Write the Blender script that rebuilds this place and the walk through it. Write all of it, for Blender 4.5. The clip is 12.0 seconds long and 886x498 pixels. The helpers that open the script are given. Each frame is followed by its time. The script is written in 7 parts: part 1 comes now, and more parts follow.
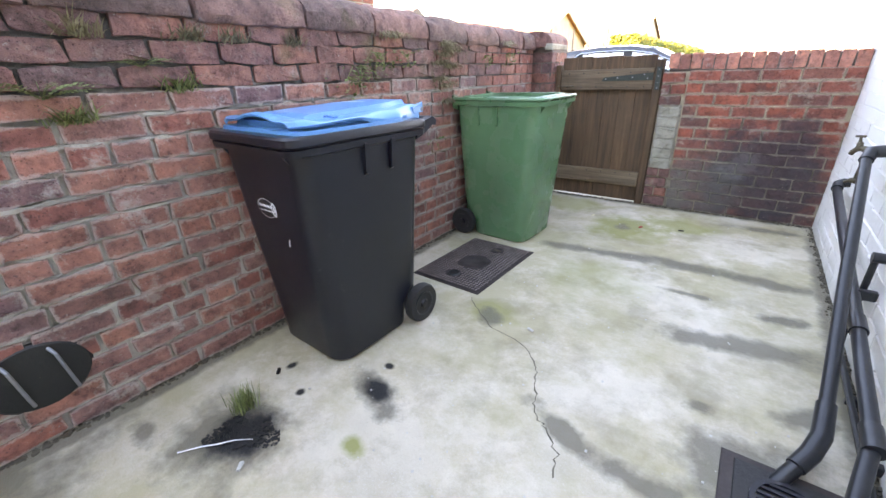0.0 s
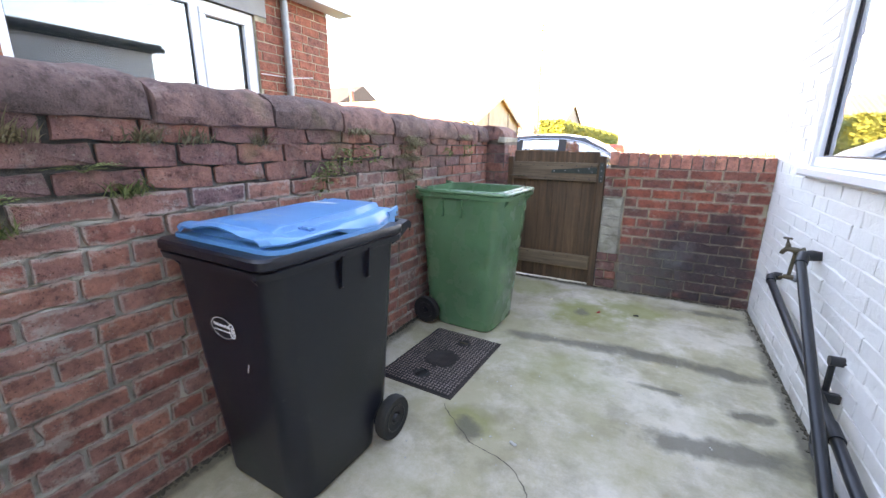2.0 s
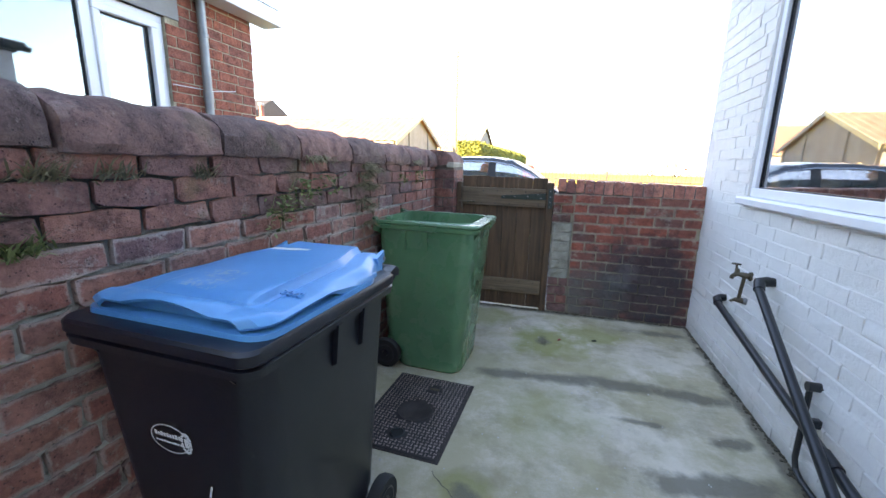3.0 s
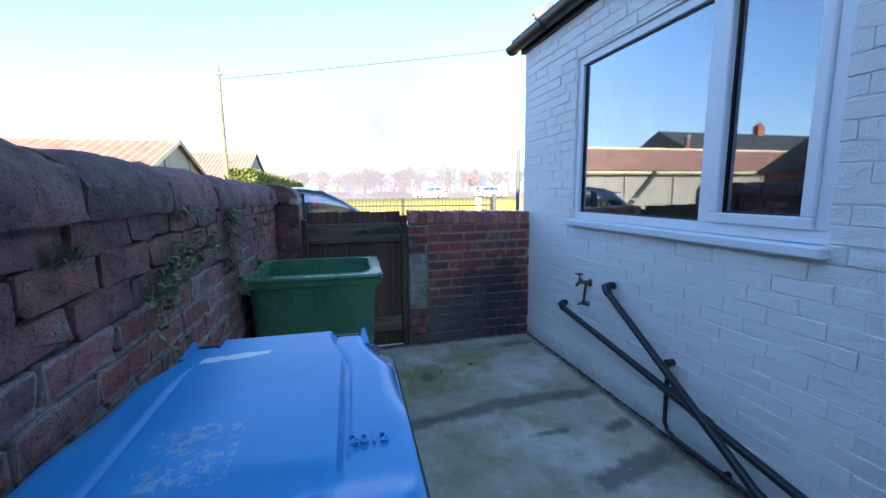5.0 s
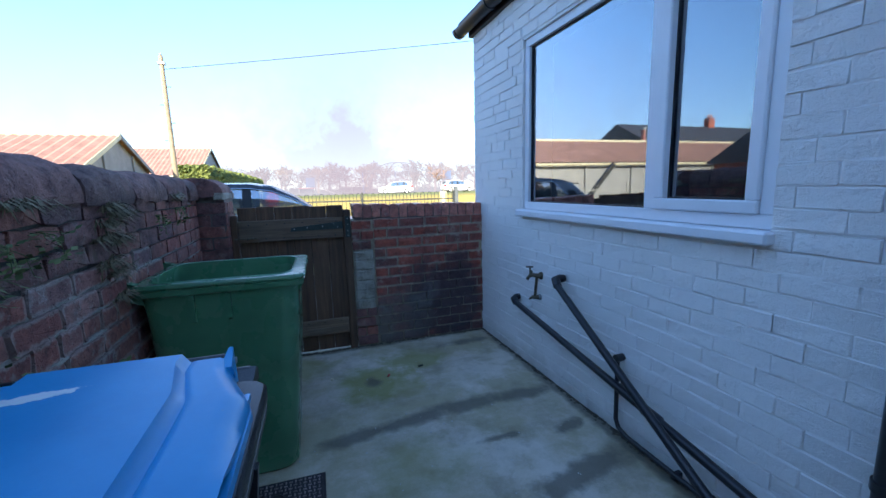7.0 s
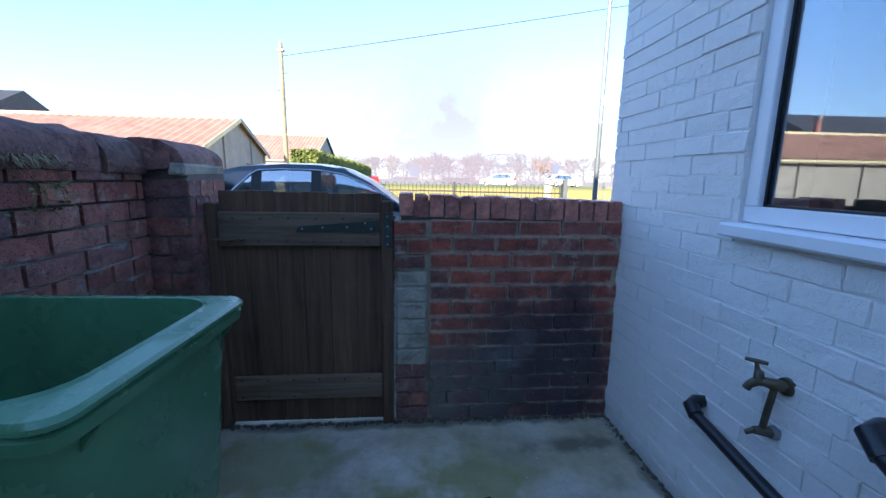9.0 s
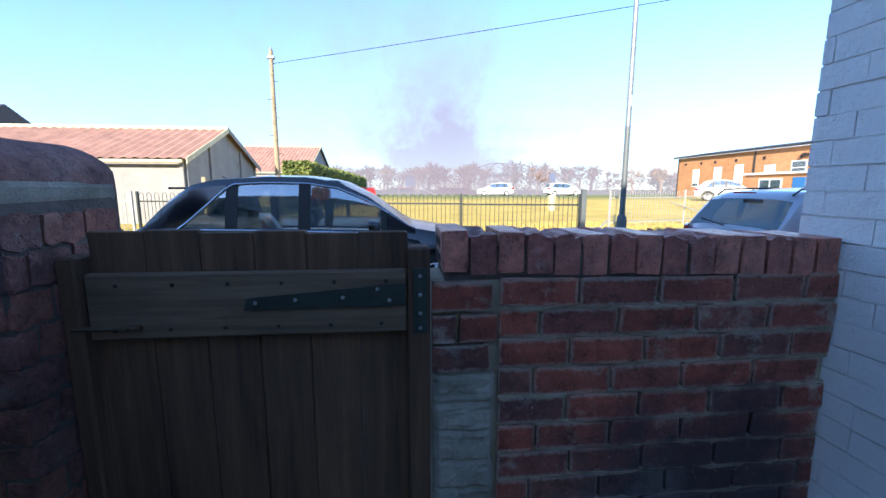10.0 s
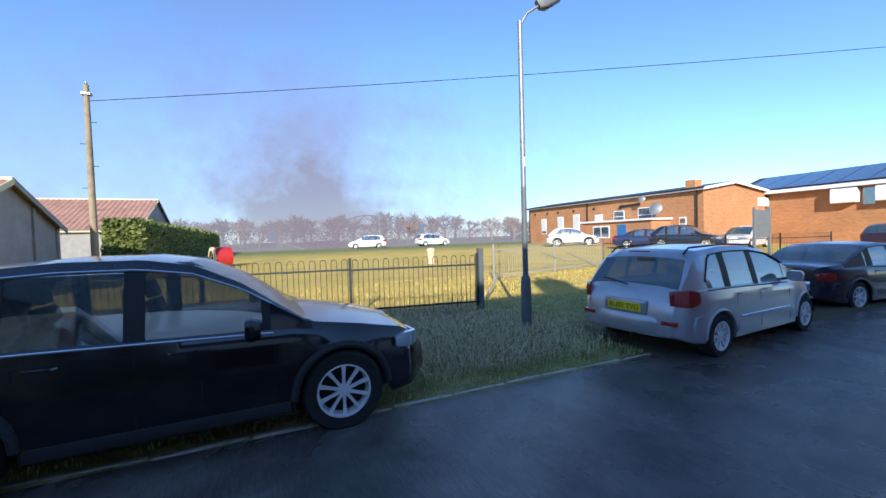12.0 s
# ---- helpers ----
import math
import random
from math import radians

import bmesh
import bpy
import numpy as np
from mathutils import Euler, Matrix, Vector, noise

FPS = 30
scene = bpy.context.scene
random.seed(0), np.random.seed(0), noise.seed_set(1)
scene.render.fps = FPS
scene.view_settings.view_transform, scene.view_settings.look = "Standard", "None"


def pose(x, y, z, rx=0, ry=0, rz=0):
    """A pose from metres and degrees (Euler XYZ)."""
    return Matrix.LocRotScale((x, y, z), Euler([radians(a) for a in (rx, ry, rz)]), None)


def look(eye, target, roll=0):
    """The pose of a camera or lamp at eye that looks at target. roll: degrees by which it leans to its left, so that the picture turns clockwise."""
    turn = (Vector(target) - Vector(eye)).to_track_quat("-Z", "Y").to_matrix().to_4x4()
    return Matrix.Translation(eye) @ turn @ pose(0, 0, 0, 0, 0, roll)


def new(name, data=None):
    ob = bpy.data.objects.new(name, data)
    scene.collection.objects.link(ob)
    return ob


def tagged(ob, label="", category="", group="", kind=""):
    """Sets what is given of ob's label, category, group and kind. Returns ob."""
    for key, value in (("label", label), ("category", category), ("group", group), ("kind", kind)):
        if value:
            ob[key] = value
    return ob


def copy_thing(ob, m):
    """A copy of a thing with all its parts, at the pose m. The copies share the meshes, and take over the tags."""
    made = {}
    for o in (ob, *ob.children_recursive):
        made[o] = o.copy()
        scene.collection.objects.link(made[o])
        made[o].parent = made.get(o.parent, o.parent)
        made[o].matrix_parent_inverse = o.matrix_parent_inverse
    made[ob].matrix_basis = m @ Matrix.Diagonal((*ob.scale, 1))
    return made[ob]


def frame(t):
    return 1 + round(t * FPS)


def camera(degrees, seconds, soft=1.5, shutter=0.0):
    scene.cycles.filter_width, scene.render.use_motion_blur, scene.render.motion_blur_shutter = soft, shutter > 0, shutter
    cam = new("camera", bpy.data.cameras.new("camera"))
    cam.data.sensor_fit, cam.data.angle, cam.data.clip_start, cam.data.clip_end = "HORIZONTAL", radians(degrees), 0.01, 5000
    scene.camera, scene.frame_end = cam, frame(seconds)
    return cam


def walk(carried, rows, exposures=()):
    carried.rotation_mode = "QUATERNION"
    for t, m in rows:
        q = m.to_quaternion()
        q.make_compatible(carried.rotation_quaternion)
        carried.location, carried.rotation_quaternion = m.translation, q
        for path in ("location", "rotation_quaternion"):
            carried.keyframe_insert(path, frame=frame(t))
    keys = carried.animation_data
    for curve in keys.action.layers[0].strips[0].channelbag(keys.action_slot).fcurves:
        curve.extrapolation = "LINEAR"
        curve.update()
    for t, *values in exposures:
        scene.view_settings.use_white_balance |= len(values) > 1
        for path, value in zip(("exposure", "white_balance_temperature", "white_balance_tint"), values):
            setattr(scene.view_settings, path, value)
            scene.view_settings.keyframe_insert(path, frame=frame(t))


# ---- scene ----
cam = camera(95.9, 12.0)
PATH = [
    (0, (-0.218, 0.662, 1.155), (-1.327, 2.122, 0.355), -1.9),
    (0.5, (-0.245, 0.681, 1.197), (-1.338, 2.185, 0.46), -1.2),
    (1, (-0.254, 0.695, 1.231), (-1.318, 2.254, 0.569), -0.6),
    (1.5, (-0.28, 0.71, 1.263), (-1.302, 2.328, 0.682), -0.1),
    (2, (-0.43, 0.712, 1.3), (-1.352, 2.415, 0.797), 0.5),
    (2.5, (-0.592, 0.753, 1.334), (-1.361, 2.542, 0.876), 1.3),
    (4.3, (-1.361, 1.001, 1.396), (-1.191, 2.965, 1.062), -0.3),
    (4.5, (-1.399, 1.02, 1.403), (-1.123, 2.974, 1.08), -0.3),
    (5, (-1.472, 1.028, 1.422), (-0.981, 2.946, 1.138), -0.6),
    (5.5, (-1.479, 1.012, 1.444), (-0.837, 2.89, 1.194), -0.9),
    (6, (-1.471, 0.996, 1.46), (-0.748, 2.845, 1.216), -1.3),
    (6.5, (-1.434, 1.01, 1.45), (-0.712, 2.855, 1.178), -1.6),
    (7, (-1.244, 1.168, 1.39), (-0.607, 3.038, 1.077), -1.5),
    (7.2, (-1.148, 1.258, 1.377), (-0.555, 3.14, 1.052), -1.2),
    (8.8, (-0.796, 2.396, 1.327), (-0.613, 4.356, 0.975), 1.0),
    (9, (-0.803, 2.568, 1.330), (-0.641, 4.532, 0.984), 0.9),
    (9.5, (-0.893, 3.104, 1.35), (-0.76, 5.07, 1.005), 0.1),
    (10, (-0.954, 3.56, 1.365), (-0.771, 5.529, 1.067), 0.1),
    (10.5, (-1.048, 3.923, 1.442), (-0.769, 5.887, 1.191), -1.2),
    (11, (-1.193, 4.247, 1.523), (-0.761, 6.191, 1.338), -1.5),
    (11.5, (-1.197, 4.487, 1.563), (-0.573, 6.383, 1.438), -2.0),
    (12, (-1.2, 4.636, 1.61), (-0.388, 6.463, 1.55), -1.7),
]
EXPOSURES = [(0, 4.55, 17500, 24), (1.5, 4.3, 17000, 24), (2.7, 3.7, 13500, 18), (4.3, 2.65, 7900, 8), (5.5, 2.2, 6900, 6), (7.2, 2.1, 6700, 6), (9.0, 2.2, 6700, 8), (10.5, 1.5, 6500, 8), (12, 1.05, 6300, 9)]
walk(cam, [(t, look(eye, target, roll)) for t, eye, target, roll in PATH], EXPOSURES)

scene.world = bpy.data.worlds.new("world")
scene.world.use_nodes = True
_wn = scene.world.node_tree
_sky = _wn.nodes.new("ShaderNodeTexSky")
_sky.sky_type = "NISHITA"
_sky.sun_disc = False
SUN_EL, SUN_FROM = radians(24), Vector((-0.465, -0.885, 0))
_sky.sun_elevation = SUN_EL
_sky.sun_rotation = math.atan2(SUN_FROM.x, SUN_FROM.y)
_sky.air_density, _sky.dust_density, _sky.ozone_density = 0.9, 0.15, 5.0
_sky.altitude = 1200
_bg = _wn.nodes["Background"]
_bg.inputs[1].default_value = 0.15
_wn.links.new(_sky.outputs[0], _bg.inputs[0])
sun = new("sun", bpy.data.lights.new("sun", "SUN"))
sun.data.energy, sun.data.angle, sun.data.color = 3.7, radians(0.5), (1.0, 0.9, 0.76)
_d = Vector((SUN_FROM.x * math.cos(SUN_EL), SUN_FROM.y * math.cos(SUN_EL), math.sin(SUN_EL)))
sun.matrix_world = look(_d * 50, (0, 0, 0))

# ---- materials ----
def C(*c):
    return (*c, 1.0)


class Mat:
    """A small builder of node materials."""

    def __init__(self, name, rough=0.8, metal=0.0):
        self.m = bpy.data.materials.new(name)
        self.m.use_nodes = True
        self.t = self.m.node_tree
        self.b = self.t.nodes["Principled BSDF"]
        self.b.inputs["Roughness"].default_value = rough
        self.b.inputs["Metallic"].default_value = metal
        self.co = None

    def n(self, kind, **inputs):
        node = self.t.nodes.new("ShaderNode" + kind)
        for k, v in inputs.items():
            self.put(node.inputs[k.replace("_", " ")], v)
        return node

    def put(self, socket, v):
        if isinstance(v, bpy.types.NodeSocket):
            self.t.links.new(v, socket)
        else:
            socket.default_value = v

    def pos(self):
        if not self.co:
            self.co = self.n("NewGeometry").outputs["Position"]
        return self.co

    def local(self):
        return self.n("TexCoord").outputs["Object"]

    def noise(self, scale, detail=6, rough=0.6, co=None):
        return self.n("TexNoise", Vector=co or self.pos(), Scale=scale, Detail=detail, Roughness=rough).outputs["Fac"]

    def ramp(self, fac, stops, smooth=False):
        r = self.n("ValToRGB", Fac=fac)
        e = r.color_ramp.elements
        while len(e) < len(stops):
            e.new(0.5)
        for i, (p, c) in enumerate(stops):
            e[i].position = p
            e[i].color = c if len(c) == 4 else C(*c)
        if smooth:
            r.color_ramp.interpolation = "EASE"
        return r.outputs["Color"]

    def band(self, fac, a, b):
        r = self.n("MapRange", Value=fac)
        r.inputs["From Min"].default_value, r.inputs["From Max"].default_value = a, b
        return r.outputs["Result"]

    def mix(self, fac, a, b, kind="MIX"):
        x = self.n("Mix")
        x.data_type, x.blend_type = "RGBA", kind
        self.put(x.inputs["Factor"], fac)
        self.put(x.inputs[6], a)
        self.put(x.inputs[7], b)
        return x.outputs[2]

    def math(self, op, a, b=0.0):
        x = self.n("Math")
        x.operation = op
        self.put(x.inputs[0], a)
        self.put(x.inputs[1], b)
        return x.outputs[0]

    def rnd(self):
        return self.n("ObjectInfo").outputs["Random"]

    def island(self):
        return self.n("NewGeometry").outputs["Random Per Island"]

    def color(self, c):
        self.put(self.b.inputs["Base Color"], c)
        return self

    def rough(self, r):
        self.put(self.b.inputs["Roughness"], r)
        return self

    def bump(self, h, strength=0.4, dist=0.01):
        b = self.n("Bump", Height=h, Strength=strength, Distance=dist)
        self.t.links.new(b.outputs[0], self.b.inputs["Normal"])
        return self


def blotch(m, cx, cy, rx, ry, turn=0.0, wob=0.5, freq=5.0):
    """A worn-edged patch on the ground: 1 inside, 0 outside."""
    s = m.n("SeparateXYZ", Vector=m.pos())
    mp = m.n("Mapping", Vector=m.pos())
    mp.vector_type = "TEXTURE"
    mp.inputs["Location"].default_value = (cx, cy, 0)
    mp.inputs["Rotation"].default_value = (0, 0, radians(turn))
    mp.inputs["Scale"].default_value = (rx, ry, 1000)
    d = m.n("VectorMath", Vector=mp.outputs[0])
    d.operation = "LENGTH"
    w = m.math("MULTIPLY", m.math("SUBTRACT", m.noise(freq, 5, 0.65), 0.5), wob * 4)
    return m.band(m.math("ADD", d.outputs["Value"], w), 1.15, 0.55)


def brick_mat(name, stops, smear=(0.45, 0.42, 0.38), smear_amt=0.55, stain=None, island=False, moss=0.0, rough=0.88, edge=None):
    m = Mat(name, rough)
    r = m.island() if island else m.rnd()
    base = m.ramp(r, stops)
    base = m.mix(0.8, base, m.ramp(m.noise(15, 9, 0.75), [(0.34, C(0.22, 0.18, 0.19)), (0.47, C(0.78, 0.74, 0.74)), (0.58, C(1.1, 1.05, 1.02)), (0.72, C(1.5, 1.4, 1.35))]), "MULTIPLY")
    sm = m.band(m.noise(9, 8, 0.72), 0.56, 0.66)
    base = m.mix(m.math("MULTIPLY", sm, smear_amt), base, C(*smear))
    big = m.band(m.noise(1.7, 4), 0.52, 0.68)
    base = m.mix(m.math("MULTIPLY", big, 0.55), base, C(0.035, 0.028, 0.03))
    if edge:
        q = m.n("SeparateXYZ", Vector=m.local())
        wob = m.math("MULTIPLY", m.math("SUBTRACT", m.noise(45, 6, 0.75), 0.5), 0.034)
        ex = m.math("SUBTRACT", m.math("ABSOLUTE", q.outputs["X"]), edge[0] / 2)
        ez = m.math("SUBTRACT", m.math("ABSOLUTE", q.outputs["Z"]), edge[1] / 2)
        e = m.math("ADD", m.math("MAXIMUM", ex, ez), wob)
        base = m.mix(m.math("MULTIPLY", m.band(e, -0.009, -0.002), 0.4), base, C(*[v * 1.1 for v in smear]))
    pits = m.n("TexVoronoi", Vector=m.pos(), Scale=70.0).outputs["Distance"]
    base = m.mix(m.math("MULTIPLY", m.band(pits, 0.2, 0.12), 0.5), base, C(0.03, 0.025, 0.025))
    if stain:
        for (x, y, z, rad, amt, col) in stain:
            d = m.n("VectorMath", Vector=m.pos())
            d.operation = "DISTANCE"
            d.inputs[1].default_value = (x, y, z)
            v = m.math("ADD", d.outputs["Value"], m.math("MULTIPLY", m.math("SUBTRACT", m.noise(6, 5), 0.5), 0.5))
            base = m.mix(m.math("MULTIPLY", m.band(v, rad * 1.15, rad * 0.7), amt), base, C(*col))
    if moss:
        base = m.mix(m.math("MULTIPLY", m.band(m.noise(4, 6), 0.58, 0.66), moss), base, C(0.10, 0.11, 0.035))
    speck = m.band(m.noise(48, 8, 0.8), 0.60, 0.66)
    base = m.mix(m.math("MULTIPLY", speck, 0.45), base, C(*smear))
    base = m.mix(m.math("MULTIPLY", m.band(m.noise(31, 8, 0.75), 0.42, 0.34), 0.6), base, C(0.045, 0.03, 0.03))
    h = m.math("ADD", m.noise(55, 8, 0.75), m.math("MULTIPLY", m.noise(14, 6), 2.0))
    h = m.math("SUBTRACT", h, m.math("MULTIPLY", m.band(pits, 0.22, 0.05), 0.6))
    m.color(base).bump(h, 0.95, 0.010)
    return m.m


REDS = [(0.0, C(0.30, 0.10, 0.08)), (0.2, C(0.42, 0.14, 0.105)), (0.38, C(0.47, 0.19, 0.14)), (0.55, C(0.33, 0.145, 0.125)),
        (0.7, C(0.46, 0.18, 0.13)), (0.85, C(0.24, 0.12, 0.12)), (1.0, C(0.44, 0.21, 0.17))]
M_brick = brick_mat("weathered_brick", REDS, smear=(0.55, 0.49, 0.43), edge=(0.225, 0.067))
M_brick_isl = brick_mat("weathered_brick_rest", REDS, island=True)
M_brick_top = brick_mat("sooty_brick", [(0.0, C(0.22, 0.115, 0.105)), (0.4, C(0.31, 0.13, 0.11)), (0.75, C(0.38, 0.15, 0.11)), (1.0, C(0.17, 0.10, 0.10))], smear_amt=0.3, moss=0.35)
SOOT = [(-0.08, 4.6, 0.34, 0.46, 0.85, (0.035, 0.035, 0.045)), (-0.52, 4.6, 0.20, 0.34, 0.7, (0.10, 0.10, 0.095)), (0.02, 4.6, 0.62, 0.2, 0.6, (0.06, 0.03, 0.035)), (-0.25, 4.6, 0.43, 0.10, 0.25, (0.22, 0.21, 0.21)), (-0.7, 4.6, 0.1, 0.2, 0.6, (0.16, 0.15, 0.13))]
M_brick_gate = brick_mat("gate_wall_brick", [(0.0, C(0.30, 0.07, 0.045)), (0.4, C(0.44, 0.11, 0.07)), (0.7, C(0.20, 0.075, 0.065)), (1.0, C(0.38, 0.13, 0.09))], smear_amt=0.55, stain=SOOT, smear=(0.52, 0.45, 0.37), edge=(0.215, 0.074))
M_brick_edge = brick_mat("brick_on_edge", [(0.0, C(0.46, 0.15, 0.11)), (0.5, C(0.55, 0.20, 0.15)), (1.0, C(0.38, 0.13, 0.10))], smear=(0.62, 0.42, 0.38), smear_amt=0.5, rough=0.5)
M_brick_skin = brick_mat("smooth_brick_face", [(0.0, C(0.62, 0.22, 0.16)), (0.5, C(0.66, 0.26, 0.19)), (1.0, C(0.57, 0.20, 0.14))], smear=(0.66, 0.40, 0.34), smear_amt=0.4, rough=0.28)
M_brick_nb = brick_mat("neighbour_brick", [(0.0, C(0.38, 0.11, 0.07)), (0.5, C(0.46, 0.14, 0.09)), (1.0, C(0.30, 0.10, 0.075))], smear_amt=0.1)
M_coping = brick_mat("coping_stone", [(0.0, C(0.27, 0.135, 0.12)), (0.5, C(0.33, 0.17, 0.145)), (1.0, C(0.19, 0.115, 0.105))], smear=(0.44, 0.33, 0.29), smear_amt=0.3, moss=0.25)


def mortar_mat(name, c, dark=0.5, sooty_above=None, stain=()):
    m = Mat(name, 0.95)
    base = m.mix(m.band(m.noise(5, 6), 0.35, 0.7), C(*c), C(*[v * dark for v in c]))
    base = m.mix(m.math("MULTIPLY", m.band(m.noise(2.2, 5), 0.55, 0.65), 0.4), base, C(0.10, 0.11, 0.06))
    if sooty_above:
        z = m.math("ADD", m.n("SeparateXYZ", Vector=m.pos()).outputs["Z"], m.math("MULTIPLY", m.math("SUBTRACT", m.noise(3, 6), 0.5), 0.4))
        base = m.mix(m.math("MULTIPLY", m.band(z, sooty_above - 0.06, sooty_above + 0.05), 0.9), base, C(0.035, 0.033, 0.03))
    for (x, y, z, rad, amt, col) in stain:
        d = m.n("VectorMath", Vector=m.pos())
        d.operation = "DISTANCE"
        d.inputs[1].default_value = (x, y, z)
        v = m.math("ADD", d.outputs["Value"], m.math("MULTIPLY", m.math("SUBTRACT", m.noise(6, 5), 0.5), 0.5))
        base = m.mix(m.math("MULTIPLY", m.band(v, rad * 1.15, rad * 0.7), amt), base, C(*col))
    m.color(base).bump(m.math("ADD", m.noise(60, 8, 0.75), m.noise(16, 6, 0.7)), 1.0, 0.012)
    return m.m


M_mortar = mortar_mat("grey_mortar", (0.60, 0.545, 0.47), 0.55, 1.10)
M_mortar_g = mortar_mat("pale_mortar", (0.56, 0.47, 0.34), 0.4, None, [(x, y, z, r, a * 0.6, (c[0] + 0.05, c[1] + 0.045, c[2] + 0.04)) for x, y, z, r, a, c in SOOT])
M_sootmortar = mortar_mat("sooty_pier_mortar", (0.20, 0.16, 0.14), 0.5)
M_cement = mortar_mat("rough_cement", (0.50, 0.46, 0.38), 0.5)

def paint_brick():
    m = Mat("white_masonry_paint", 0.6)
    base = m.mix(m.band(m.noise(1.1, 6), 0.35, 0.75), C(0.90, 0.87, 0.83), C(0.83, 0.805, 0.77))
    base = m.mix(m.math("MULTIPLY", m.band(m.noise(24, 6, 0.75), 0.66, 0.72), 0.45), base, C(0.40, 0.35, 0.30))
    z = m.n("SeparateXYZ", Vector=m.pos()).outputs["Z"]
    low = m.math("MULTIPLY", m.band(m.math("ADD", z, m.math("MULTIPLY", m.noise(7), 0.3)), 0.30, 0.08), 0.6)
    base = m.mix(low, base, C(0.36, 0.35, 0.28))
    m.color(base).bump(m.math("ADD", m.noise(46, 8, 0.75), m.math("MULTIPLY", m.noise(13, 5, 0.65), 1.6)), 0.9, 0.008)
    return m.m


M_white = paint_brick()

def concrete_floor():
    m = Mat("yard_concrete", 0.75)
    base = m.ramp(m.noise(1.3, 8, 0.65), [(0.3, C(0.44, 0.385, 0.30)), (0.5, C(0.60, 0.53, 0.43)), (0.72, C(0.72, 0.65, 0.56))])
    base = m.mix(m.math("MULTIPLY", m.band(m.noise(130, 3, 0.8), 0.56, 0.66), 0.3), base, C(0.70, 0.69, 0.66))
    base = m.mix(m.math("MULTIPLY", m.band(m.noise(200, 3, 0.8), 0.60, 0.68), 0.35), base, C(0.20, 0.18, 0.14))
    base = m.mix(m.math("MULTIPLY", m.band(m.noise(1.1, 7, 0.7), 0.43, 0.56), 0.7), base, C(0.36, 0.31, 0.17))
    base = m.mix(m.math("MULTIPLY", m.band(m.noise(3.1, 7, 0.72), 0.48, 0.64), 0.55), base, C(0.27, 0.225, 0.15))
    for (cx, cy, rx, ry, tn, amt) in [(-1.1, 2.25, 0.14, 0.12, 10, .6), (-0.85, 3.9, 0.3, 0.3, 0, .8), (-0.5, 4.15, 0.25, 0.2, 0, .7), (-1.08, 1.25, .06, .05, 0, .9),
                                      (-1.5, 4.3, 0.4, 0.25, 0, .6), (-0.8, 2.9, 0.3, 0.3, 0, .35)]:
        base = m.mix(m.math("MULTIPLY", blotch(m, cx, cy, rx, ry, tn), amt), base, C(0.25, 0.25, 0.07))
    # darker, smoother patches; the long thin ones run along the wall feet
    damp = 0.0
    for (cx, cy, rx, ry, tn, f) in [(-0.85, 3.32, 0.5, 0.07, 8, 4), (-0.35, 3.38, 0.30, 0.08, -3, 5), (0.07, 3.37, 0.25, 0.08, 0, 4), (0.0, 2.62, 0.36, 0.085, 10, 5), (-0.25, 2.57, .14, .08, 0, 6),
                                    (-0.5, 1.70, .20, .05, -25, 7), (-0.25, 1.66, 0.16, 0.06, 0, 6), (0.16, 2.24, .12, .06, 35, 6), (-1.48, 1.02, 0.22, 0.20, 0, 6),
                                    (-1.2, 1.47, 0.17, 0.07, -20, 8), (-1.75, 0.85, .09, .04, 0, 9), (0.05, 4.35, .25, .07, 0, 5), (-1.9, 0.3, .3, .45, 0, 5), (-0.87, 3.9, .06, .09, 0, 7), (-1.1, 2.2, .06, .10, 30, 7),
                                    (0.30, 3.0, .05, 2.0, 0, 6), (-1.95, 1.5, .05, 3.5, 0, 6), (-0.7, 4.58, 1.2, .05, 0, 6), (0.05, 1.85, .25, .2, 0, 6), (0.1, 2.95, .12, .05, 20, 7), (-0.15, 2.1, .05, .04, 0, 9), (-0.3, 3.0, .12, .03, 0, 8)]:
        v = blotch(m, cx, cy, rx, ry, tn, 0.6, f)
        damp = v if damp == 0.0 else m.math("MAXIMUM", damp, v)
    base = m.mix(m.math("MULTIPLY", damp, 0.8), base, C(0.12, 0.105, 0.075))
    for (cx, cy, rx, ry, tn) in [(-1.44, 1.06, 0.13, 0.13, 0), (-1.2, 1.49, 0.09, 0.05, -20), (-1.26, 1.62, .025, .018, 0), (-1.62, 1.38, .02, .03, 0), (-1.45, 1.3, .02, .02, 0)]:
        base = m.mix(blotch(m, cx, cy, rx, ry, tn, 0.3, 14), base, C(0.012, 0.012, 0.012))
    m.color(base)
    m.rough(m.math("SUBTRACT", 0.8, m.math("MULTIPLY", damp, 0.3)))
    m.bump(m.math("ADD", m.noise(90, 8, 0.75), m.math("MULTIPLY", m.noise(6, 4), 1.2)), 0.6, 0.008)
    return m.m


M_floor = concrete_floor()

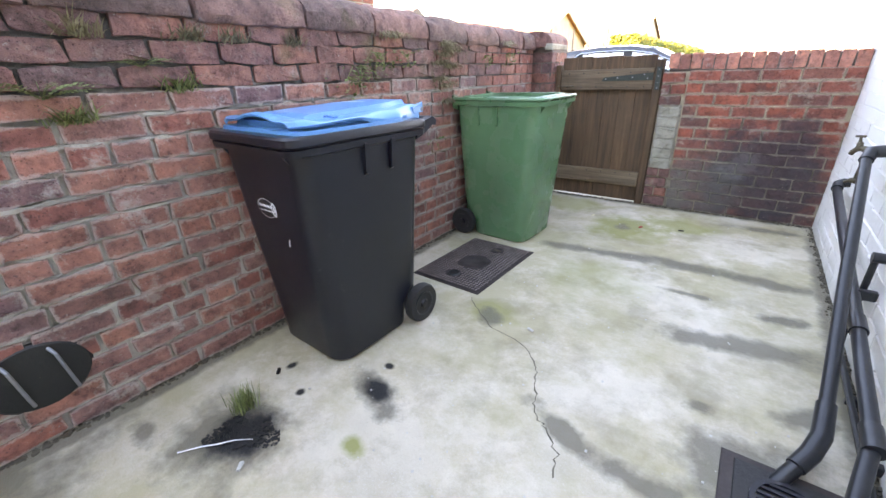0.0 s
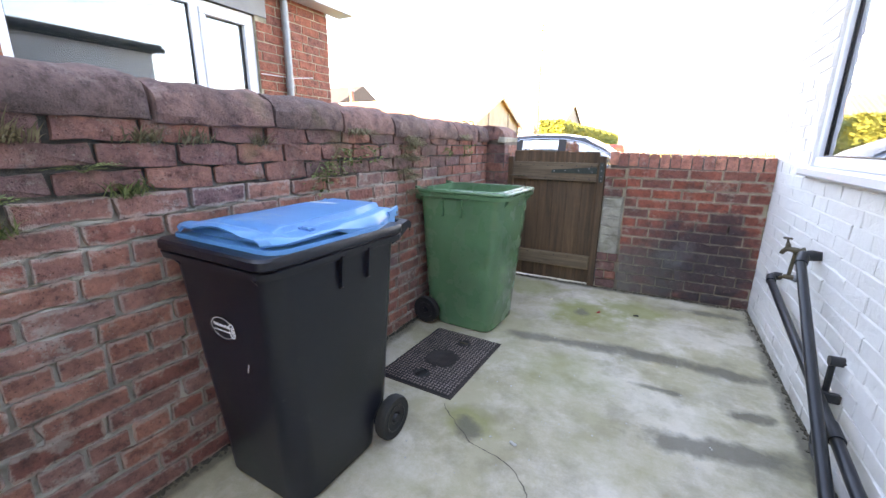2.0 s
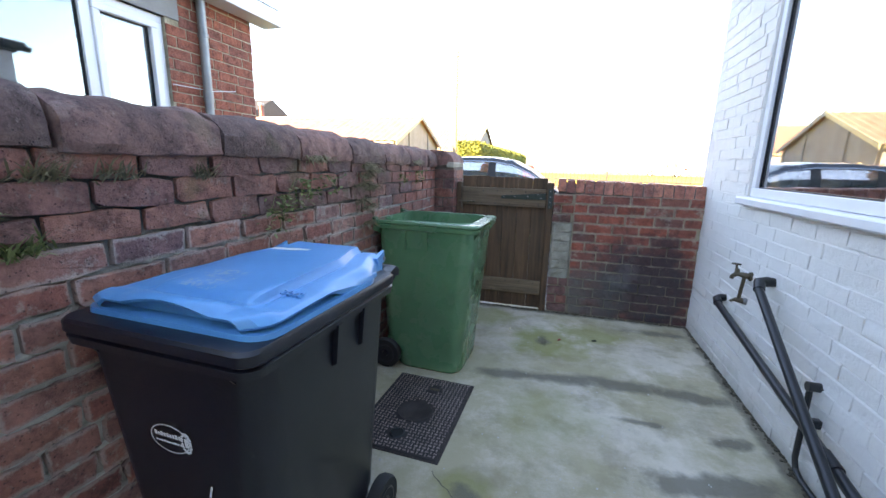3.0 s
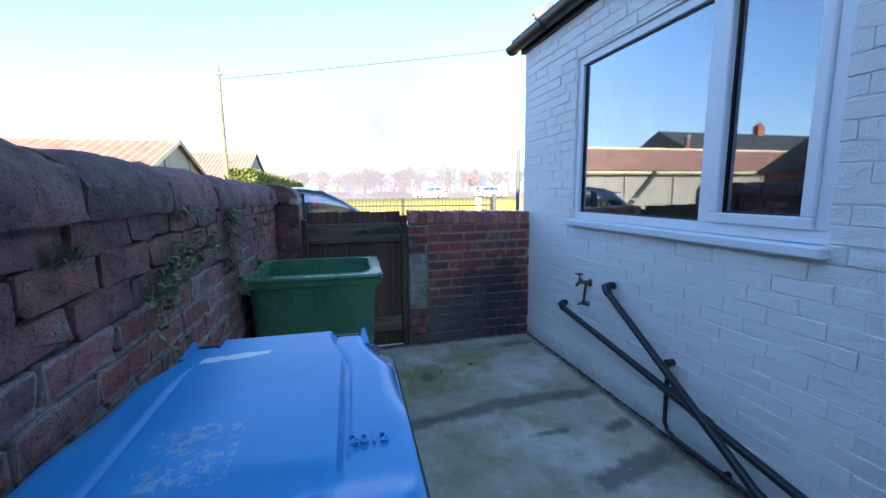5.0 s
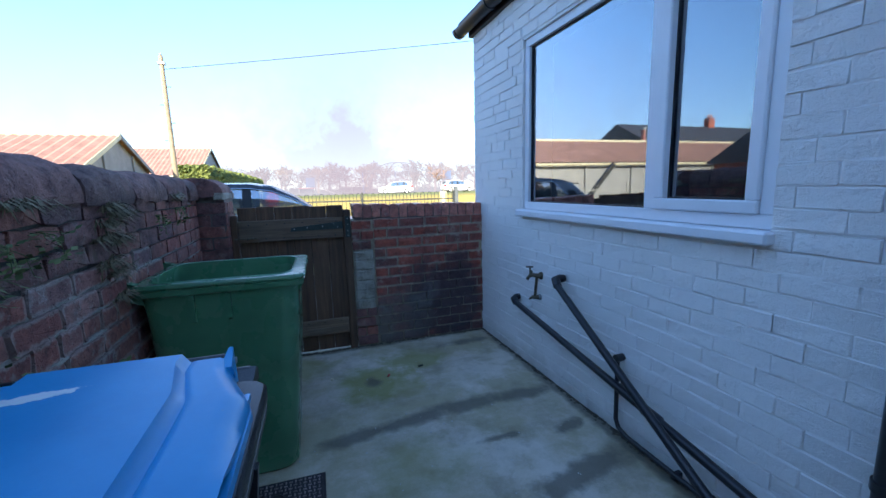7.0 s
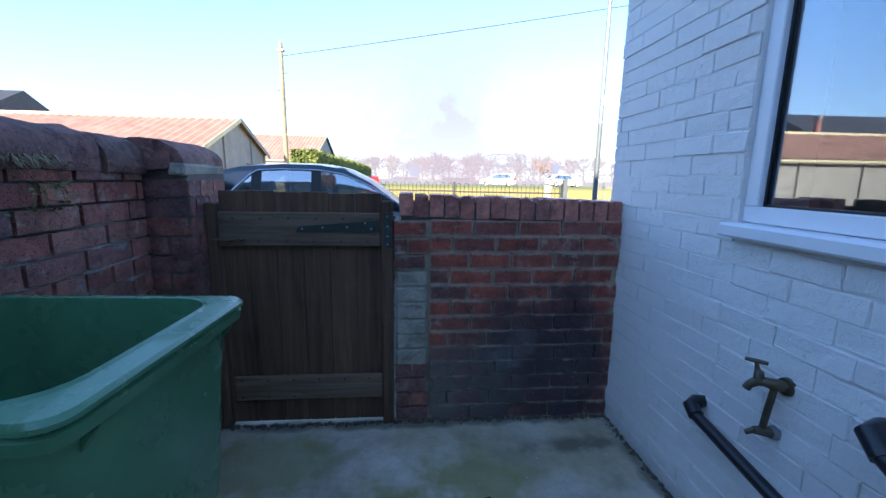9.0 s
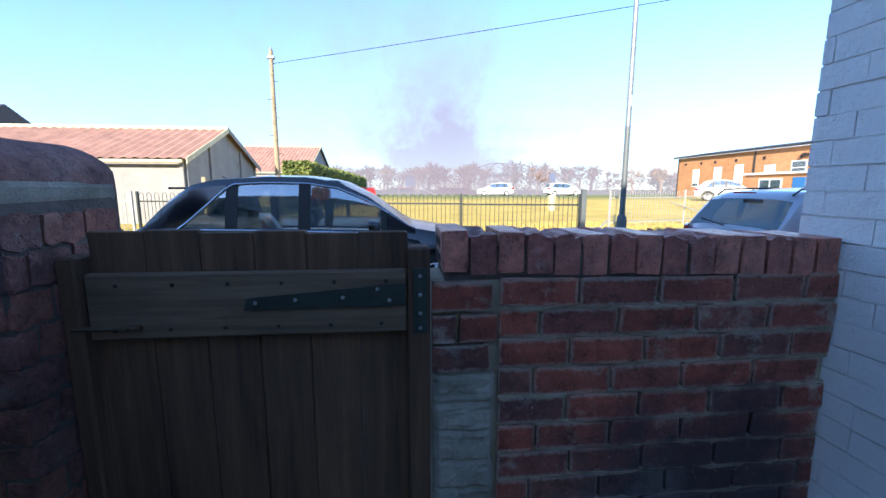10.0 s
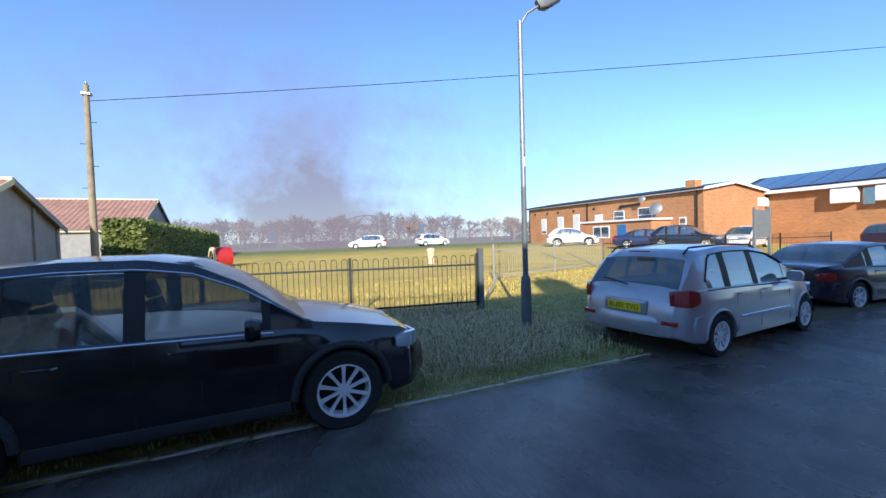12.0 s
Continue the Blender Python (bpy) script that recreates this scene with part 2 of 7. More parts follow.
def lane_mat():
    m = Mat("wet_lane", 0.4)
    mp = m.n("Mapping", Vector=m.pos())
    mp.inputs["Scale"].default_value = (9, 1.0, 1)
    mp.inputs["Rotation"].default_value = (0, 0, radians(12))
    br = m.noise(7, 6, 0.6, mp.outputs[0])
    base = m.ramp(m.noise(1.1, 7, 0.65), [(0.32, C(0.05, 0.046, 0.044)), (0.5, C(0.105, 0.095, 0.09)), (0.7, C(0.19, 0.175, 0.16))])
    base = m.mix(0.3, base, m.ramp(br, [(0.3, C(0.15, 0.15, 0.15)), (0.7, C(1.9, 1.85, 1.8))]), "MULTIPLY")
    m.color(base)
    m.rough(m.math("ADD", 0.12, m.math("MULTIPLY", m.band(m.noise(0.9, 6, 0.6), 0.4, 0.62), 0.38)))
    m.bump(m.math("ADD", m.math("MULTIPLY", br, 1.2), m.noise(70, 7, 0.75)), 0.6, 0.008)
    return m.m


def turf_mat():
    m = Mat("turf", 0.95)
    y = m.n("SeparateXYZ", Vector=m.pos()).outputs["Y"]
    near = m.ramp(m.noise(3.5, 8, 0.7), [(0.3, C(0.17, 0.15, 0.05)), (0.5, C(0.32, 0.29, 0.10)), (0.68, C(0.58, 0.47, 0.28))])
    # the field's sunlit yellow is put into the colour, past the shadow edge
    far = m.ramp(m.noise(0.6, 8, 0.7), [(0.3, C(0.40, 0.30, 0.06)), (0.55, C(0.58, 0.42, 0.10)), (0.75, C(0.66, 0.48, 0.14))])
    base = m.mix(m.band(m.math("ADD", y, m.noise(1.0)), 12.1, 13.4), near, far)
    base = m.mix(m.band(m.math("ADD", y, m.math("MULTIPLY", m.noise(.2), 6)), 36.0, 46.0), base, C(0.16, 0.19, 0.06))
    x = m.n("SeparateXYZ", Vector=m.pos()).outputs["X"]
    wob = m.math("MULTIPLY", m.noise(1.5, 6), 1.2)
    mud = m.math("MULTIPLY", m.band(m.math("ADD", x, wob), 3.6, 4.3), m.band(m.math("ADD", y, wob), 10.9, 10.1))
    base = m.mix(m.math("MULTIPLY", mud, 0.85), base, C(0.075, 0.06, 0.045))
    m.color(base).bump(m.noise(30, 8, 0.8), 1.0, 0.04)
    return m.m


M_lane, M_turf = lane_mat(), turf_mat()


def simple(name, c, rough=0.6, metal=0.0, var=0.25, scale=6.0, bump=0.15, bscale=60.0, coat=0.0, spec=None):
    m = Mat(name, rough, metal)
    co = m.local()
    base = m.mix(m.band(m.noise(scale, 6, 0.65, co), 0.3, 0.75), C(*c), C(*[max(0, v * (1 - var)) for v in c]))
    base = m.mix(m.math("MULTIPLY", m.band(m.noise(scale * 7, 5, 0.7, co), 0.62, 0.7), min(1.0, var)), base, C(*[v * 0.7 + 0.05 for v in c]))
    m.color(base)
    m.rough(m.math("ADD", rough - 0.06, m.math("MULTIPLY", m.noise(scale * 2, 5, 0.6, co), 0.14)))
    if bump:
        m.bump(m.noise(bscale, 6, 0.7, co), bump, 0.003)
    if coat:
        m.b.inputs["Coat Weight"].default_value = coat
        m.b.inputs["Coat Roughness"].default_value = 0.05
    if spec is not None:
        m.b.inputs["Specular IOR Level"].default_value = spec
    return m.m


def wood_mat(name, c1, c2, along="Z", rough=0.85):
    m = Mat(name, rough)
    mp = m.n("Mapping", Vector=m.pos())
    mp.inputs["Scale"].default_value = (28, 28, 1.6) if along == "Z" else (1.6, 28, 28)
    g = m.noise(1.0, 8, 0.7, mp.outputs[0])
    base = m.ramp(g, [(0.3, C(*c1)), (0.55, C(*[(a + b) / 2 for a, b in zip(c1, c2)])), (0.75, C(*c2))])
    base = m.mix(0.5, base, m.ramp(m.rnd(), [(0, C(0.6, 0.6, 0.6)), (1, C(1.3, 1.25, 1.2))]), "MULTIPLY")
    base = m.mix(m.math("MULTIPLY", m.band(m.noise(3, 5), 0.5, 0.7), 0.4), base, C(0.03, 0.025, 0.02))
    m.color(base).bump(g, 0.6, 0.006)
    return m.m


M_gate = wood_mat("gate_timber", (0.055, 0.030, 0.018), (0.21, 0.115, 0.065))
M_gate_h = wood_mat("gate_rail_timber", (0.085, 0.055, 0.036), (0.29, 0.20, 0.13), "X")
M_pole = wood_mat("pole_timber", (0.30, 0.24, 0.15), (0.45, 0.38, 0.27))
M_black = simple("black_plastic", (0.008, 0.010, 0.017), 0.30, var=0.4, scale=5, bump=0.3, bscale=160)
M_pipe = simple("black_pipe", (0.018, 0.020, 0.024), 0.32, var=0.3)
M_rubber = simple("tyre_rubber", (0.02, 0.02, 0.02), 0.75, bump=0.4)
M_green = simple("green_plastic", (0.085, 0.25, 0.13), 0.26, var=0.35, scale=3.5, coat=0.25)
M_upvc = simple("white_upvc", (0.80, 0.81, 0.83), 0.3, var=0.06, bump=0)
M_iron = simple("rusty_iron", (0.055, 0.04, 0.038), 0.6, 0.2, var=0.5, scale=20, bump=0.5)
M_tread = simple("worn_iron_tread", (0.46, 0.37, 0.35), 0.42, 0.2, var=0.85, scale=26, bump=0.3)
M_brass = simple("tarnished_brass", (0.16, 0.13, 0.09), 0.5, 0.7, var=0.5, scale=30)
M_steel = simple("grey_galvanised", (0.30, 0.32, 0.33), 0.45, 0.5, var=0.3, scale=10)
M_hinge = simple("green_black_hinge", (0.045, 0.06, 0.055), 0.45, 0.4, var=0.4, scale=30)
M_fence = simple("dark_green_railing_paint", (0.02, 0.028, 0.03), 0.5, var=0.3)
M_fence_s = simple("bare_galvanised_railing", (0.42, 0.42, 0.40), 0.5, 0.3, var=0.3)
M_lamp_lo = simple("dark_column_grey", (0.13, 0.15, 0.16), 0.5, var=0.3)
M_render = simple("roughcast_render", (0.33, 0.325, 0.32), 0.95, var=0.3, scale=2, bump=1.0, bscale=45)
M_cream = simple("cream_bargeboard", (0.70, 0.62, 0.40), 0.7)
M_slate = simple("slate", (0.05, 0.05, 0.058), 0.6, var=0.4, scale=4, bump=0.5, bscale=15)
# near-black, puts the shade inside rooms, hedge and wheels into the colour
M_dark = simple("unlit_inside_black", (0.02, 0.02, 0.022), 0.9)
M_fascia = simple("black_fascia", (0.02, 0.02, 0.022), 0.35)
M_red_l = simple("red_tail_lamp", (0.35, 0.01, 0.012), 0.12, var=0.3, bump=0, coat=1.0)
M_chrome = simple("chrome_trim", (0.75, 0.76, 0.78), 0.12, 1.0, var=0.05, bump=0)
M_alloy = simple("silver_alloy", (0.86, 0.86, 0.88), 0.28, 0.1, var=0.15, bump=0)
M_twig = simple("bare_twigs", (0.30, 0.20, 0.16), 0.95, bump=0)
M_twig2 = simple("dry_golden_scrub", (0.45, 0.31, 0.17), 0.95, bump=0)
M_solar = simple("solar_glass", (0.015, 0.022, 0.05), 0.12, var=0.3, bump=0, coat=1.0)
M_yellow = simple("yellow_paint", (0.7, 0.5, 0.04), 0.5)
M_red = simple("red_paint", (0.5, 0.03, 0.03), 0.45)
M_playblue = simple("blue_paint", (0.03, 0.17, 0.45), 0.45)
M_plate = simple("yellow_plate", (0.85, 0.62, 0.02), 0.3, var=0.05, bump=0)
M_ink = simple("black_ink", (0.01, 0.01, 0.01), 0.5, bump=0)
M_whiteink = simple("white_print", (0.75, 0.75, 0.75), 0.6, bump=0)
M_kerb = simple("pale_edging", (0.58, 0.57, 0.52), 0.9, var=0.5, scale=9, bump=0.6)
M_soil = simple("black_tar_crumbs", (0.012, 0.012, 0.012), 0.5, bump=0.8)


def lid_blue():
    m = Mat("blue_lid_plastic", 0.28)
    co = m.local()
    base = m.mix(m.band(m.noise(4, 6, 0.6, co), 0.3, 0.75), C(0.01, 0.24, 0.50), C(0.025, 0.31, 0.60))
    g = m.n("SeparateXYZ", Vector=co)
    def box(a, b, c, d, f, th):
        w = m.math("MULTIPLY", m.math("GREATER_THAN", g.outputs["X"], a), m.math("LESS_THAN", g.outputs["X"], b))
        w = m.math("MULTIPLY", w, m.math("MULTIPLY", m.math("GREATER_THAN", g.outputs["Y"], c), m.math("LESS_THAN", g.outputs["Y"], d)))
        return m.math("MULTIPLY", w, m.band(m.noise(f, 6, 0.7, co), th, th + 0.03))
    base = m.mix(m.math("MULTIPLY", box(-0.12, 0.01, -0.19, -0.05, 60, 0.52), 0.35), base, C(0.50, 0.50, 0.44))
    mp = m.n("Mapping", Vector=co)
    mp.vector_type = "TEXTURE"
    mp.inputs["Location"].default_value = (-0.085, 0.215, 1.03)
    mp.inputs["Rotation"].default_value = (0, 0, radians(9))
    mp.inputs["Scale"].default_value = (0.085, 0.015, 1)
    el = m.n("VectorMath", Vector=mp.outputs[0])
    el.operation = "LENGTH"
    torn = m.band(m.math("ADD", el.outputs["Value"], m.math("MULTIPLY", m.math("SUBTRACT", m.noise(38, 6, 0.7, co), 0.5), 1.6)), 1.05, 0.95)
    base = m.mix(m.math("MULTIPLY", torn, 0.9), base, C(0.78, 0.78, 0.76))
    base = m.mix(m.math("MULTIPLY", m.band(m.noise(35, 6, 0.75, co), 0.66, 0.7), 0.35), base, C(0.25, 0.27, 0.2))
    m.color(base).bump(m.noise(70, 6, 0.7, co), 0.12, 0.003)
    return m.m


M_blue = lid_blue()


def glass_mat(name, tint=(0.02, 0.025, 0.03), see=0.35, gloss=0.55, rough=0.02):
    m = Mat(name, rough)
    out = m.t.nodes["Material Output"]
    gl = m.n("BsdfGlossy", Color=C(0.85, 0.9, 0.95), Roughness=rough)
    tr = m.n("BsdfTransparent", Color=C(0.75, 0.8, 0.8))
    m.b.inputs["Base Color"].default_value = C(*tint)
    m.b.inputs["Roughness"].default_value = 0.1
    a = m.n("MixShader", Fac=see)
    m.t.links.new(m.b.outputs[0], a.inputs[1])
    m.t.links.new(tr.outputs[0], a.inputs[2])
    if gloss is None:
        gloss = m.math("ADD", 0.08, m.math("MULTIPLY", m.n("LayerWeight", Blend=0.5).outputs["Facing"], 0.75))
    b = m.n("MixShader", Fac=gloss)
    m.t.links.new(a.outputs[0], b.inputs[1])
    m.t.links.new(gl.outputs[0], b.inputs[2])
    m.t.links.new(b.outputs[0], out.inputs["Surface"])
    return m.m


M_win = glass_mat("window_glass", see=0.8, gloss=None)
M_carglass = glass_mat("car_glass", (0.08, 0.12, 0.12), 0.6, 0.26, 0.02)
M_frost = glass_mat("misted_car_glass", (0.035, 0.075, 0.08), 0.15, 0.13, 0.16)


def car_paint(name, c, metal=0.0, rough=0.25, top_pale=0.25):
    m = Mat(name, rough, metal)
    base = m.mix(m.band(m.noise(2.5, 6, 0.6), 0.3, 0.8), C(*c), C(*[v * 0.8 for v in c]))
    nz = m.n("SeparateXYZ", Vector=m.n("NewGeometry").outputs["Normal"]).outputs["Z"]
    # upward faces are mixed towards a pale blue-grey
    fr = m.math("MULTIPLY", m.band(m.math("ADD", nz, m.math("MULTIPLY", m.noise(3, 6), 0.5)), 0.85, 1.25), top_pale)
    base = m.mix(fr, base, C(0.45, 0.5, 0.58))
    streak = m.n("Mapping", Vector=m.pos())
    streak.inputs["Scale"].default_value = (40, 40, 1.2)
    base = m.mix(m.math("MULTIPLY", m.band(m.noise(1, 5, 0.6, streak.outputs[0]), 0.6, 0.75), 0.05), base, C(0.5, 0.5, 0.5))
    m.color(base)
    m.rough(m.math("ADD", rough, m.math("MULTIPLY", fr, 0.6)))
    m.b.inputs["Coat Weight"].default_value = 0.8
    m.b.inputs["Coat Roughness"].default_value = 0.08
    return m.m


M_car_black = car_paint("black_car_paint", (0.005, 0.005, 0.009), rough=0.14, top_pale=0.12)
M_car_silver = car_paint("silver_car_paint", (0.45, 0.46, 0.50), 0.5, 0.28, 0.1)
M_car_navy = car_paint("navy_car_paint", (0.01, 0.012, 0.03), top_pale=0.25)
M_car_white = car_paint("white_car_paint", (0.75, 0.75, 0.75), top_pale=0)
M_car_dkblue = car_paint("blue_car_paint", (0.02, 0.03, 0.10), top_pale=0.1)
M_car_maroon = car_paint("maroon_car_paint", (0.05, 0.012, 0.015), top_pale=0.1)
M_clad = simple("grey_cladding_plastic", (0.028, 0.028, 0.032), 0.6)


def brick_far():
    m = Mat("orange_brickwork", 0.9)
    u = m.n("TexCoord").outputs["Object"]
    s = m.n("SeparateXYZ", Vector=m.pos())
    cmb = m.n("CombineXYZ", X=m.math("ADD", s.outputs["X"], s.outputs["Y"]), Y=s.outputs["Z"])
    b = m.n("TexBrick", Vector=cmb.outputs[0], Color1=C(0.52, 0.24, 0.10), Color2=C(0.40, 0.17, 0.07), Mortar=C(0.42, 0.28, 0.17), Scale=1.0)
    b.inputs["Brick Width"].default_value, b.inputs["Row Height"].default_value, b.inputs["Mortar Size"].default_value = 0.225, 0.075, 0.006
    base = m.mix(0.4, b.outputs["Color"], m.ramp(m.noise(0.7, 6), [(0.3, C(0.6, 0.6, 0.6)), (0.7, C(1.2, 1.2, 1.2))]), "MULTIPLY")
    m.color(base).bump(b.outputs["Fac"], -0.3, 0.01)
    return m.m


M_orange = brick_far()


def corr_mat(name, c):
    m = Mat(name, 0.85)
    base = m.mix(m.band(m.noise(1.5, 7, 0.7), 0.35, 0.7), C(*c), C(*[v * 0.55 for v in c]))
    m.color(base).bump(m.noise(30, 5), 0.3, 0.01)
    return m.m


M_corr = corr_mat("red_corrugated_sheet", (0.42, 0.23, 0.175))


def leaf_mat(name, a, b):
    m = Mat(name, 0.7)
    m.color(m.ramp(m.island(), [(0, C(*a)), (1, C(*b))]))
    return m.m


M_leaf = leaf_mat("green_weed_leaf", (0.07, 0.10, 0.03), (0.26, 0.31, 0.12))
M_drygrass = leaf_mat("dry_weed_blade", (0.16, 0.12, 0.07), (0.30, 0.25, 0.14))
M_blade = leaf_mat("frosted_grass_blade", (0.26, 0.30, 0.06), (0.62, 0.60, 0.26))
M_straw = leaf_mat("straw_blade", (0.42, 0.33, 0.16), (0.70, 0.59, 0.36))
# blade colour carries the warm sunlight on the field
M_sunlit_gold = leaf_mat("sunlit_gold_field_blade", (0.40, 0.32, 0.07), (0.70, 0.55, 0.18))
M_hedge = leaf_mat("hedge_leaf", (0.07, 0.10, 0.025), (0.22, 0.25, 0.06))

# ---- mesh helpers ----
def to_mesh(name, bm, mats, smooth=False, angle=35):
    me = bpy.data.meshes.new(name)
    bm.normal_update()
    bm.to_mesh(me)
    bm.free()
    for m in (mats if isinstance(mats, (list, tuple)) else [mats]):
        me.materials.append(m)
    if smooth:
        me.polygons.foreach_set("use_smooth", [True] * len(me.polygons))
        me.set_sharp_from_angle(angle=radians(angle))
    return me


def part(name, bm, mat, parent=None, label="", smooth=False, kind="", group="", cat=""):
    ob = new(name, bm if isinstance(bm, bpy.types.Mesh) else to_mesh(name, bm, mat, smooth))
    if parent:
        ob.parent = parent
    return tagged(ob, label, cat, group, kind)


def empty(name, label, category, group="", at=(0, 0, 0), rz=0.0):
    e = new(name)
    e.empty_display_size = 0.1
    e.matrix_world = pose(*at, 0, 0, rz)
    return tagged(e, label, category, group)


def add_box(bm, x0, x1, y0, y1, z0, z1):
    vs = [bm.verts.new((x, y, z)) for z in (z0, z1) for y in (y0, y1) for x in (x0, x1)]
    for f in ((0, 2, 3, 1), (4, 5, 7, 6), (0, 1, 5, 4), (1, 3, 7, 5), (3, 2, 6, 7), (2, 0, 4, 6)):
        bm.faces.new([vs[i] for i in f])
    return vs


def box(x0, x1, y0, y1, z0, z1, bev=0.0, seg=1, jit=0.0, rng=None):
    bm = bmesh.new()
    add_box(bm, x0, x1, y0, y1, z0, z1)
    if bev:
        bmesh.ops.bevel(bm, geom=list(bm.edges), offset=bev, segments=seg, affect="EDGES", profile=0.6)
    if jit:
        for v in bm.verts:
            v.co += Vector([rng.uniform(-jit, jit) for _ in range(3)])
    return bm


def loft(rings, closed=True, cap=True, bm=None):
    """Join rings of points, each as long as the others."""
    bm = bm or bmesh.new()
    vs = [[bm.verts.new(p) for p in r] for r in rings]
    n = len(rings[0])
    for a, b in zip(vs, vs[1:]):
        for i in range(n if closed else n - 1):
            j = (i + 1) % n
            try:
                bm.faces.new((a[i], a[j], b[j], b[i]))
            except ValueError:
                pass
    if cap and closed:
        bm.faces.new(vs[0][::-1])
        bm.faces.new(vs[-1])
    return bm


def tube(points, r, n=12, cap=True, bm=None):
    """A round tube along points; r a number or one for each point."""
    pts = [Vector(p) for p in points]
    rs = r if isinstance(r, (list, tuple)) else [r] * len(pts)
    rings = []
    up = None
    for i, p in enumerate(pts):
        d = (pts[min(i + 1, len(pts) - 1)] - pts[max(i - 1, 0)]).normalized()
        if up is None:
            up = d.orthogonal().normalized()
        up = (up - d * up.dot(d)).normalized()
        side = d.cross(up)
        rings.append([p + (up * math.cos(a) + side * math.sin(a)) * rs[i] for a in [2 * math.pi * k / n for k in range(n)]])
    return loft(rings, cap=cap, bm=bm)


def lathe(profile, n=24, axis="Z", cap=False, bm=None):
    """profile: (radius, height) pairs turned round an axis."""
    def P(r, h, a):
        c, s = r * math.cos(a), r * math.sin(a)
        return (c, s, h) if axis == "Z" else ((c, h, s) if axis == "Y" else (h, c, s))
    rings = [[P(r, h, 2 * math.pi * k / n) for k in range(n)] for r, h in profile]
    return loft(rings, cap=cap, bm=bm)


def rrect(x0, x1, y0, y1, z, r, n=5):
    out = []
    for cx, cy, a0 in ((x1 - r, y1 - r, 0), (x0 + r, y1 - r, 90), (x0 + r, y0 + r, 180), (x1 - r, y0 + r, 270)):
        for k in range(n + 1):
            a = radians(a0 + 90 * k / n)
            out.append((cx + r * math.cos(a), cy + r * math.sin(a), z))
    return out


def shift(bm, m):
    bmesh.ops.transform(bm, matrix=m, verts=bm.verts)
    return bm


def text_mesh(name, s, size, mat, m, parent=None, depth=0.001, label=""):
    cu = bpy.data.curves.new(name, "FONT")
    cu.body, cu.size, cu.extrude = s, size, depth
    cu.align_x, cu.align_y = "CENTER", "CENTER"
    tmp = bpy.data.objects.new(name, cu)
    scene.collection.objects.link(tmp)
    dg = bpy.context.evaluated_depsgraph_get()
    me = bpy.data.meshes.new_from_object(tmp.evaluated_get(dg))
    bpy.data.objects.remove(tmp)
    me.materials.clear()
    me.materials.append(mat)
    ob = new(name, me)
    ob.parent = parent
    ob.matrix_basis = m
    if label:
        ob["label"] = label
    return ob


M_damp = simple("damp_concrete", (0.13, 0.11, 0.08), 0.7, var=0.5, scale=14, bump=0.8, bscale=50)


def rough_brick(L, D, H, rng, jit=0.004):
    """A worn brick with an uneven outline on its outer face, which looks towards -y."""
    out = []
    for k in range(4):
        out.append((-L / 2 + 0.007 + (L - 0.014) * k / 3, -H / 2))
    out.append((L / 2, -H / 2 + 0.008))
    out.append((L / 2, H / 2 - 0.008))
    for k in range(4):
        out.append((L / 2 - 0.007 - (L - 0.014) * k / 3, H / 2))
    out.append((-L / 2, H / 2 - 0.008))
    out.append((-L / 2, -H / 2 + 0.008))
    face = [(x + rng.uniform(-jit, jit), -D / 2 + rng.uniform(-jit, jit) * 0.5, z + rng.uniform(-jit, jit)) for x, z in out]
    mid = [(x * 1.012, -D / 2 + 0.005, z * 1.035) for x, y, z in face]
    back = [(x, D / 2, z) for x, z in out]
    bm = loft([face, mid, back], cap=False)
    bm.verts.ensure_lookup_table()
    c = bm.verts.new((rng.uniform(-L / 6, L / 6), -D / 2 - rng.uniform(0, 0.003), 0))
    vs = bm.verts[:12]
    for k in range(12):
        bm.faces.new((vs[k], c, vs[(k + 1) % 12]))
    bmesh.ops.recalc_face_normals(bm, faces=bm.faces)
    return bm

# ---- ground ----
def ground_z(x, y):
    z = -0.1
    if y > 8.45:
        z = -0.09 + 0.19 * min(1, (y - 8.45) / 3.3) + 0.12 * min(1, max(0, (y - 11.8) / 5)) + 0.35 * min(1, max(0, (y - 17) / 25))
    return z


def build_ground():
    xs = sorted(set([-400, -200, -100, -60, -40] + list(range(-30, 50, 2)) + [60, 80, 120, 200, 400]))
    ys = sorted(set([-300, -100, -40, -20, -8, -3, 0, 4.9, 8.4, 8.47, 9, 10, 11, 12, 14, 17, 20, 25, 30, 36, 42, 50, 70, 100, 200, 400]))
    bm = bmesh.new()
    g = [[bm.verts.new((x, y, ground_z(x, y) - (0.0 if y > 8.45 else 0.02))) for x in xs] for y in ys]
    for j in range(len(ys) - 1):
        for i in range(len(xs) - 1):
            bm.faces.new((g[j][i], g[j][i + 1], g[j + 1][i + 1], g[j + 1][i]))
    part("ground", bm, M_turf, kind="structure", label="rough turf, green on the verge, with sunlit yellow put into its colour beyond")
    bm = box(-60, 60, 4.76, 8.46, -0.3, -0.1)
    part("road", bm, M_lane, kind="structure", label="dark wet brushed concrete back lane behind the yard")
    rng = random.Random(4)
    k, x = None, -14.0
    while x < 3.5:
        L = rng.uniform(0.5, 0.95)
        y = 8.5 + 0.02 * math.sin(x) - 0.0
        ob = part("edging_stone", box(-L / 2, L / 2 - 0.02, -0.03, 0.03, -0.1, 0.012, 0.012, 1, 0.006, rng), M_kerb, kind="")
        ob.matrix_basis = pose(x + L / 2, y, -0.095, 0, 0, rng.uniform(-1.5, 1.5))
        tagged(ob, "pale worn edging stone along the lane", "edging stone", "edging stones")
        x += L
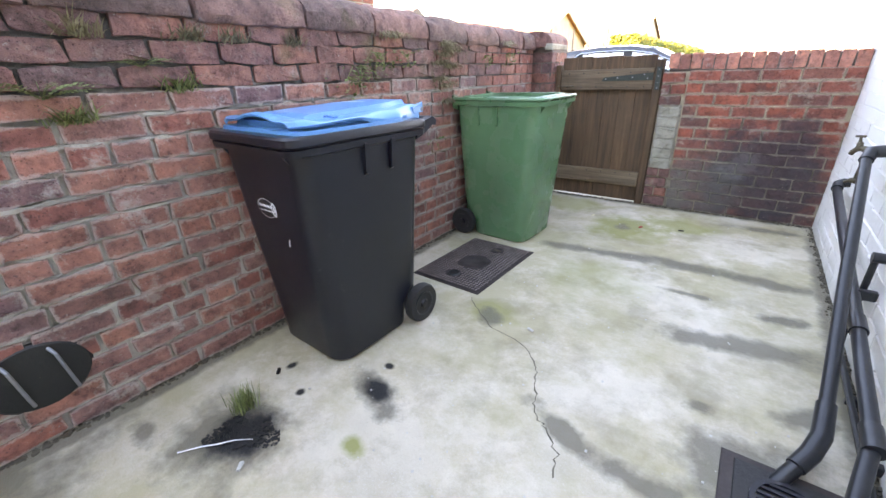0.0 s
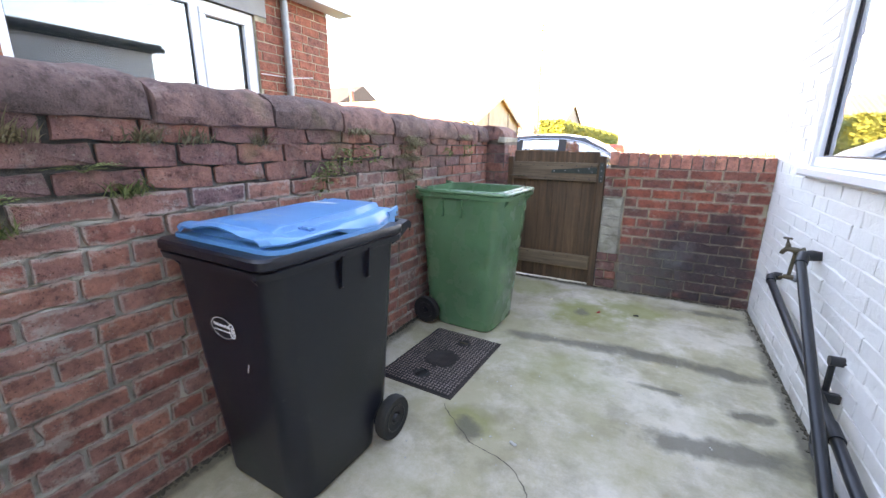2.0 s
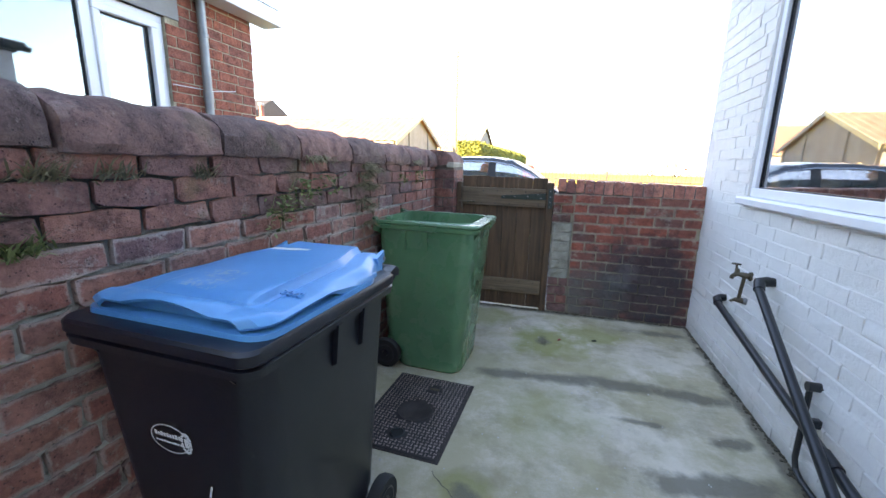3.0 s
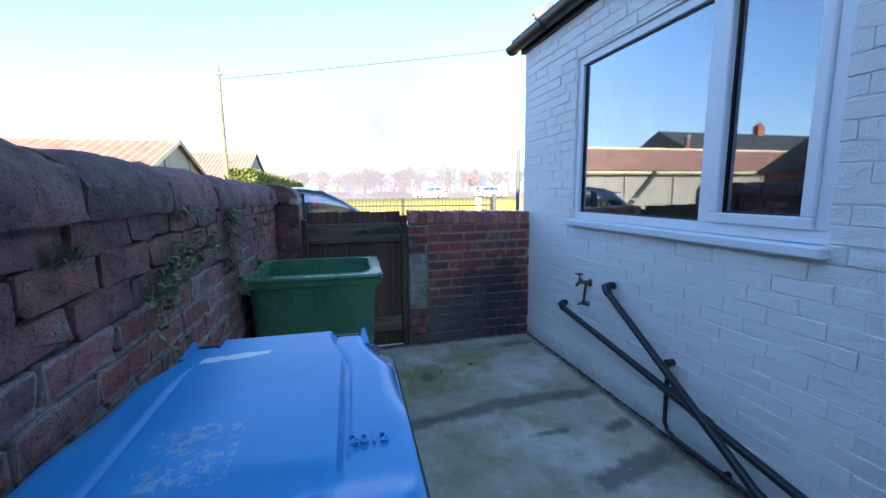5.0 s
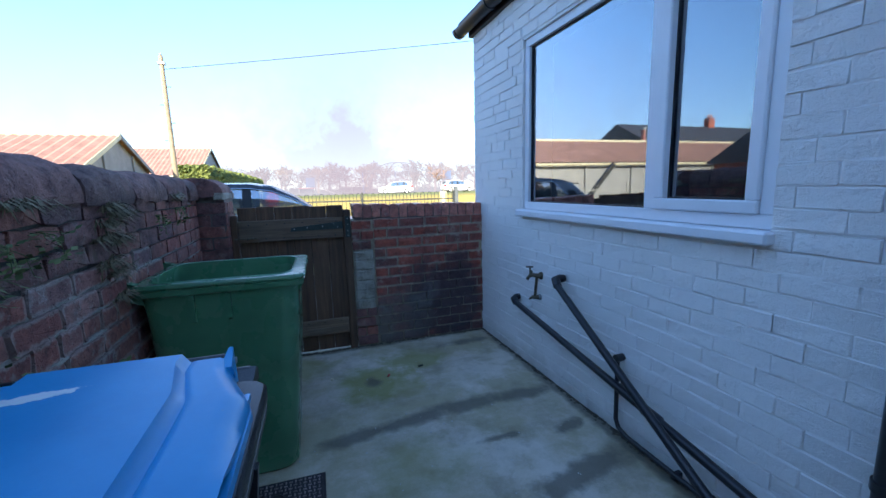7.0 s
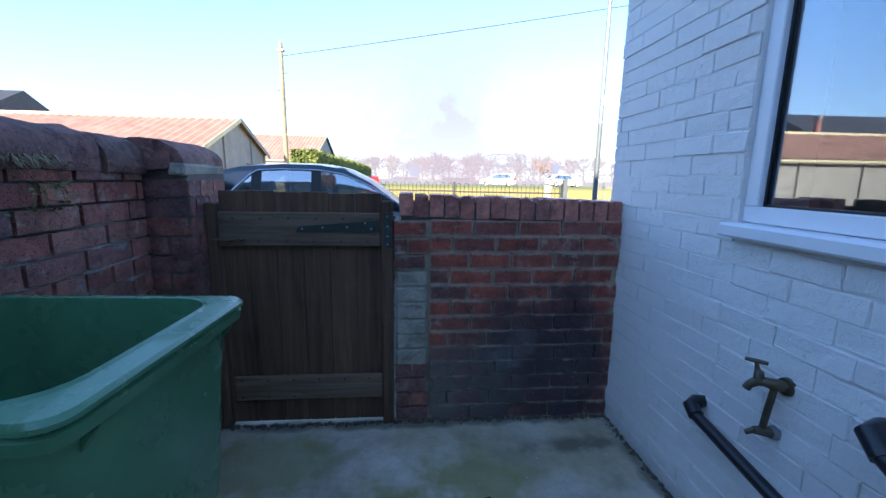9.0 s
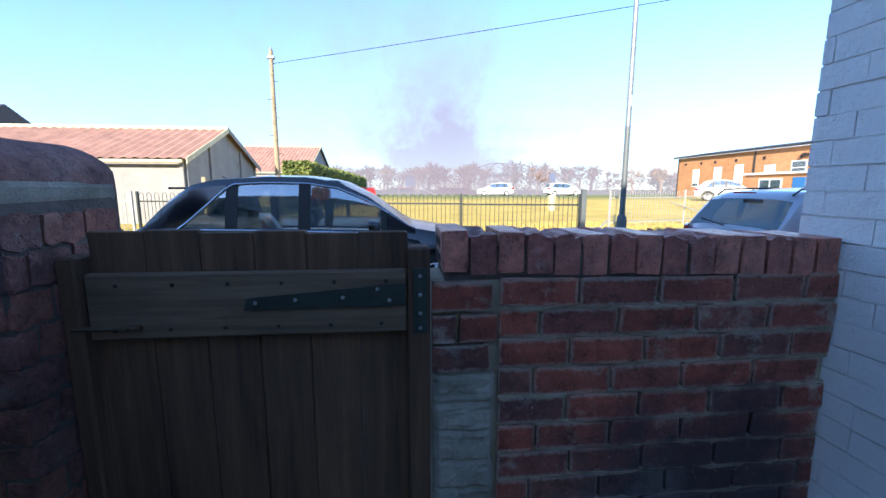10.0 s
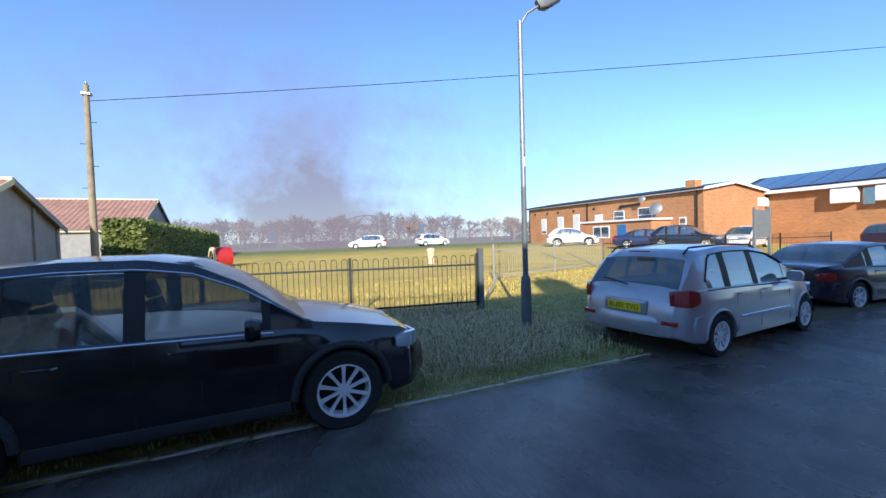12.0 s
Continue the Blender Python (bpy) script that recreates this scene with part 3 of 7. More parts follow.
    part("floor", box(-2.2, 0.6, -3.5, 4.76, -0.28, 0.0), M_floor, kind="structure", label="pale stained concrete yard floor with damp dark patches, darker wall edges and green algae")


build_ground()

# ---- yard walls ----
HX, LX, GY = 0.32, -1.98, 4.60   # faces of the house wall, the left wall, the gate wall
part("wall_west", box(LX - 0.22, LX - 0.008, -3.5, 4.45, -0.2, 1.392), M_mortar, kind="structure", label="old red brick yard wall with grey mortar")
part("wall_north", box(-0.885, HX - 0.002, GY + 0.012, GY + 0.2, -0.2, 1.118), M_mortar_g, kind="structure", label="low red brick wall beside the yard gate")
part("pier_core", box(-2.2, -1.80, 4.47, 4.83, -0.2, 1.365), M_sootmortar, kind="structure", label="brick gate pier with patched cement")

# house wall with its window
WY0, WY1, WZ0, WZ1 = 2.13, 3.86, 1.20, 2.40
HTOP, HEND = 2.72, 4.74
for nm, b in (("wall_east", (HX + 0.0045, 0.58, -3.5, WY0, -0.2, HTOP)), ("wall_east", (HX + 0.0045, 0.58, WY1, HEND, -0.2, HTOP)),
              ("wall_east", (HX + 0.0045, 0.58, WY0, WY1, -0.2, WZ0 - 0.05)), ("wall_east", (HX + 0.0045, 0.58, WY0, WY1, WZ1, HTOP))):
    part(nm, box(*b), M_white, kind="structure", label="white painted brick wall of the rear extension")
part("wall_east_end", box(0.58, 5.0, HEND - 0.26, HEND - 0.008, -0.2, HTOP), M_white, kind="structure")
part("wall_south", box(-6, 6, -3.8, -3.5, -0.2, 5.5), M_white, kind="structure", label="rear brick wall of the house")

# house roof and gutter
def slab(name, pts, thick, mat, label=""):
    bm = bmesh.new()
    a = [bm.verts.new(p) for p in pts]
    b = [bm.verts.new((p[0], p[1], p[2] - thick)) for p in pts]
    bm.faces.new(a)
    bm.faces.new(b[::-1])
    for i in range(len(pts)):
        j = (i + 1) % len(pts)
        bm.faces.new((a[j], a[i], b[i], b[j]))
    return part(name, bm, mat, kind="structure", label=label)


slab("roof", [(HX - 0.10, -3.5, 2.86), (HX - 0.10, HEND + 0.12, 2.86), (3.0, HEND + 0.12, 3.0), (3.0, -3.5, 3.0)], 0.06, M_slate, "slate roof of the extension")
slab("roof", [(5.7, -3.5, 2.86), (5.7, HEND + 0.12, 2.86), (3.0, HEND + 0.12, 3.0), (3.0, -3.5, 3.0)][::-1], 0.06, M_slate)
part("trim", box(HX - 0.03, HX + 0.3, -3.5, HEND + 0.05, HTOP - 0.0, HTOP + 0.09, 0.004), M_fascia, kind="structure", label="black fascia board under the eaves")


def gutter():
    g = empty("gutter", "black half-round plastic gutter under the roof edge of the white extension", "gutter")
    cx, cz, r = HX - 0.085, 2.80, 0.062
    rings = []
    for y in (-3.5, HEND + 0.14):
        out = [(cx + r * math.cos(radians(a)), y, cz + r * math.sin(radians(a))) for a in range(180, 361, 15)]
        inn = [(cx + (r - 0.006) * math.cos(radians(a)), y, cz + (r - 0.006) * math.sin(radians(a))) for a in range(360, 179, -15)]
        rings.append(out + inn)
    part("channel", loft(rings), M_pipe, g, smooth=True)
    bm = bmesh.new()
    ring = lambda y, q: [(cx + q * math.cos(radians(a)), y, cz + q * math.sin(radians(a))) for a in range(180, 361, 15)]
    loft([ring(HEND + 0.10, r + 0.004), ring(HEND + 0.15, r + 0.004)], bm=bm)
    part("end_cap", bm, M_pipe, g)
    for y in (-0.6, 0.7, 3.1, 4.2):
        bm = bmesh.new()
        o = [(cx + (r + .007) * math.cos(radians(a)), y, cz + (r + .007) * math.sin(radians(a))) for a in range(175, 366, 15)]
        loft([o, [(p[0], y + 0.035, p[2]) for p in o]], bm=bm)
        part("bracket", bm, M_pipe, g)
    part("outlet", tube([(cx, 1.74, cz - 0.05), (cx, 1.74, cz - 0.14)], 0.048), M_pipe, g, smooth=True)


gutter()


def downpipe(x, y, z0, z1, mat, label, r=0.034):
    d = empty("downpipe", label, "drainpipe", at=(x, y, 0))
    part("pipe", tube([(0, 0, z0), (0, 0, z1)], r, 16), mat, d, smooth=True)
    for z in (0.5, 1.55, 2.35):
        if z0 < z < z1:
            part("clip", tube([(0, 0, z), (0, 0, z + 0.03)], r + 0.006, 16), mat, d, smooth=True)
    part("socket", tube([(0, 0, (z0 + z1) * 0.68), (0, 0, (z0 + z1) * 0.68 + 0.09)], r + 0.005, 16), mat, d, smooth=True)
    return d


downpipe(HX - 0.07, 1.715, 0.02, 2.68, M_pipe, "black plastic downpipe on the white brick wall")


# ---- windows ----
def window(tag, face, s, y0, y1, z0, z1, mull, label, sash_low=True):
    """A two-light window in a wall whose face is x = face; s = -1 looks towards -x, +1 towards +x. mull: y of the mullion."""
    w = empty(tag, label, "window", at=(face, (y0 + y1) / 2, z0))
    w["kind"] = "structure"
    ox, oy, oz = face, (y0 + y1) / 2, z0

    def b(x0, x1, a, c, d, e, bev=0.004):
        xa, xb = sorted((s * x0, s * x1))
        bm = box(xa, xb, a - oy, c - oy, d - oz, e - oz, bev)
        return bm
    t, f0, f1 = 0.055, -0.045, 0.012
    fr = part("window_frame", b(f0, f1, y0, y1, z0, z0 + t), M_upvc, w)
    part("window_frame", b(f0, f1, y0, y1, z1 - t, z1), M_upvc, w)
    part("window_frame", b(f0, f1, y0, y0 + t, z0 + t, z1 - t), M_upvc, w)
    part("window_frame", b(f0, f1, y1 - t, y1, z0 + t, z1 - t), M_upvc, w)
    part("mullion", b(f0, f1, mull - 0.035, mull + 0.035, z0 + t, z1 - t), M_upvc, w)
    # the opening casement
    c0, c1 = (y0 + t, mull - 0.035) if mull - y0 < y1 - mull else (mull + 0.035, y1 - t)
    q = 0.05
    e0, e1 = z0 + t, z1 - t
    for bb in ((c0, c1, e0, e0 + q), (c0, c1, e1 - q, e1), (c0, c0 + q, e0 + q, e1 - q), (c1 - q, c1, e0 + q, e1 - q)):
        part("casement", b(-0.02, 0.028, *bb, 0.006), M_upvc, w)
    for (a, c) in ((y0 + t, mull - 0.035), (mull + 0.035, y1 - t)):
        # dark seals and the panes
        qq = q if (a, c) == (c0, c1) else 0.0
        part("pane", b(-0.022, -0.018, a + qq, c - qq, e0 + qq, e1 - qq, 0), M_win, w)
        for bb in ((a + qq, c - qq, e0 + qq, e0 + qq + .008), (a + qq, c - qq, e1 - qq - .008, e1 - qq), (a + qq, a + qq + .008, e0 + qq, e1 - qq), (c - qq - .008, c - qq, e0 + qq, e1 - qq)):
            part("seal", b(-0.017, -0.008, *bb, 0), M_black, w)
    part("window_sill", b(-0.06, 0.085, y0 - 0.02, y1 + 0.02, z0 - 0.05, z0 - 0.002, 0.008), M_upvc, w)
    return w


window("window_1", HX + 0.03, -1, WY0, WY1, WZ0, WZ1, 2.69, "white plastic two-light window in the white brick wall, reflecting the sky")
# solid near-black box in place of an unlit room
part("room_shell", box(0.60, 3.0, 1.9, 4.1, 0.2, 2.6), M_dark, kind="structure", label="near-black box standing in for the unlit room behind the window")


# ---- neighbour's extension beyond the left wall ----
NX, NY = -3.85, 4.33
nw0, nw1, nz0, nz1 = 1.70, 3.42, 1.25, 2.42
for b in ((NX - 0.25, NX, -3.5, nw0, -0.2, 2.75), (NX - 0.25, NX, nw1, NY, -0.2, 2.75), (NX - 0.25, NX, nw0, nw1, -0.2, nz0 - 0.05), (NX - 0.25, NX, nw0, nw1, nz1, 2.75)):
    part("neighbour_wall", box(*b), M_mortar_g, kind="structure", label="red brick wall of the neighbouring extension")
part("neighbour_wall", box(-7.5, NX - 0.25, NY - 0.25, NY, -0.2, 2.75), M_mortar_g, kind="structure")
part("lintel", box(NX - 0.1, NX + 0.012, nw0 - 0.05, nw1 + 0.12, nz1, nz1 + 0.17, 0.004), M_render, kind="structure", label="grey rendered lintel over the neighbour's window")
window("window_2", NX - 0.04, 1, nw0, nw1, nz0, nz1, 2.88, "white plastic window of the neighbouring house, reflecting the sky")
# same near-black stand-in for the neighbour's unlit room
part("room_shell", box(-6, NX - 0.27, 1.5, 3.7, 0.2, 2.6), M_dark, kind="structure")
slab("roof", [(NX + 0.18, -2, 2.82), (NX + 0.18, NY + 0.2, 2.82), (-5.7, NY + 0.2, 3.7), (-5.7, -2, 3.7)][::-1], 0.08, M_slate, "slate roof of the neighbouring extension")
slab("roof", [(-7.6, -2, 2.82), (-7.6, NY + 0.2, 2.82), (-5.7, NY + 0.2, 3.7), (-5.7, -2, 3.7)], 0.08, M_slate)
part("soffit", box(NX - 0.02, NX + 0.2, -2.0, NY + 0.22, 2.66, 2.80, 0.004), M_upvc, kind="structure", label="white soffit board under the neighbour's eaves")
downpipe(NX + 0.05, 3.72, 0.0, 2.70, M_steel, "grey metal downpipe on the neighbour's red brick wall", 0.035)
nc = empty("wall_cable", "thin pale cable stapled across the neighbour's brick wall", "cable", at=(NX + 0.02, 3.7, 1.93))
part("cord", tube([(0, -0.28, 0), (0, 0.1, 0.01), (0, 0.36, 0.05)], 0.004, 6), M_upvc, nc)

# terraces, mostly out of view, added to shade the yard and show in the windows
def terrace(x0, x1, y0, y1, eave, ridge, stack=1.0):
    h = empty("terraced_house", "dark two-storey brick terrace with a slate roof behind the yards", "house", at=(x0, y0, 0))
    part("wall", box(0, x1 - x0, 0, y1 - y0, -0.2, eave), M_brick_nb, h)
    w, d = x1 - x0, y1 - y0
    bm = bmesh.new()
    loft([[(0, -0.3, eave), (0, d / 2, ridge), (0, d + 0.3, eave)], [(w, -0.3, eave), (w, d / 2, ridge), (w, d + 0.3, eave)]], bm=bm)
    part("roof", bm, M_slate, h)
    part("chimney", box(stack, stack + 0.9, d / 2 - 0.3, d / 2 + 0.3, ridge - 0.5, ridge + 0.9, 0.02), M_brick_nb, h)
    for k in range(2):
        part("chimney_pot", shift(lathe([(0.12, 0), (0.10, 0.35), (0.12, 0.38)], 12, cap=True), pose(stack + 0.25 + 0.4 * k, d / 2, ridge + 0.9)), M_brick_edge, h, smooth=True)


# unseen row; ridge height chosen to end its shadow near the field
for x0 in (-40, -27, -14, -6, 6, 18):
    terrace(x0, x0 + (8 if x0 == -14 else 12 if x0 in (-6, 6, 18) else 13), -9.8, -3.81, 5.6, 10.0)
# unseen low block, added west of the yards
terrace(-44, -20, 0, 8, 2.6, 4.2)
terrace(-72, -28, 30, 39, 4.4, 7.0, 31.0)


def outbuilding():
    o = empty("outbuilding", "dark brick outbuilding with slate roof beside the back lane", "outbuilding", at=(-27.0, 9.6, ground_z(-20, 9.6)))
    part("wall", box(0, 13.2, 0, 3.6, -0.2, 2.0), M_brick_nb, o)
    bm = bmesh.new()
    loft([[(-0.2, -0.25, 2.0), (-0.2, 1.8, 3.35), (-0.2, 3.85, 2.0)], [(13.4, -0.25, 2.0), (13.4, 1.8, 3.35), (13.4, 3.85, 2.0)]], bm=bm)
    part("roof", bm, M_slate, o)
    part("gutter", tube([(-0.2, -0.3, 1.98), (13.4, -0.3, 1.94)], 0.06, 8), M_upvc, o)
    part("garage_door", box(9.8, 12.4, -0.04, 0.0, -0.1, 1.8, 0.01), M_fascia, o)
    part("garage_door", box(13.2, 13.24, 0.5, 2.9, -0.1, 1.8, 0.01), M_fascia, o)


outbuilding()
for x0 in (-17, -26):
    e = empty("rear_extension", "dark single-storey rear extension with a slate roof", "house", at=(x0, -3.8, 0))
    part("wall", box(0, 3.6, 0, 8.0, -0.2, 2.7), M_brick_nb, e)
    bm = bmesh.new()
    loft([[(-0.2, -0.2, 2.7), (1.8, -0.2, 3.7), (3.8, -0.2, 2.7)], [(-0.2, 8.2, 2.7), (1.8, 8.2, 3.7), (3.8, 8.2, 2.7)]], bm=bm)
    part("roof", bm, M_slate, e)


# ---- coping, gate, gully, cover ----
def coping():
    rng = random.Random(7)
    y, k = -3.0, 0
    while y < 4.4:
        L = 0.44 + rng.uniform(-0.03, 0.05)
        if y + L > 4.45:
            L = 4.45 - y
        if L < 0.1:
            break
        n = 14
        k0 = y * 3.1
        rings = []
        NS = 12
        for s in range(NS + 1):
            u = y + 0.008 + (L - 0.016) * s / NS
            ring = []
            for a in range(n + 1):
                t = math.pi * a / n
                rr = 1 + rng.uniform(-0.012, 0.012) + 0.10 * noise.noise((u * 7, t * 2.2, k0)) + 0.045 * noise.noise((u * 22, t * 6, k0)) - (0.05 if s in (0, NS) else 0)
                ring.append((LX - 0.105 + 0.137 * math.cos(t) * rr, u, 1.412 + 0.131 * math.sin(t) ** 0.72 * rr))
            low = 0.012 * noise.noise((u * 9, 4, k0))
            ring += [(LX - 0.235, u, 1.385), (LX - 0.02, u, 1.380), (LX + 0.022 + low, u, 1.388 + low)]
            rings.append(ring)
        ob = part("coping_stone", loft(rings), M_coping, smooth=True)
        tagged(ob, "rounded weathered brown coping block on top of the old yard wall", "coping stone", "coping stones")
        ob.matrix_basis = pose(rng.uniform(-0.006, 0.006), 0, -0.022 - 0.012 * (max(y, 1.0) - 1.8) + rng.uniform(-0.004, 0.006))
        y += L
    # pier cap: a rounded cap on end bricks and patched cement
    rng = random.Random(19)
    c = empty("pier_cap", "rounded weathered brick cap with patched cement on the gate pier", "coping stone", at=(-1.975, 4.45, 1.33))
    rings = []
    for s in range(6):
        u = 0.004 + 0.38 * s / 5
        rings.append([(0.172 * math.cos(math.pi * a / 12) * (1 + rng.uniform(-0.02, 0.02)), u, 0.055 + 0.105 * math.sin(math.pi * a / 12) * (1 + rng.uniform(-0.03, 0.03))) for a in range(13)] + [(-0.172, u, 0.03), (0.172, u, 0.03)])
    part("cap", loft(rings), M_coping, c, smooth=True)
    for k, (x, z, w, h) in enumerate(((-0.055, 0.055, 0.11, 0.07), (0.065, 0.06, 0.10, 0.075), (0.0, 0.125, 0.13, 0.05))):
        e = part("end_brick", rough_brick(w, 0.03, h, rng, 0.006), M_brick_top, c)
        e.matrix_basis = pose(x, 0.0, z)
    part("cement_fillet", box(0.11, 0.178, -0.008, 0.37, 0.0, 0.05, 0.012, 2, 0.004, rng), M_cement, c)


coping()


def gate():
    g = empty("gate", "dark weathered wooden yard gate with ledges and a strap hinge, closed", "gate", at=(-1.34, GY, 0))
    rng = random.Random(3)
    x0, x1, n = -0.405, 0.391, 6
    w = (x1 - x0) / n
    for i in range(n):
        a = x0 + i * w
        top = 1.258 + (0.005 if i % 2 else 0) - i * 0.002
        part("board", box(a + 0.001, a + w - 0.0015, 0.022, 0.045, 0.014, top, 0.003), M_gate, g)
    part("rail", box(x0 + 0.0, x1 - 0.005, -0.006, 0.021, 0.985, 1.155, 0.005), M_gate_h, g)
    part("rail", box(x0 + 0.02, x1 - 0.005, -0.004, 0.021, 0.15, 0.285, 0.005), M_gate_h, g)
    part("rail", box(x0 + 0.36, x1 - 0.02, -0.012, -0.005, 0.17, 0.215, 0.002), M_gate_h, g)
    # strap hinge
    bm = bmesh.new()
    za = 1.075
    f = [(-0.03, za - 0.018), (-0.02, za + 0.012), (x1 - 0.01, za + 0.045), (x1 - 0.01, za - 0.015)]
    loft([[(p[0], -0.012, p[1]) for p in f], [(p[0], -0.0065, p[1]) for p in f]], bm=bm)
    h = part("hinge_strap", bm, M_hinge, g, "dark green metal strap hinge")
    part("hinge_plate", box(x1 + 0.012, x1 + 0.05, -0.022, -0.017, 0.985, 1.16, 0.001), M_hinge, g)
    for (px, pz) in ((0.0, za), (0.1, za + 0.006), (0.22, za + 0.01), (0.31, za + 0.03), (0.34, za + 0.0)):
        part("screw", shift(lathe([(0.0055, 0), (0.004, -0.003), (0.0005, -0.004)], 8, "Y"), pose(px, -0.012, pz)), M_steel, h)
    for pz in (1.0, 1.04, 1.09, 1.14):
        part("screw", shift(lathe([(0.0055, 0), (0.004, -0.003), (0.0005, -0.004)], 8, "Y"), pose(x1 + 0.03, -0.022, pz)), M_steel, g)
    for i in range(n):
        for pz in (1.01, 1.125, 0.17, 0.265):
            part("nail", shift(lathe([(0.006, 0), (0.005, -0.002), (0.0005, -0.003)], 6, "Y"), pose(x0 + (i + 0.45 + 0.1 * (pz > 1.1)) * w, -0.006, pz)), M_ink, g)
    b = part("bolt", tube([(x0 - 0.03, -0.018, 1.02), (x0 + 0.13, -0.018, 1.02)], 0.006, 8), M_brass, g, smooth=True)
    part("knob", tube([(x0 + 0.10, -0.018, 1.02), (x0 + 0.10, -0.045, 1.022)], 0.005, 8), M_brass, b, smooth=True)
    p = part("gate_post", box(-1.795, -1.75, GY - 0.02, GY + 0.055, 0, 1.20, 0.006), M_gate, kind="")
    tagged(p, "dark wooden gate post fixed to the brick pier", "gate post", "gate posts")
    p = part("gate_post", box(-0.951, -0.892, GY - 0.015, GY + 0.06, 0, 1.215, 0.006), M_gate, kind="")
    tagged(p, "dark wooden hanging post beside the low brick wall", "gate post", "gate posts")


gate()


def manhole():
    m = empty("manhole_cover", "rusty rectangular iron inspection cover set in the concrete yard floor", "manhole cover", at=(-1.50, 2.71, 0), rz=-1.5)
    part("frame", box(-0.245, 0.245, -0.355, 0.355, -0.03, 0.004, 0.002), M_iron, m)
    part("plate", box(-0.232, 0.232, -0.342, 0.342, 0.0, 0.009, 0.002), M_iron, m)
    bm = bmesh.new()
    for i in range(21):
        for j in range(30):
            x, y = -0.215 + i * 0.0215, -0.325 + j * 0.0224
            if math.hypot(x, y + 0.02) < 0.105 or math.hypot(x + 0.02, y + 0.22) < 0.05 or math.hypot(x - 0.03, y - 0.22) < 0.045:
                continue
            q = 0.008 if (i + j) % 2 else 0.003
            add_box(bm, x - q, x + q, y - (0.011 - q), y + (0.011 - q), 0.008, 0.0125)
    part("tread", bm, M_tread, m, kind="stuff")
    part("boss", shift(lathe([(0.001, 0.011), (0.055, 0.011), (0.06, 0.014), (0.095, 0.014), (0.098, 0.009)], 28), pose(0, -0.02, 0)), M_iron, m, smooth=True)
    part("key_hole", shift(lathe([(0.001, 0.010), (0.03, 0.010), (0.034, 0.014), (0.042, 0.009)], 20), pose(-0.02, -0.22, 0)), M_ink, m)
    k = part("key_hole", shift(lathe([(0.001, 0.010), (0.03, 0.010), (0.034, 0.014), (0.042, 0.009)], 20), pose(0.03, 0.22, 0)), M_iron, m)
    part("lifting_bar", box(0.0, 0.06, 0.21, 0.23, 0.010, 0.016, 0.002), M_brass, m)


manhole()


def crack():
    pts = [(-1.28, 2.30), (-1.16, 2.2), (-1.04, 2.118), (-0.93, 2.10), (-0.83, 2.069), (-0.76, 2.0), (-0.718, 1.94), (-0.69, 1.86), (-0.655, 1.775), (-0.62, 1.72), (-0.572, 1.688), (-0.50, 1.62), (-0.47, 1.5)]
    rng = random.Random(8)
    bm = bmesh.new()
    prev = None
    for (x, y), (x2, y2) in zip(pts, pts[1:]):
        for k in range(5):
            t = k / 5
            a, b = x + (x2 - x) * t + rng.gauss(0, 0.004), y + (y2 - y) * t + rng.gauss(0, 0.004)
            w = rng.uniform(0.0008, 0.0026)
            row = (bm.verts.new((a - w, b - w, 0.0012)), bm.verts.new((a + w, b + w, 0.0012)))
            if prev:
                bm.faces.new((prev[0], prev[1], row[1], row[0]))
            prev = row
    part("crack", bm, M_damp, kind="structure", label="fine dark crack across the concrete floor")


crack()


def wall_foot():
    rng = random.Random(17)
    bm = bmesh.new()
    for _ in range(2600):
        c = rng.random()
        if c < 0.45:
            x, y = LX + abs(rng.gauss(0, 0.014)), rng.uniform(-0.5, 4.45)
        elif c < 0.75:
            x, y = HX - abs(rng.gauss(0, 0.014)), rng.uniform(0.5, 4.6)
        else:
            x, y = rng.uniform(-1.75, HX), GY - abs(rng.gauss(0, 0.014))
        q = rng.uniform(0.002, 0.007)
        vs = add_box(bm, x - q, x + q, y - q, y + q, -0.002, q * rng.uniform(0.6, 1.6))
        for v in vs:
            v.co += Vector((rng.uniform(-q, q) * 0.4, rng.uniform(-q, q) * 0.4, 0))
    part("debris", bm, M_damp, kind="stuff", label="dark grit and moss gathered along the foot of the walls")


wall_foot()

# ---- wheelie bins ----
def bin_wheel(parent, x, y, r=0.10):
    w = part("wheel", shift(lathe([(0.03, -0.022), (r - 0.03, -0.022), (r - 0.006, -0.024), (r, -0.012), (r, 0.012), (r - 0.006, 0.024), (r - 0.03, 0.022), (0.03, 0.022)], 28, "X"), pose(x, y, r)), M_rubber, parent, smooth=True)
    s = 1 if x > 0 else -1
    h = part("hub", shift(lathe([(0.001, 0.030), (0.018, 0.030), (0.022, 0.018), (0.05, 0.016), (0.058, 0.024), (0.064, 0.024), (0.066, 0.0)], 24, "X"), pose(x, y, r)), M_black, w, smooth=True)
    if s < 0:
        h.matrix_basis = pose(2 * x, 0, 0) @ Matrix.Diagonal((-1, 1, 1, 1))
    return w


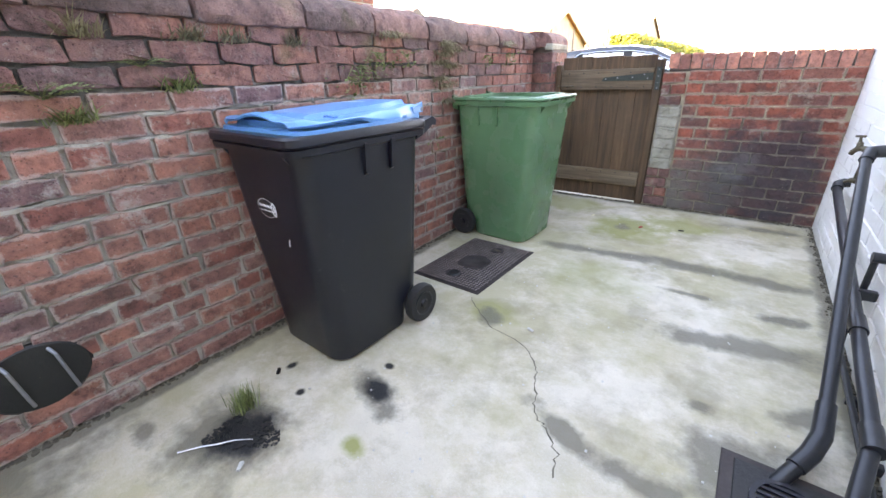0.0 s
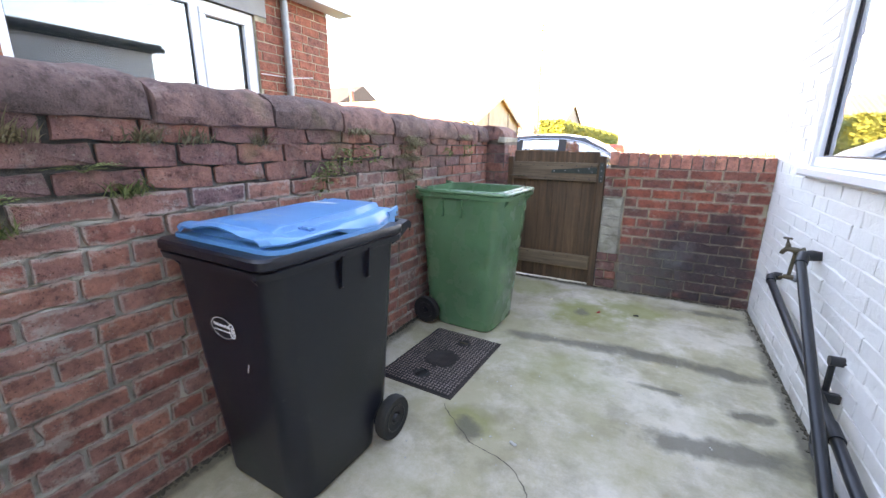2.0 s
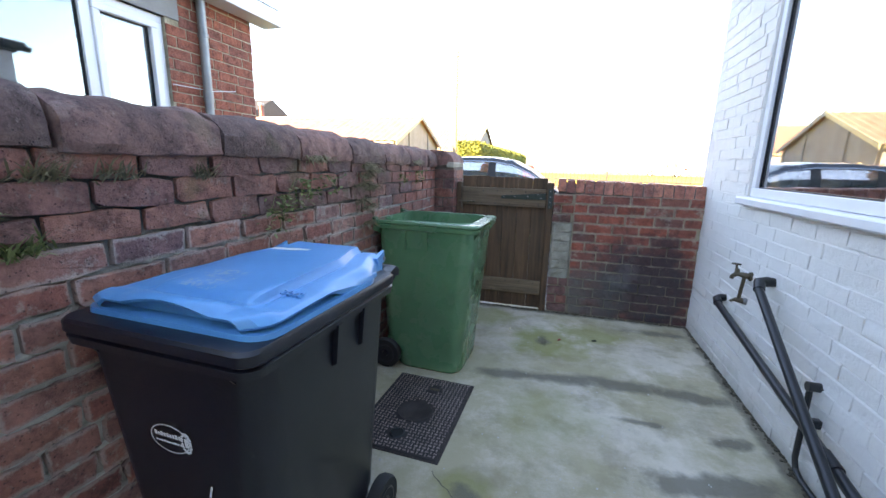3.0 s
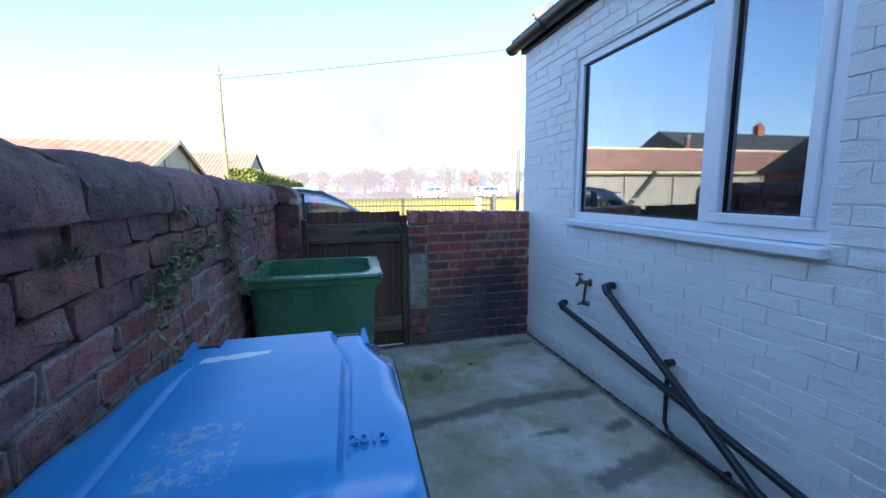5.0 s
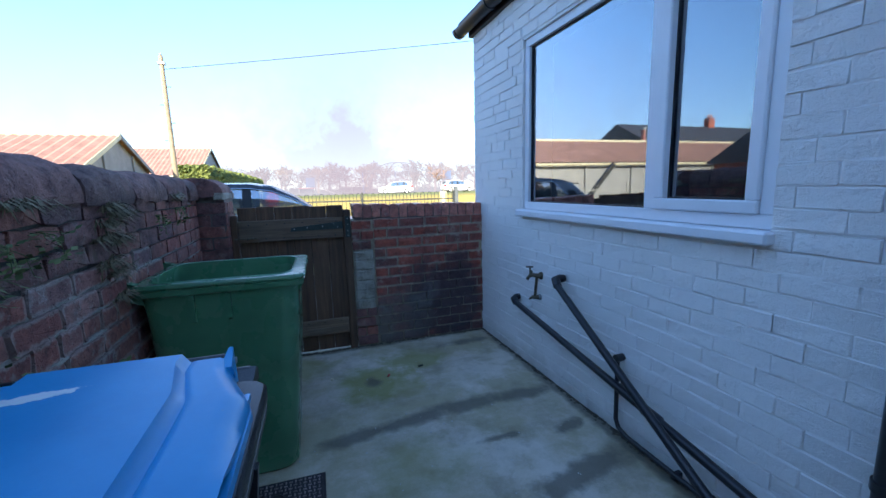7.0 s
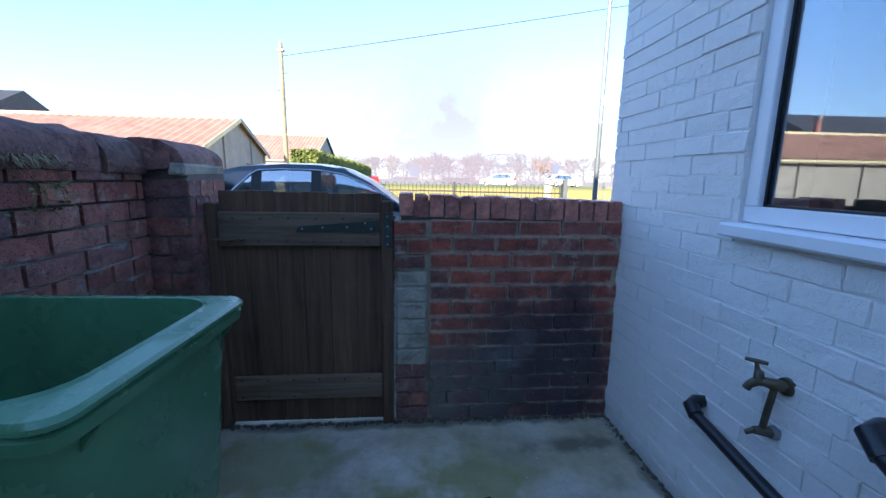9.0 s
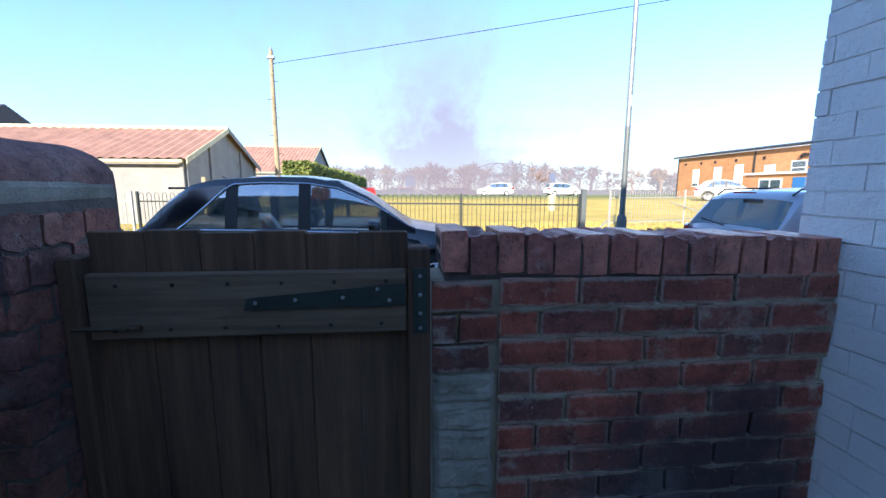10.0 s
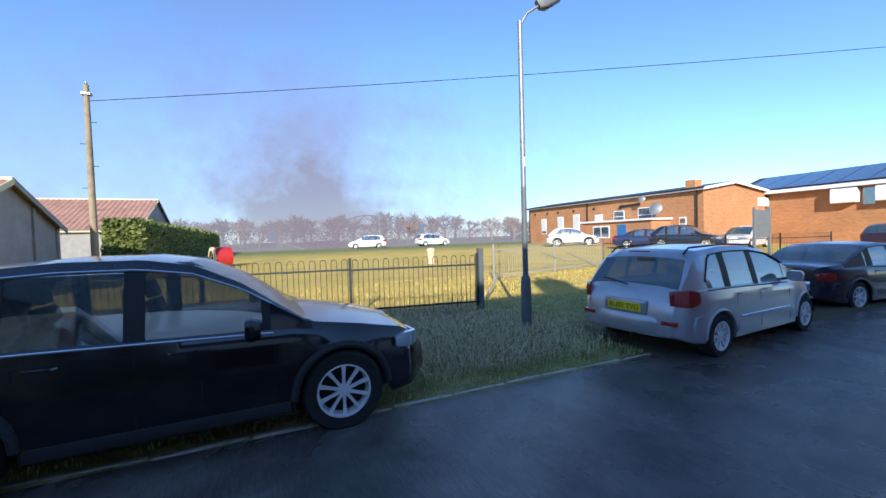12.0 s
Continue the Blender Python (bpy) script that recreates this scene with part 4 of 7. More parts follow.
def bin_body(b, mat, open_top, skirt=0.065):
    """Front is towards -y, the hinge and wheels towards +y; its own width 0.58 along x."""
    H = 0.985
    secs = []
    for z, hw, yf, yb, r in ((0.0, 0.215, -0.255, 0.165, 0.075), (0.015, 0.228, -0.268, 0.178, 0.085), (0.12, 0.232, -0.275, 0.19, 0.085), (0.2, 0.236, -0.28, 0.26, 0.085),
                             (0.55, 0.252, -0.31, 0.275, 0.08), (0.90, 0.270, -0.335, 0.29, 0.075)):
        secs.append(rrect(-hw, hw, yf, yb, z, r))
    outer = secs
    inner = [rrect(-hw, hw, yf, yb, z, 0.09) for z, hw, yf, yb in ((H - 0.01, 0.246, -0.306, 0.265), (0.55, 0.242, -0.30, 0.265), (0.03, 0.21, -0.25, 0.165))]
    s0 = H - skirt
    rim = [rrect(-0.272, 0.272, -0.338, 0.292, s0 - 0.005, 0.075), rrect(-0.284, 0.284, -0.362, 0.313, s0, 0.045), rrect(-0.287, 0.287, -0.367, 0.315, s0 + 0.022, 0.045), rrect(-0.281, 0.281, -0.359, 0.311, s0 + 0.026, 0.042),
           rrect(-0.289, 0.289, -0.370, 0.316, s0 + 0.034, 0.042), rrect(-0.289, 0.289, -0.370, 0.316, H - 0.008, 0.042), rrect(-0.284, 0.284, -0.364, 0.310, H, 0.045), rrect(-0.256, 0.256, -0.318, 0.276, H + 0.001, 0.095), rrect(-0.252, 0.252, -0.314, 0.272, H + 0.006, 0.095), rrect(-0.247, 0.247, -0.309, 0.267, H + 0.004, 0.092)]
    part("body", loft(outer + rim + inner), mat, b, smooth=True)
    # ribs below the rim
    for x in (-0.2755, 0.2755):
        for y in (-0.05, 0.09):
            bm = bmesh.new()
            s = 1 if x > 0 else -1
            loft([[(x - s * 0.02, y - 0.010, 0.93), (x + s * 0.016, y - 0.010, 0.93), (x + s * 0.004, y - 0.008, 0.815), (x - s * 0.02, y - 0.008, 0.80)],
                  [(x - s * 0.02, y + 0.010, 0.93), (x + s * 0.016, y + 0.010, 0.93), (x + s * 0.004, y + 0.008, 0.815), (x - s * 0.02, y + 0.008, 0.80)]], bm=bm)
            part("rib", bm, mat, b)
    # corner webs under the front of the rim
    for s in (-1, 1):
        bm = bmesh.new()
        loft([[(s * 0.205, -0.36, 0.93), (s * 0.205, -0.30, 0.93), (s * 0.205, -0.31, 0.86)], [(s * 0.213, -0.36, 0.93), (s * 0.213, -0.30, 0.93), (s * 0.213, -0.31, 0.86)]], bm=bm)
        part("rib", bm, mat, b)
    # hinge lugs and the handle bars
    out = 0.035 if open_top else 0.0
    lift = 0.0 if open_top else -0.035
    for x in (-0.235, 0.235):
        bm = bmesh.new()
        prof = [(0.27, 0.90), (0.29, 0.985 + lift / 2), (0.34 + out / 2, 1.01 + lift), (0.385 + out, 1.02 + lift), (0.408 + out, 1.005 + lift), (0.405 + out, 0.98 + lift), (0.38 + out / 2, 0.95), (0.33, 0.92)]
        loft([[(x - 0.02, p[0], p[1]) for p in prof], [(x + 0.02, p[0], p[1]) for p in prof]], bm=bm)
        part("hinge_lug", bm, mat, b, smooth=True)
    part("handle", tube([(-0.25, 0.385 + out, 1.0 + lift), (-0.24, 0.386 + out, 1.002 + lift), (0.24, 0.386 + out, 1.002 + lift), (0.25, 0.385 + out, 1.0 + lift)], [0.012, 0.019, 0.019, 0.012], 12), mat, b, smooth=True)
    part("axle", tube([(-0.26, 0.225, 0.10), (0.26, 0.225, 0.10)], 0.011, 10), M_steel, b, smooth=True)
    for x in (-0.262, 0.262):
        bin_wheel(b, x, 0.225)
    # axle housing
    part("axle_housing", box(-0.20, 0.20, 0.17, 0.25, 0.06, 0.2, 0.015, 2), mat, b, smooth=True)


def black_bin():
    b = empty("wheelie_bin", "black wheelie bin with a closed blue lid against the brick wall", "wheelie bin", "wheelie bins", (-1.645, 1.770, 0), rz=-1.5)
    bin_body(b, M_black, False)
    # lid: rounded tray with a raised middle
    nx, ny = 60, 44
    bm = bmesh.new()
    x0, x1, y0, y1 = -0.276, 0.276, -0.315, 0.325

    def hz(u, v):
        x, y = u * 0.276, v
        e = (1 - abs(u)) * 0.276
        d = y - y0
        back = min(1, max(0, (v + 0.06) / 0.14))
        z = 1.018 - 0.028 * back * (1 - min(1, e / 0.035) ** 0.6)
        z += 0.022 * (y - y0) / (y1 - y0)
        crest = 0.042 - 0.012 * math.cos(min(1, abs(u) / 0.62) * math.pi)
        lip = (0.013 + 0.020 * max(0, math.cos(min(1, abs(u) / 0.62) * math.pi / 2))) * min(1, e / 0.03)
        z += lip * max(0, 1 - max(0, d - crest) / 0.045) - 0.005 * max(0, 1 - d / 0.012) - 0.004 * (1 - back) * max(0, 1 - e / 0.012)
        a = min(1, max(0, (0.585 + 0.04 * d - abs(u)) / 0.028))
        c = min(1, max(0, (d - 0.105 + 0.03 * abs(u)) / 0.035))
        z += 0.018 * a * c
        # shallow crease that marks the panel's border
        z -= 0.006 * max(0, 1 - abs(abs(u) - 0.62 - 0.04 * d) / 0.022) * c
        return z
    g = []
    for j in range(ny + 1):
        row = []
        v = y0 + (y1 - y0) * j / ny
        for i in range(nx + 1):
            u = -1 + 2 * i / nx
            # rounded corners at the front
            hwid = 0.276
            if v < y0 + 0.06:
                hwid = 0.276 - 0.06 + math.sqrt(max(0, 0.06 ** 2 - (y0 + 0.06 - v) ** 2))
            if v > 0.16:
                hwid = 0.276 - 0.050 * min(1, (v - 0.16) / 0.12)
            z = hz(u, v)
            row.append(bm.verts.new((u * hwid, v, z)))
        g.append(row)
    for j in range(ny):
        for i in range(nx):
            bm.faces.new((g[j][i], g[j][i + 1], g[j + 1][i + 1], g[j + 1][i]))
    edge = [g[0][i] for i in range(nx + 1)] + [g[j][nx] for j in range(1, ny + 1)] + [g[ny][i] for i in range(nx - 1, -1, -1)] + [g[j][0] for j in range(ny - 1, 0, -1)]
    low = []
    for v in edge:
        back = min(1, max(0, (v.co.y + 0.06) / 0.14))
        low.append(bm.verts.new((v.co.x * (0.985 + 0.02 * back), v.co.y + 0.004 * (1 - back), (v.co.z - 0.007) * (1 - back) + 0.981 * back)))
    for k in range(len(edge)):
        j = (k + 1) % len(edge)
        bm.faces.new((edge[j], edge[k], low[k], low[j]))
    lid = part("lid", bm, M_blue, b, "sky-blue plastic lid with scratches and the remains of a label", smooth=True)
    tray = [rrect(-0.279, 0.279, y0 - 0.004, 0.20, 0.981, 0.06), rrect(-0.281, 0.281, y0 - 0.006, 0.20, 0.984, 0.06), rrect(-0.279, 0.279, y0 - 0.004, 0.20, 0.998, 0.06), rrect(-0.243, 0.243, y0 + 0.036, 0.17, 1.000, 0.05), rrect(-0.236, 0.236, y0 + 0.044, 0.165, 1.019, 0.05)]
    part("lid_tray", loft(tray), M_blue, lid, smooth=True)
    # side grip recess bars
    for s in (-1, 1):
        part("side_rib", box(s * 0.266 - 0.006, s * 0.266 + 0.006, 0.02, 0.20, 0.995, 1.010, 0.005, 2), M_blue, lid, smooth=True)
    part("hinge_sleeve", tube([(-0.20, 0.352, 1.020), (0.20, 0.352, 1.020)], 0.016, 14), M_black, b, smooth=True)
    for x in (-0.212, 0.212):
        part("hinge_ear", loft([[(x - w, y, 1.005), (x + w, y, 1.005), (x + w * 0.7, y, h), (x - w * 0.7, y, h)] for y, w, h in ((0.290, 0.018, 1.030), (0.33, 0.012, 1.037), (0.362, 0.006, 1.047))]), M_blue, lid, smooth=True)
        part("hinge_pin", tube([(x * 1.0, 0.352, 1.018), (x * 1.05, 0.352, 1.018)], 0.008, 10), M_steel, lid, smooth=True)
    text_mesh("embossed_date", "2012", 0.032, M_blue, pose(0.205, -0.13, 1.0285, 2.5, 3, 0), lid, 0.003)
    part("emboss_bar", box(0.175, 0.235, -0.103, -0.099, 1.021, 1.0255), M_blue, lid)
    part("emboss_ring", shift(lathe([(0.022, 0), (0.023, 0.002), (0.026, 0.002), (0.027, 0)], 24), pose(0.205, -0.215, 1.0165, 2, 2, 0)), M_blue, lid)
    # badge on the front
    badge = empty("badge", "", "", at=(0, 0, 0))
    badge.parent = b
    badge["label"] = "white printed oval council badge"
    badge.matrix_basis = pose(-0.01, -0.3285, 0.70, 90 + 4.1, 0, 0)
    bm = bmesh.new()
    for k in range(36):
        a, c = 2 * math.pi * k / 36, 2 * math.pi * (k + 1) / 36
        q = [bm.verts.new((r1 * math.cos(t), r2 * math.sin(t), 0)) for r1, r2, t in ((0.062, 0.040, a), (0.062, 0.040, c), (0.059, 0.037, c), (0.059, 0.037, a))]
        bm.faces.new(q)
    part("oval", bm, M_whiteink, badge)
    for k in range(11):
        a = 2 * math.pi * k / 11
        part("emblem_leaf", shift(box(-0.006, 0.006, -0.003, 0.003, -0.0004, 0.0004), pose(0.052 + 0.013 * math.cos(a), 0.0 + 0.026 * math.sin(a), 0, 0, 0, math.degrees(a) + 90)), M_whiteink, badge)
    part("emblem_heart", box(0.047, 0.057, -0.012, 0.012, -0.0004, 0.0004), M_whiteink, badge)
    rng = random.Random(2)
    for row, (y, h) in enumerate(((0.004, 0.012), (-0.013, 0.006))):
        bm = bmesh.new()
        x = -0.047
        while x < 0.032:
            w = rng.uniform(0.004, 0.008)
            add_box(bm, x, x + w, y, y + h * rng.uniform(0.7, 1), -0.0004, 0.0004)
            x += w + 0.003
        part("lettering", bm, M_whiteink, badge)
    part("sticker_mark", shift(box(-0.003, 0.003, -0.0006, 0.0006, -0.02, 0.012), pose(0.09, -0.3175, 0.575, 0, 14, 0)), M_whiteink, b)
    return b


def green_bin():
    b = empty("wheelie_bin", "open green wheelie bin without its lid, beside the iron inspection cover", "wheelie bin", "wheelie bins", (-1.635, 3.385, 0.0), rz=88)
    b.scale = (1.02, 1.02, 1.022)
    bin_body(b, M_green, True, 0.05)
    return b


black_bin()
green_bin()


# ---- waste pipes, tap, gully ----
def pipes():
    wx = HX - 0.002
    a = empty("waste_pipe", "black plastic waste pipe running down the white wall", "waste pipe", "waste pipes", (wx, 3.88, 0.49))
    P = lambda *p: (p[0] - wx, p[1] - 3.88, p[2] - 0.49)
    part("pipe", tube([P(0.262, 3.86, 0.475), P(0.245, 2.55, 0.285), P(0.235, 1.98, 0.20), P(0.20, 1.80, 0.12)], 0.0215, 14), M_pipe, a, smooth=True)
    part("elbow", tube([P(wx + 0.01, 3.895, 0.505), P(0.29, 3.895, 0.503), P(0.268, 3.89, 0.492), P(0.262, 3.85, 0.474)], [0.022, 0.027, 0.028, 0.027], 14), M_pipe, a, smooth=True)
    for y, z, x in ((2.52, 0.281, 0.2448), (1.99, 0.2015, 0.235)):
        part("coupling", tube([P(x, y + 0.04, z + 0.006), P(x, y - 0.05, z - 0.007)], 0.027, 14), M_pipe, a, smooth=True)
    part("clip", box(*[v for v in (0.235 - wx, 0.0, 2.72 - 3.88, 2.75 - 3.88, 0.29 - 0.49, 0.33 - 0.49)], 0.004), M_pipe, a)
    b = empty("waste_pipe", "steep black plastic waste pipe with a coupling, leading into the gully", "waste pipe", "waste pipes", (wx, 3.33, 0.77))
    P = lambda *p: (p[0] - wx, p[1] - 3.33, p[2] - 0.77)
    part("pipe", tube([P(0.235, 3.28, 0.745), P(0.19, 2.62, 0.40), P(0.165, 2.10, 0.115)], 0.0215, 14), M_pipe, b, smooth=True)
    part("elbow", tube([P(wx + 0.01, 3.32, 0.775), P(0.285, 3.32, 0.775), P(0.25, 3.315, 0.77), P(0.235, 3.27, 0.738)], [0.022, 0.028, 0.029, 0.027], 14), M_pipe, b, smooth=True)
    part("coupling", tube([P(0.168, 2.16, 0.148), P(0.162, 2.06, 0.095), P(0.14, 2.0, 0.065), P(0.11, 1.95, 0.04)], [0.027, 0.028, 0.028, 0.027], 14), M_pipe, b, smooth=True)
    part("tail", tube([P(0.11, 1.95, 0.04), P(0.06, 1.88, -0.02)], 0.0225, 14), M_pipe, b, smooth=True)
    c = empty("overflow_pipe", "thin black overflow pipe dropping to the foot of the white wall", "pipe", "", (wx, 2.79, 0.43))
    P = lambda *p: (p[0] - wx, p[1] - 2.79, p[2] - 0.43)
    part("pipe", tube([P(0.285, 2.79, 0.44), P(0.285, 2.785, 0.10), P(0.283, 2.76, 0.06), P(0.28, 2.70, 0.045), P(0.275, 1.75, 0.03)], 0.012, 10), M_pipe, c, smooth=True)
    part("boss", tube([P(wx + 0.005, 2.79, 0.45), P(0.272, 2.79, 0.45)], 0.021, 14), M_pipe, c, smooth=True)
    part("clip", box(-0.05, 0.0, -0.40, -0.375, -0.415, -0.38, 0.003), M_pipe, c)
    part("clip", box(-0.05, 0.0, -0.72, -0.695, -0.415, -0.38, 0.003), M_pipe, c)


pipes()


def tap():
    t = empty("garden_tap", "tarnished brass garden tap with a stop valve on the white wall", "tap", at=(HX, 3.55, 0.70))
    O = (HX, 3.55, 0.70)
    P = lambda *p: tuple(a - b for a, b in zip(p, O))
    part("wall_plate", shift(lathe([(0.001, -0.012), (0.026, -0.012), (0.028, -0.004), (0.028, 0)], 18, "X"), pose(0, 0.035, 0.035)), M_brass, t, smooth=True)
    part("spout_body", tube([P(HX, 3.585, 0.735), P(0.285, 3.59, 0.738), P(0.262, 3.605, 0.742), P(0.248, 3.618, 0.738), P(0.236, 3.628, 0.722), P(0.232, 3.632, 0.708)], [0.016, 0.018, 0.014, 0.014, 0.012, 0.012], 12), M_brass, t, smooth=True)
    part("stem", tube([P(0.252, 3.614, 0.745), P(0.251, 3.617, 0.768), P(0.249, 3.621, 0.774), P(0.246, 3.625, 0.797)], [0.015, 0.013, 0.008, 0.005], 10), M_brass, t, smooth=True)
    part("handle", tube([P(0.232, 3.650, 0.797), P(0.245, 3.626, 0.800), P(0.258, 3.600, 0.803)], [0.006, 0.007, 0.006], 8), M_brass, t, smooth=True)
    part("feed_pipe", tube([P(0.285, 3.592, 0.73), P(0.282, 3.600, 0.65), P(0.280, 3.605, 0.59)], 0.010, 10), M_brass, t, smooth=True)
    part("stop_valve", tube([P(0.315, 3.598, 0.575), P(0.285, 3.603, 0.578), P(0.258, 3.612, 0.578)], [0.018, 0.016, 0.012], 10), M_brass, t, smooth=True)
    part("lever", tube([P(0.262, 3.612, 0.578), P(0.245, 3.625, 0.562)], [0.009, 0.008], 8), M_brass, t, smooth=True)
    part("wall_plate", shift(lathe([(0.001, -0.02), (0.018, -0.02), (0.022, -0.004), (0.022, 0)], 14, "X"), pose(0, 0.048, -0.125)), M_steel, t, smooth=True)


tap()


def gully():
    g = empty("drain_gully", "square concrete gully with a round black grate, full of grime", "drain", at=(0.10, 1.80, 0))
    part("surround", box(-0.17, 0.17, -0.15, 0.15, -0.02, 0.004, 0.003), M_iron, g)
    part("tray", box(-0.135, 0.135, -0.125, 0.125, -0.01, 0.007, 0.003), M_soil, g)
    part("rim", lathe([(0.095, 0.008), (0.095, 0.016), (0.08, 0.016), (0.078, 0.011)], 28), M_black, g, smooth=True)
    for k in range(-3, 4):
        w = math.sqrt(max(0, 0.08 ** 2 - (k * 0.022) ** 2))
        part("grate_bar", box(-w, w, k * 0.022 - 0.005, k * 0.022 + 0.005, 0.010, 0.015), M_black, g)


gully()


def wall_vent():
    # dark blanked-off round opening low in the old wall, with two pale metal brackets
    v = empty("blanked_opening", "round dark sealed opening with two metal straps in the brick wall", "blanking plate", at=(LX, 0.69, 0.26))
    part("plate", shift(lathe([(0.001, 0.016), (0.125, 0.014), (0.135, 0.006), (0.135, -0.01)], 26, "X"), pose(0, 0, 0) @ Matrix.Diagonal((1, 1.1, 0.9, 1))), M_soil, v, smooth=True)
    for y in (-0.06, 0.06):
        part("strap", tube([(0.012, y - 0.01, 0.09), (0.035, y, 0.07), (0.036, y + 0.015, -0.05), (0.02, y + 0.02, -0.09)], 0.006, 8), M_steel, v, smooth=True)


wall_vent()


# ---- cars ----
def arch_z(x, wheels, R, base):
    for w in wheels:
        d = abs(x - w)
        if d < R:
            return max(base, math.sqrt(R * R - d * d) + R - 0.06)
    return base


def interp(x, table):
    if x <= table[0][0]:
        return table[0][1]
    for (a, b), (c, d) in zip(table, table[1:]):
        if x <= c:
            t = (x - a) / (c - a)
            return b + (d - b) * t
    return table[-1][1]


def car_wheel(car, x, y, r, alloy_r, spokes, wide=0.21, label=""):
    s = -1 if y < 0 else 1
    w = part("wheel", lathe([(alloy_r, -wide / 2 + .01), (r - 0.03, -wide / 2), (r - 0.008, -wide / 2 + 0.02), (r, -wide / 4), (r, wide / 4), (r - 0.008, wide / 2 - 0.02), (r - 0.03, wide / 2), (alloy_r, wide / 2 - .01)], 36, "Y"), M_rubber, car, label or "black tyre on a silver alloy wheel", smooth=True)
    w.matrix_basis = pose(x, y, r)
    f = s * wide / 2
    part("rim", lathe([(alloy_r + 0.004, f), (alloy_r - 0.012, f), (alloy_r - 0.02, f - s * 0.03), (alloy_r - 0.03, f - s * 0.12)], 36, "Y"), M_alloy, w, smooth=True)
    # near-black backing imitates the shade between the spokes
    part("disc", lathe([(alloy_r - 0.01, f - s * 0.10), (0.001, f - s * 0.10)], 24, "Y"), M_dark, w)
    hub = part("hub", lathe([(0.055, f - s * 0.05), (0.05, f - s * 0.012), (0.03, f - s * 0.006), (0.001, f - s * 0.006)], 20, "Y"), M_alloy, w, smooth=True)
    for k in range(spokes):
        a = 2 * math.pi * (k + 0.5) / spokes
        bm = bmesh.new()
        rings = []
        for q, hw, dep in ((0.03, 0.017, 0.02), (alloy_r * 0.55, 0.013, 0.016), (alloy_r - 0.01, 0.021, 0.006)):
            rings.append([(q, f - s * dep, -hw), (q, f - s * dep, hw), (q, f - s * (dep + 0.03), hw * 0.8), (q, f - s * (dep + 0.03), -hw * 0.8)])
        loft(rings, bm=bm)
        sp = part("spoke", bm, M_alloy, w, smooth=False)
        sp.matrix_basis = Matrix.Rotation(a, 4, "Y")
    return w


def build_car(label, at, rz, S, paint):
    """S: the car's shape in metres; x = 0 at the rear bumper, to the nose; y across; its right side is at -y."""
    car = empty("car", label, "car", "parked cars", at, rz)
    L, W, wh, R, belt, hood, roof, floor = S["L"], S["W"] / 2, S["wheels"], S["R"], S["belt"], S["deck"], S["roof"], S["floor"]
    n = int(L / 0.06)
    xs = [L * i / n for i in range(n + 1)]
    rings = []
    for x in xs:
        plan = W * interp(x, S["plan"])
        fl = interp(x, S["under"])
        az = arch_z(x, wh, R + 0.055, fl)
        top, bz = interp(x, hood), interp(x, belt)
        bz = min(bz, top - 0.01)
        mid = (max(az, fl) + bz) / 2
        inn = plan - 0.26
        h = [(0, fl), (inn, fl), (inn + 0.01, max(az - 0.02, fl)), (plan - 0.03, max(az, fl)), (plan - 0.005, max(az, fl) + 0.02), (plan, max(az + 0.035, min(mid, bz - 0.20))),
             (plan - 0.012, max(bz - 0.12, az + 0.055)), (plan - 0.035, bz), (plan - 0.10, top - 0.012 if top > bz + 0.03 else bz + 0.008), (plan * 0.55, top + 0.012), (0, top + 0.022)]
        rings.append([(x, -y, z) for y, z in h] + [(x, y, z) for y, z in h[-2:0:-1]])
    part("body", loft(rings), paint, car, S.get("paint_label", ""), smooth=True)
    # greenhouse
    g0, g1 = S["green"]
    m = 46
    gx = [g0 + (g1 - g0) * i / m for i in range(m + 1)]
    tops = [interp(x, roof) for x in gx]

    def sec(x, zt):
        plan = W * interp(x, S["plan"]) - 0.045
        bz = min(interp(x, belt), interp(x, hood)) - 0.01
        zt = max(zt, bz + 0.012)
        h = zt - bz
        inset = 0.42 * h * 0.62
        k = min(1, h / 0.3)
        pts = [(plan, bz), (plan - inset * 0.45, bz + h * 0.50), (plan - inset * 0.86, bz + h * 0.86), (plan - inset - 0.05 * k, zt - 0.012 * k), (plan * 0.5, zt + 0.012 * k), (0, zt + 0.02 * k)]
        return pts
    R_ = [sec(x, z) for x, z in zip(gx, tops)]
    rg = [[(x, -y, z) for y, z in p] + [(x, y, z) for y, z in p[-2::-1]] for x, p in zip(gx, R_)]
    steep = lambda i: abs(tops[min(i + 1, m)] - tops[i]) / (gx[1] - gx[0]) > 0.26
    K = len(rg[0])
    roofm, ws, rw = bmesh.new(), bmesh.new(), bmesh.new()
    pil = {}

    def quad(bm, i, j):
        try:
            bm.faces.new([bm.verts.new(p) for p in (rg[i][j], rg[i][j + 1], rg[i + 1][j + 1], rg[i + 1][j])])
        except ValueError:
            pass
    sidew = S["side_windows"]
    bars = []
    for i in range(m):
        xm = (gx[i] + gx[i + 1]) / 2
        for j in range(K - 1):
            side = j in (0, 1, K - 2, K - 3)
            if side:
                if not any(a + 0.035 <= xm <= b - 0.035 for a, b in sidew):
                    key = (j < 3, sum(xm > (a + b) / 2 for a, b in sidew))
                    inner = sidew[0][0] < xm < sidew[-1][1]
                    if inner and key not in pil:
                        pil[key] = bmesh.new()
                    quad(pil[key] if inner else roofm, i, j)
            elif steep(i) and j not in (2, K - 4) and xm > (g0 + g1) / 2:
                quad(ws, i, j)
            elif steep(i) and j not in (2, K - 4) and S["rear_glass"][0] <= xm <= S["rear_glass"][1]:
                quad(rw, i, j)
            else:
                quad(roofm, i, j)
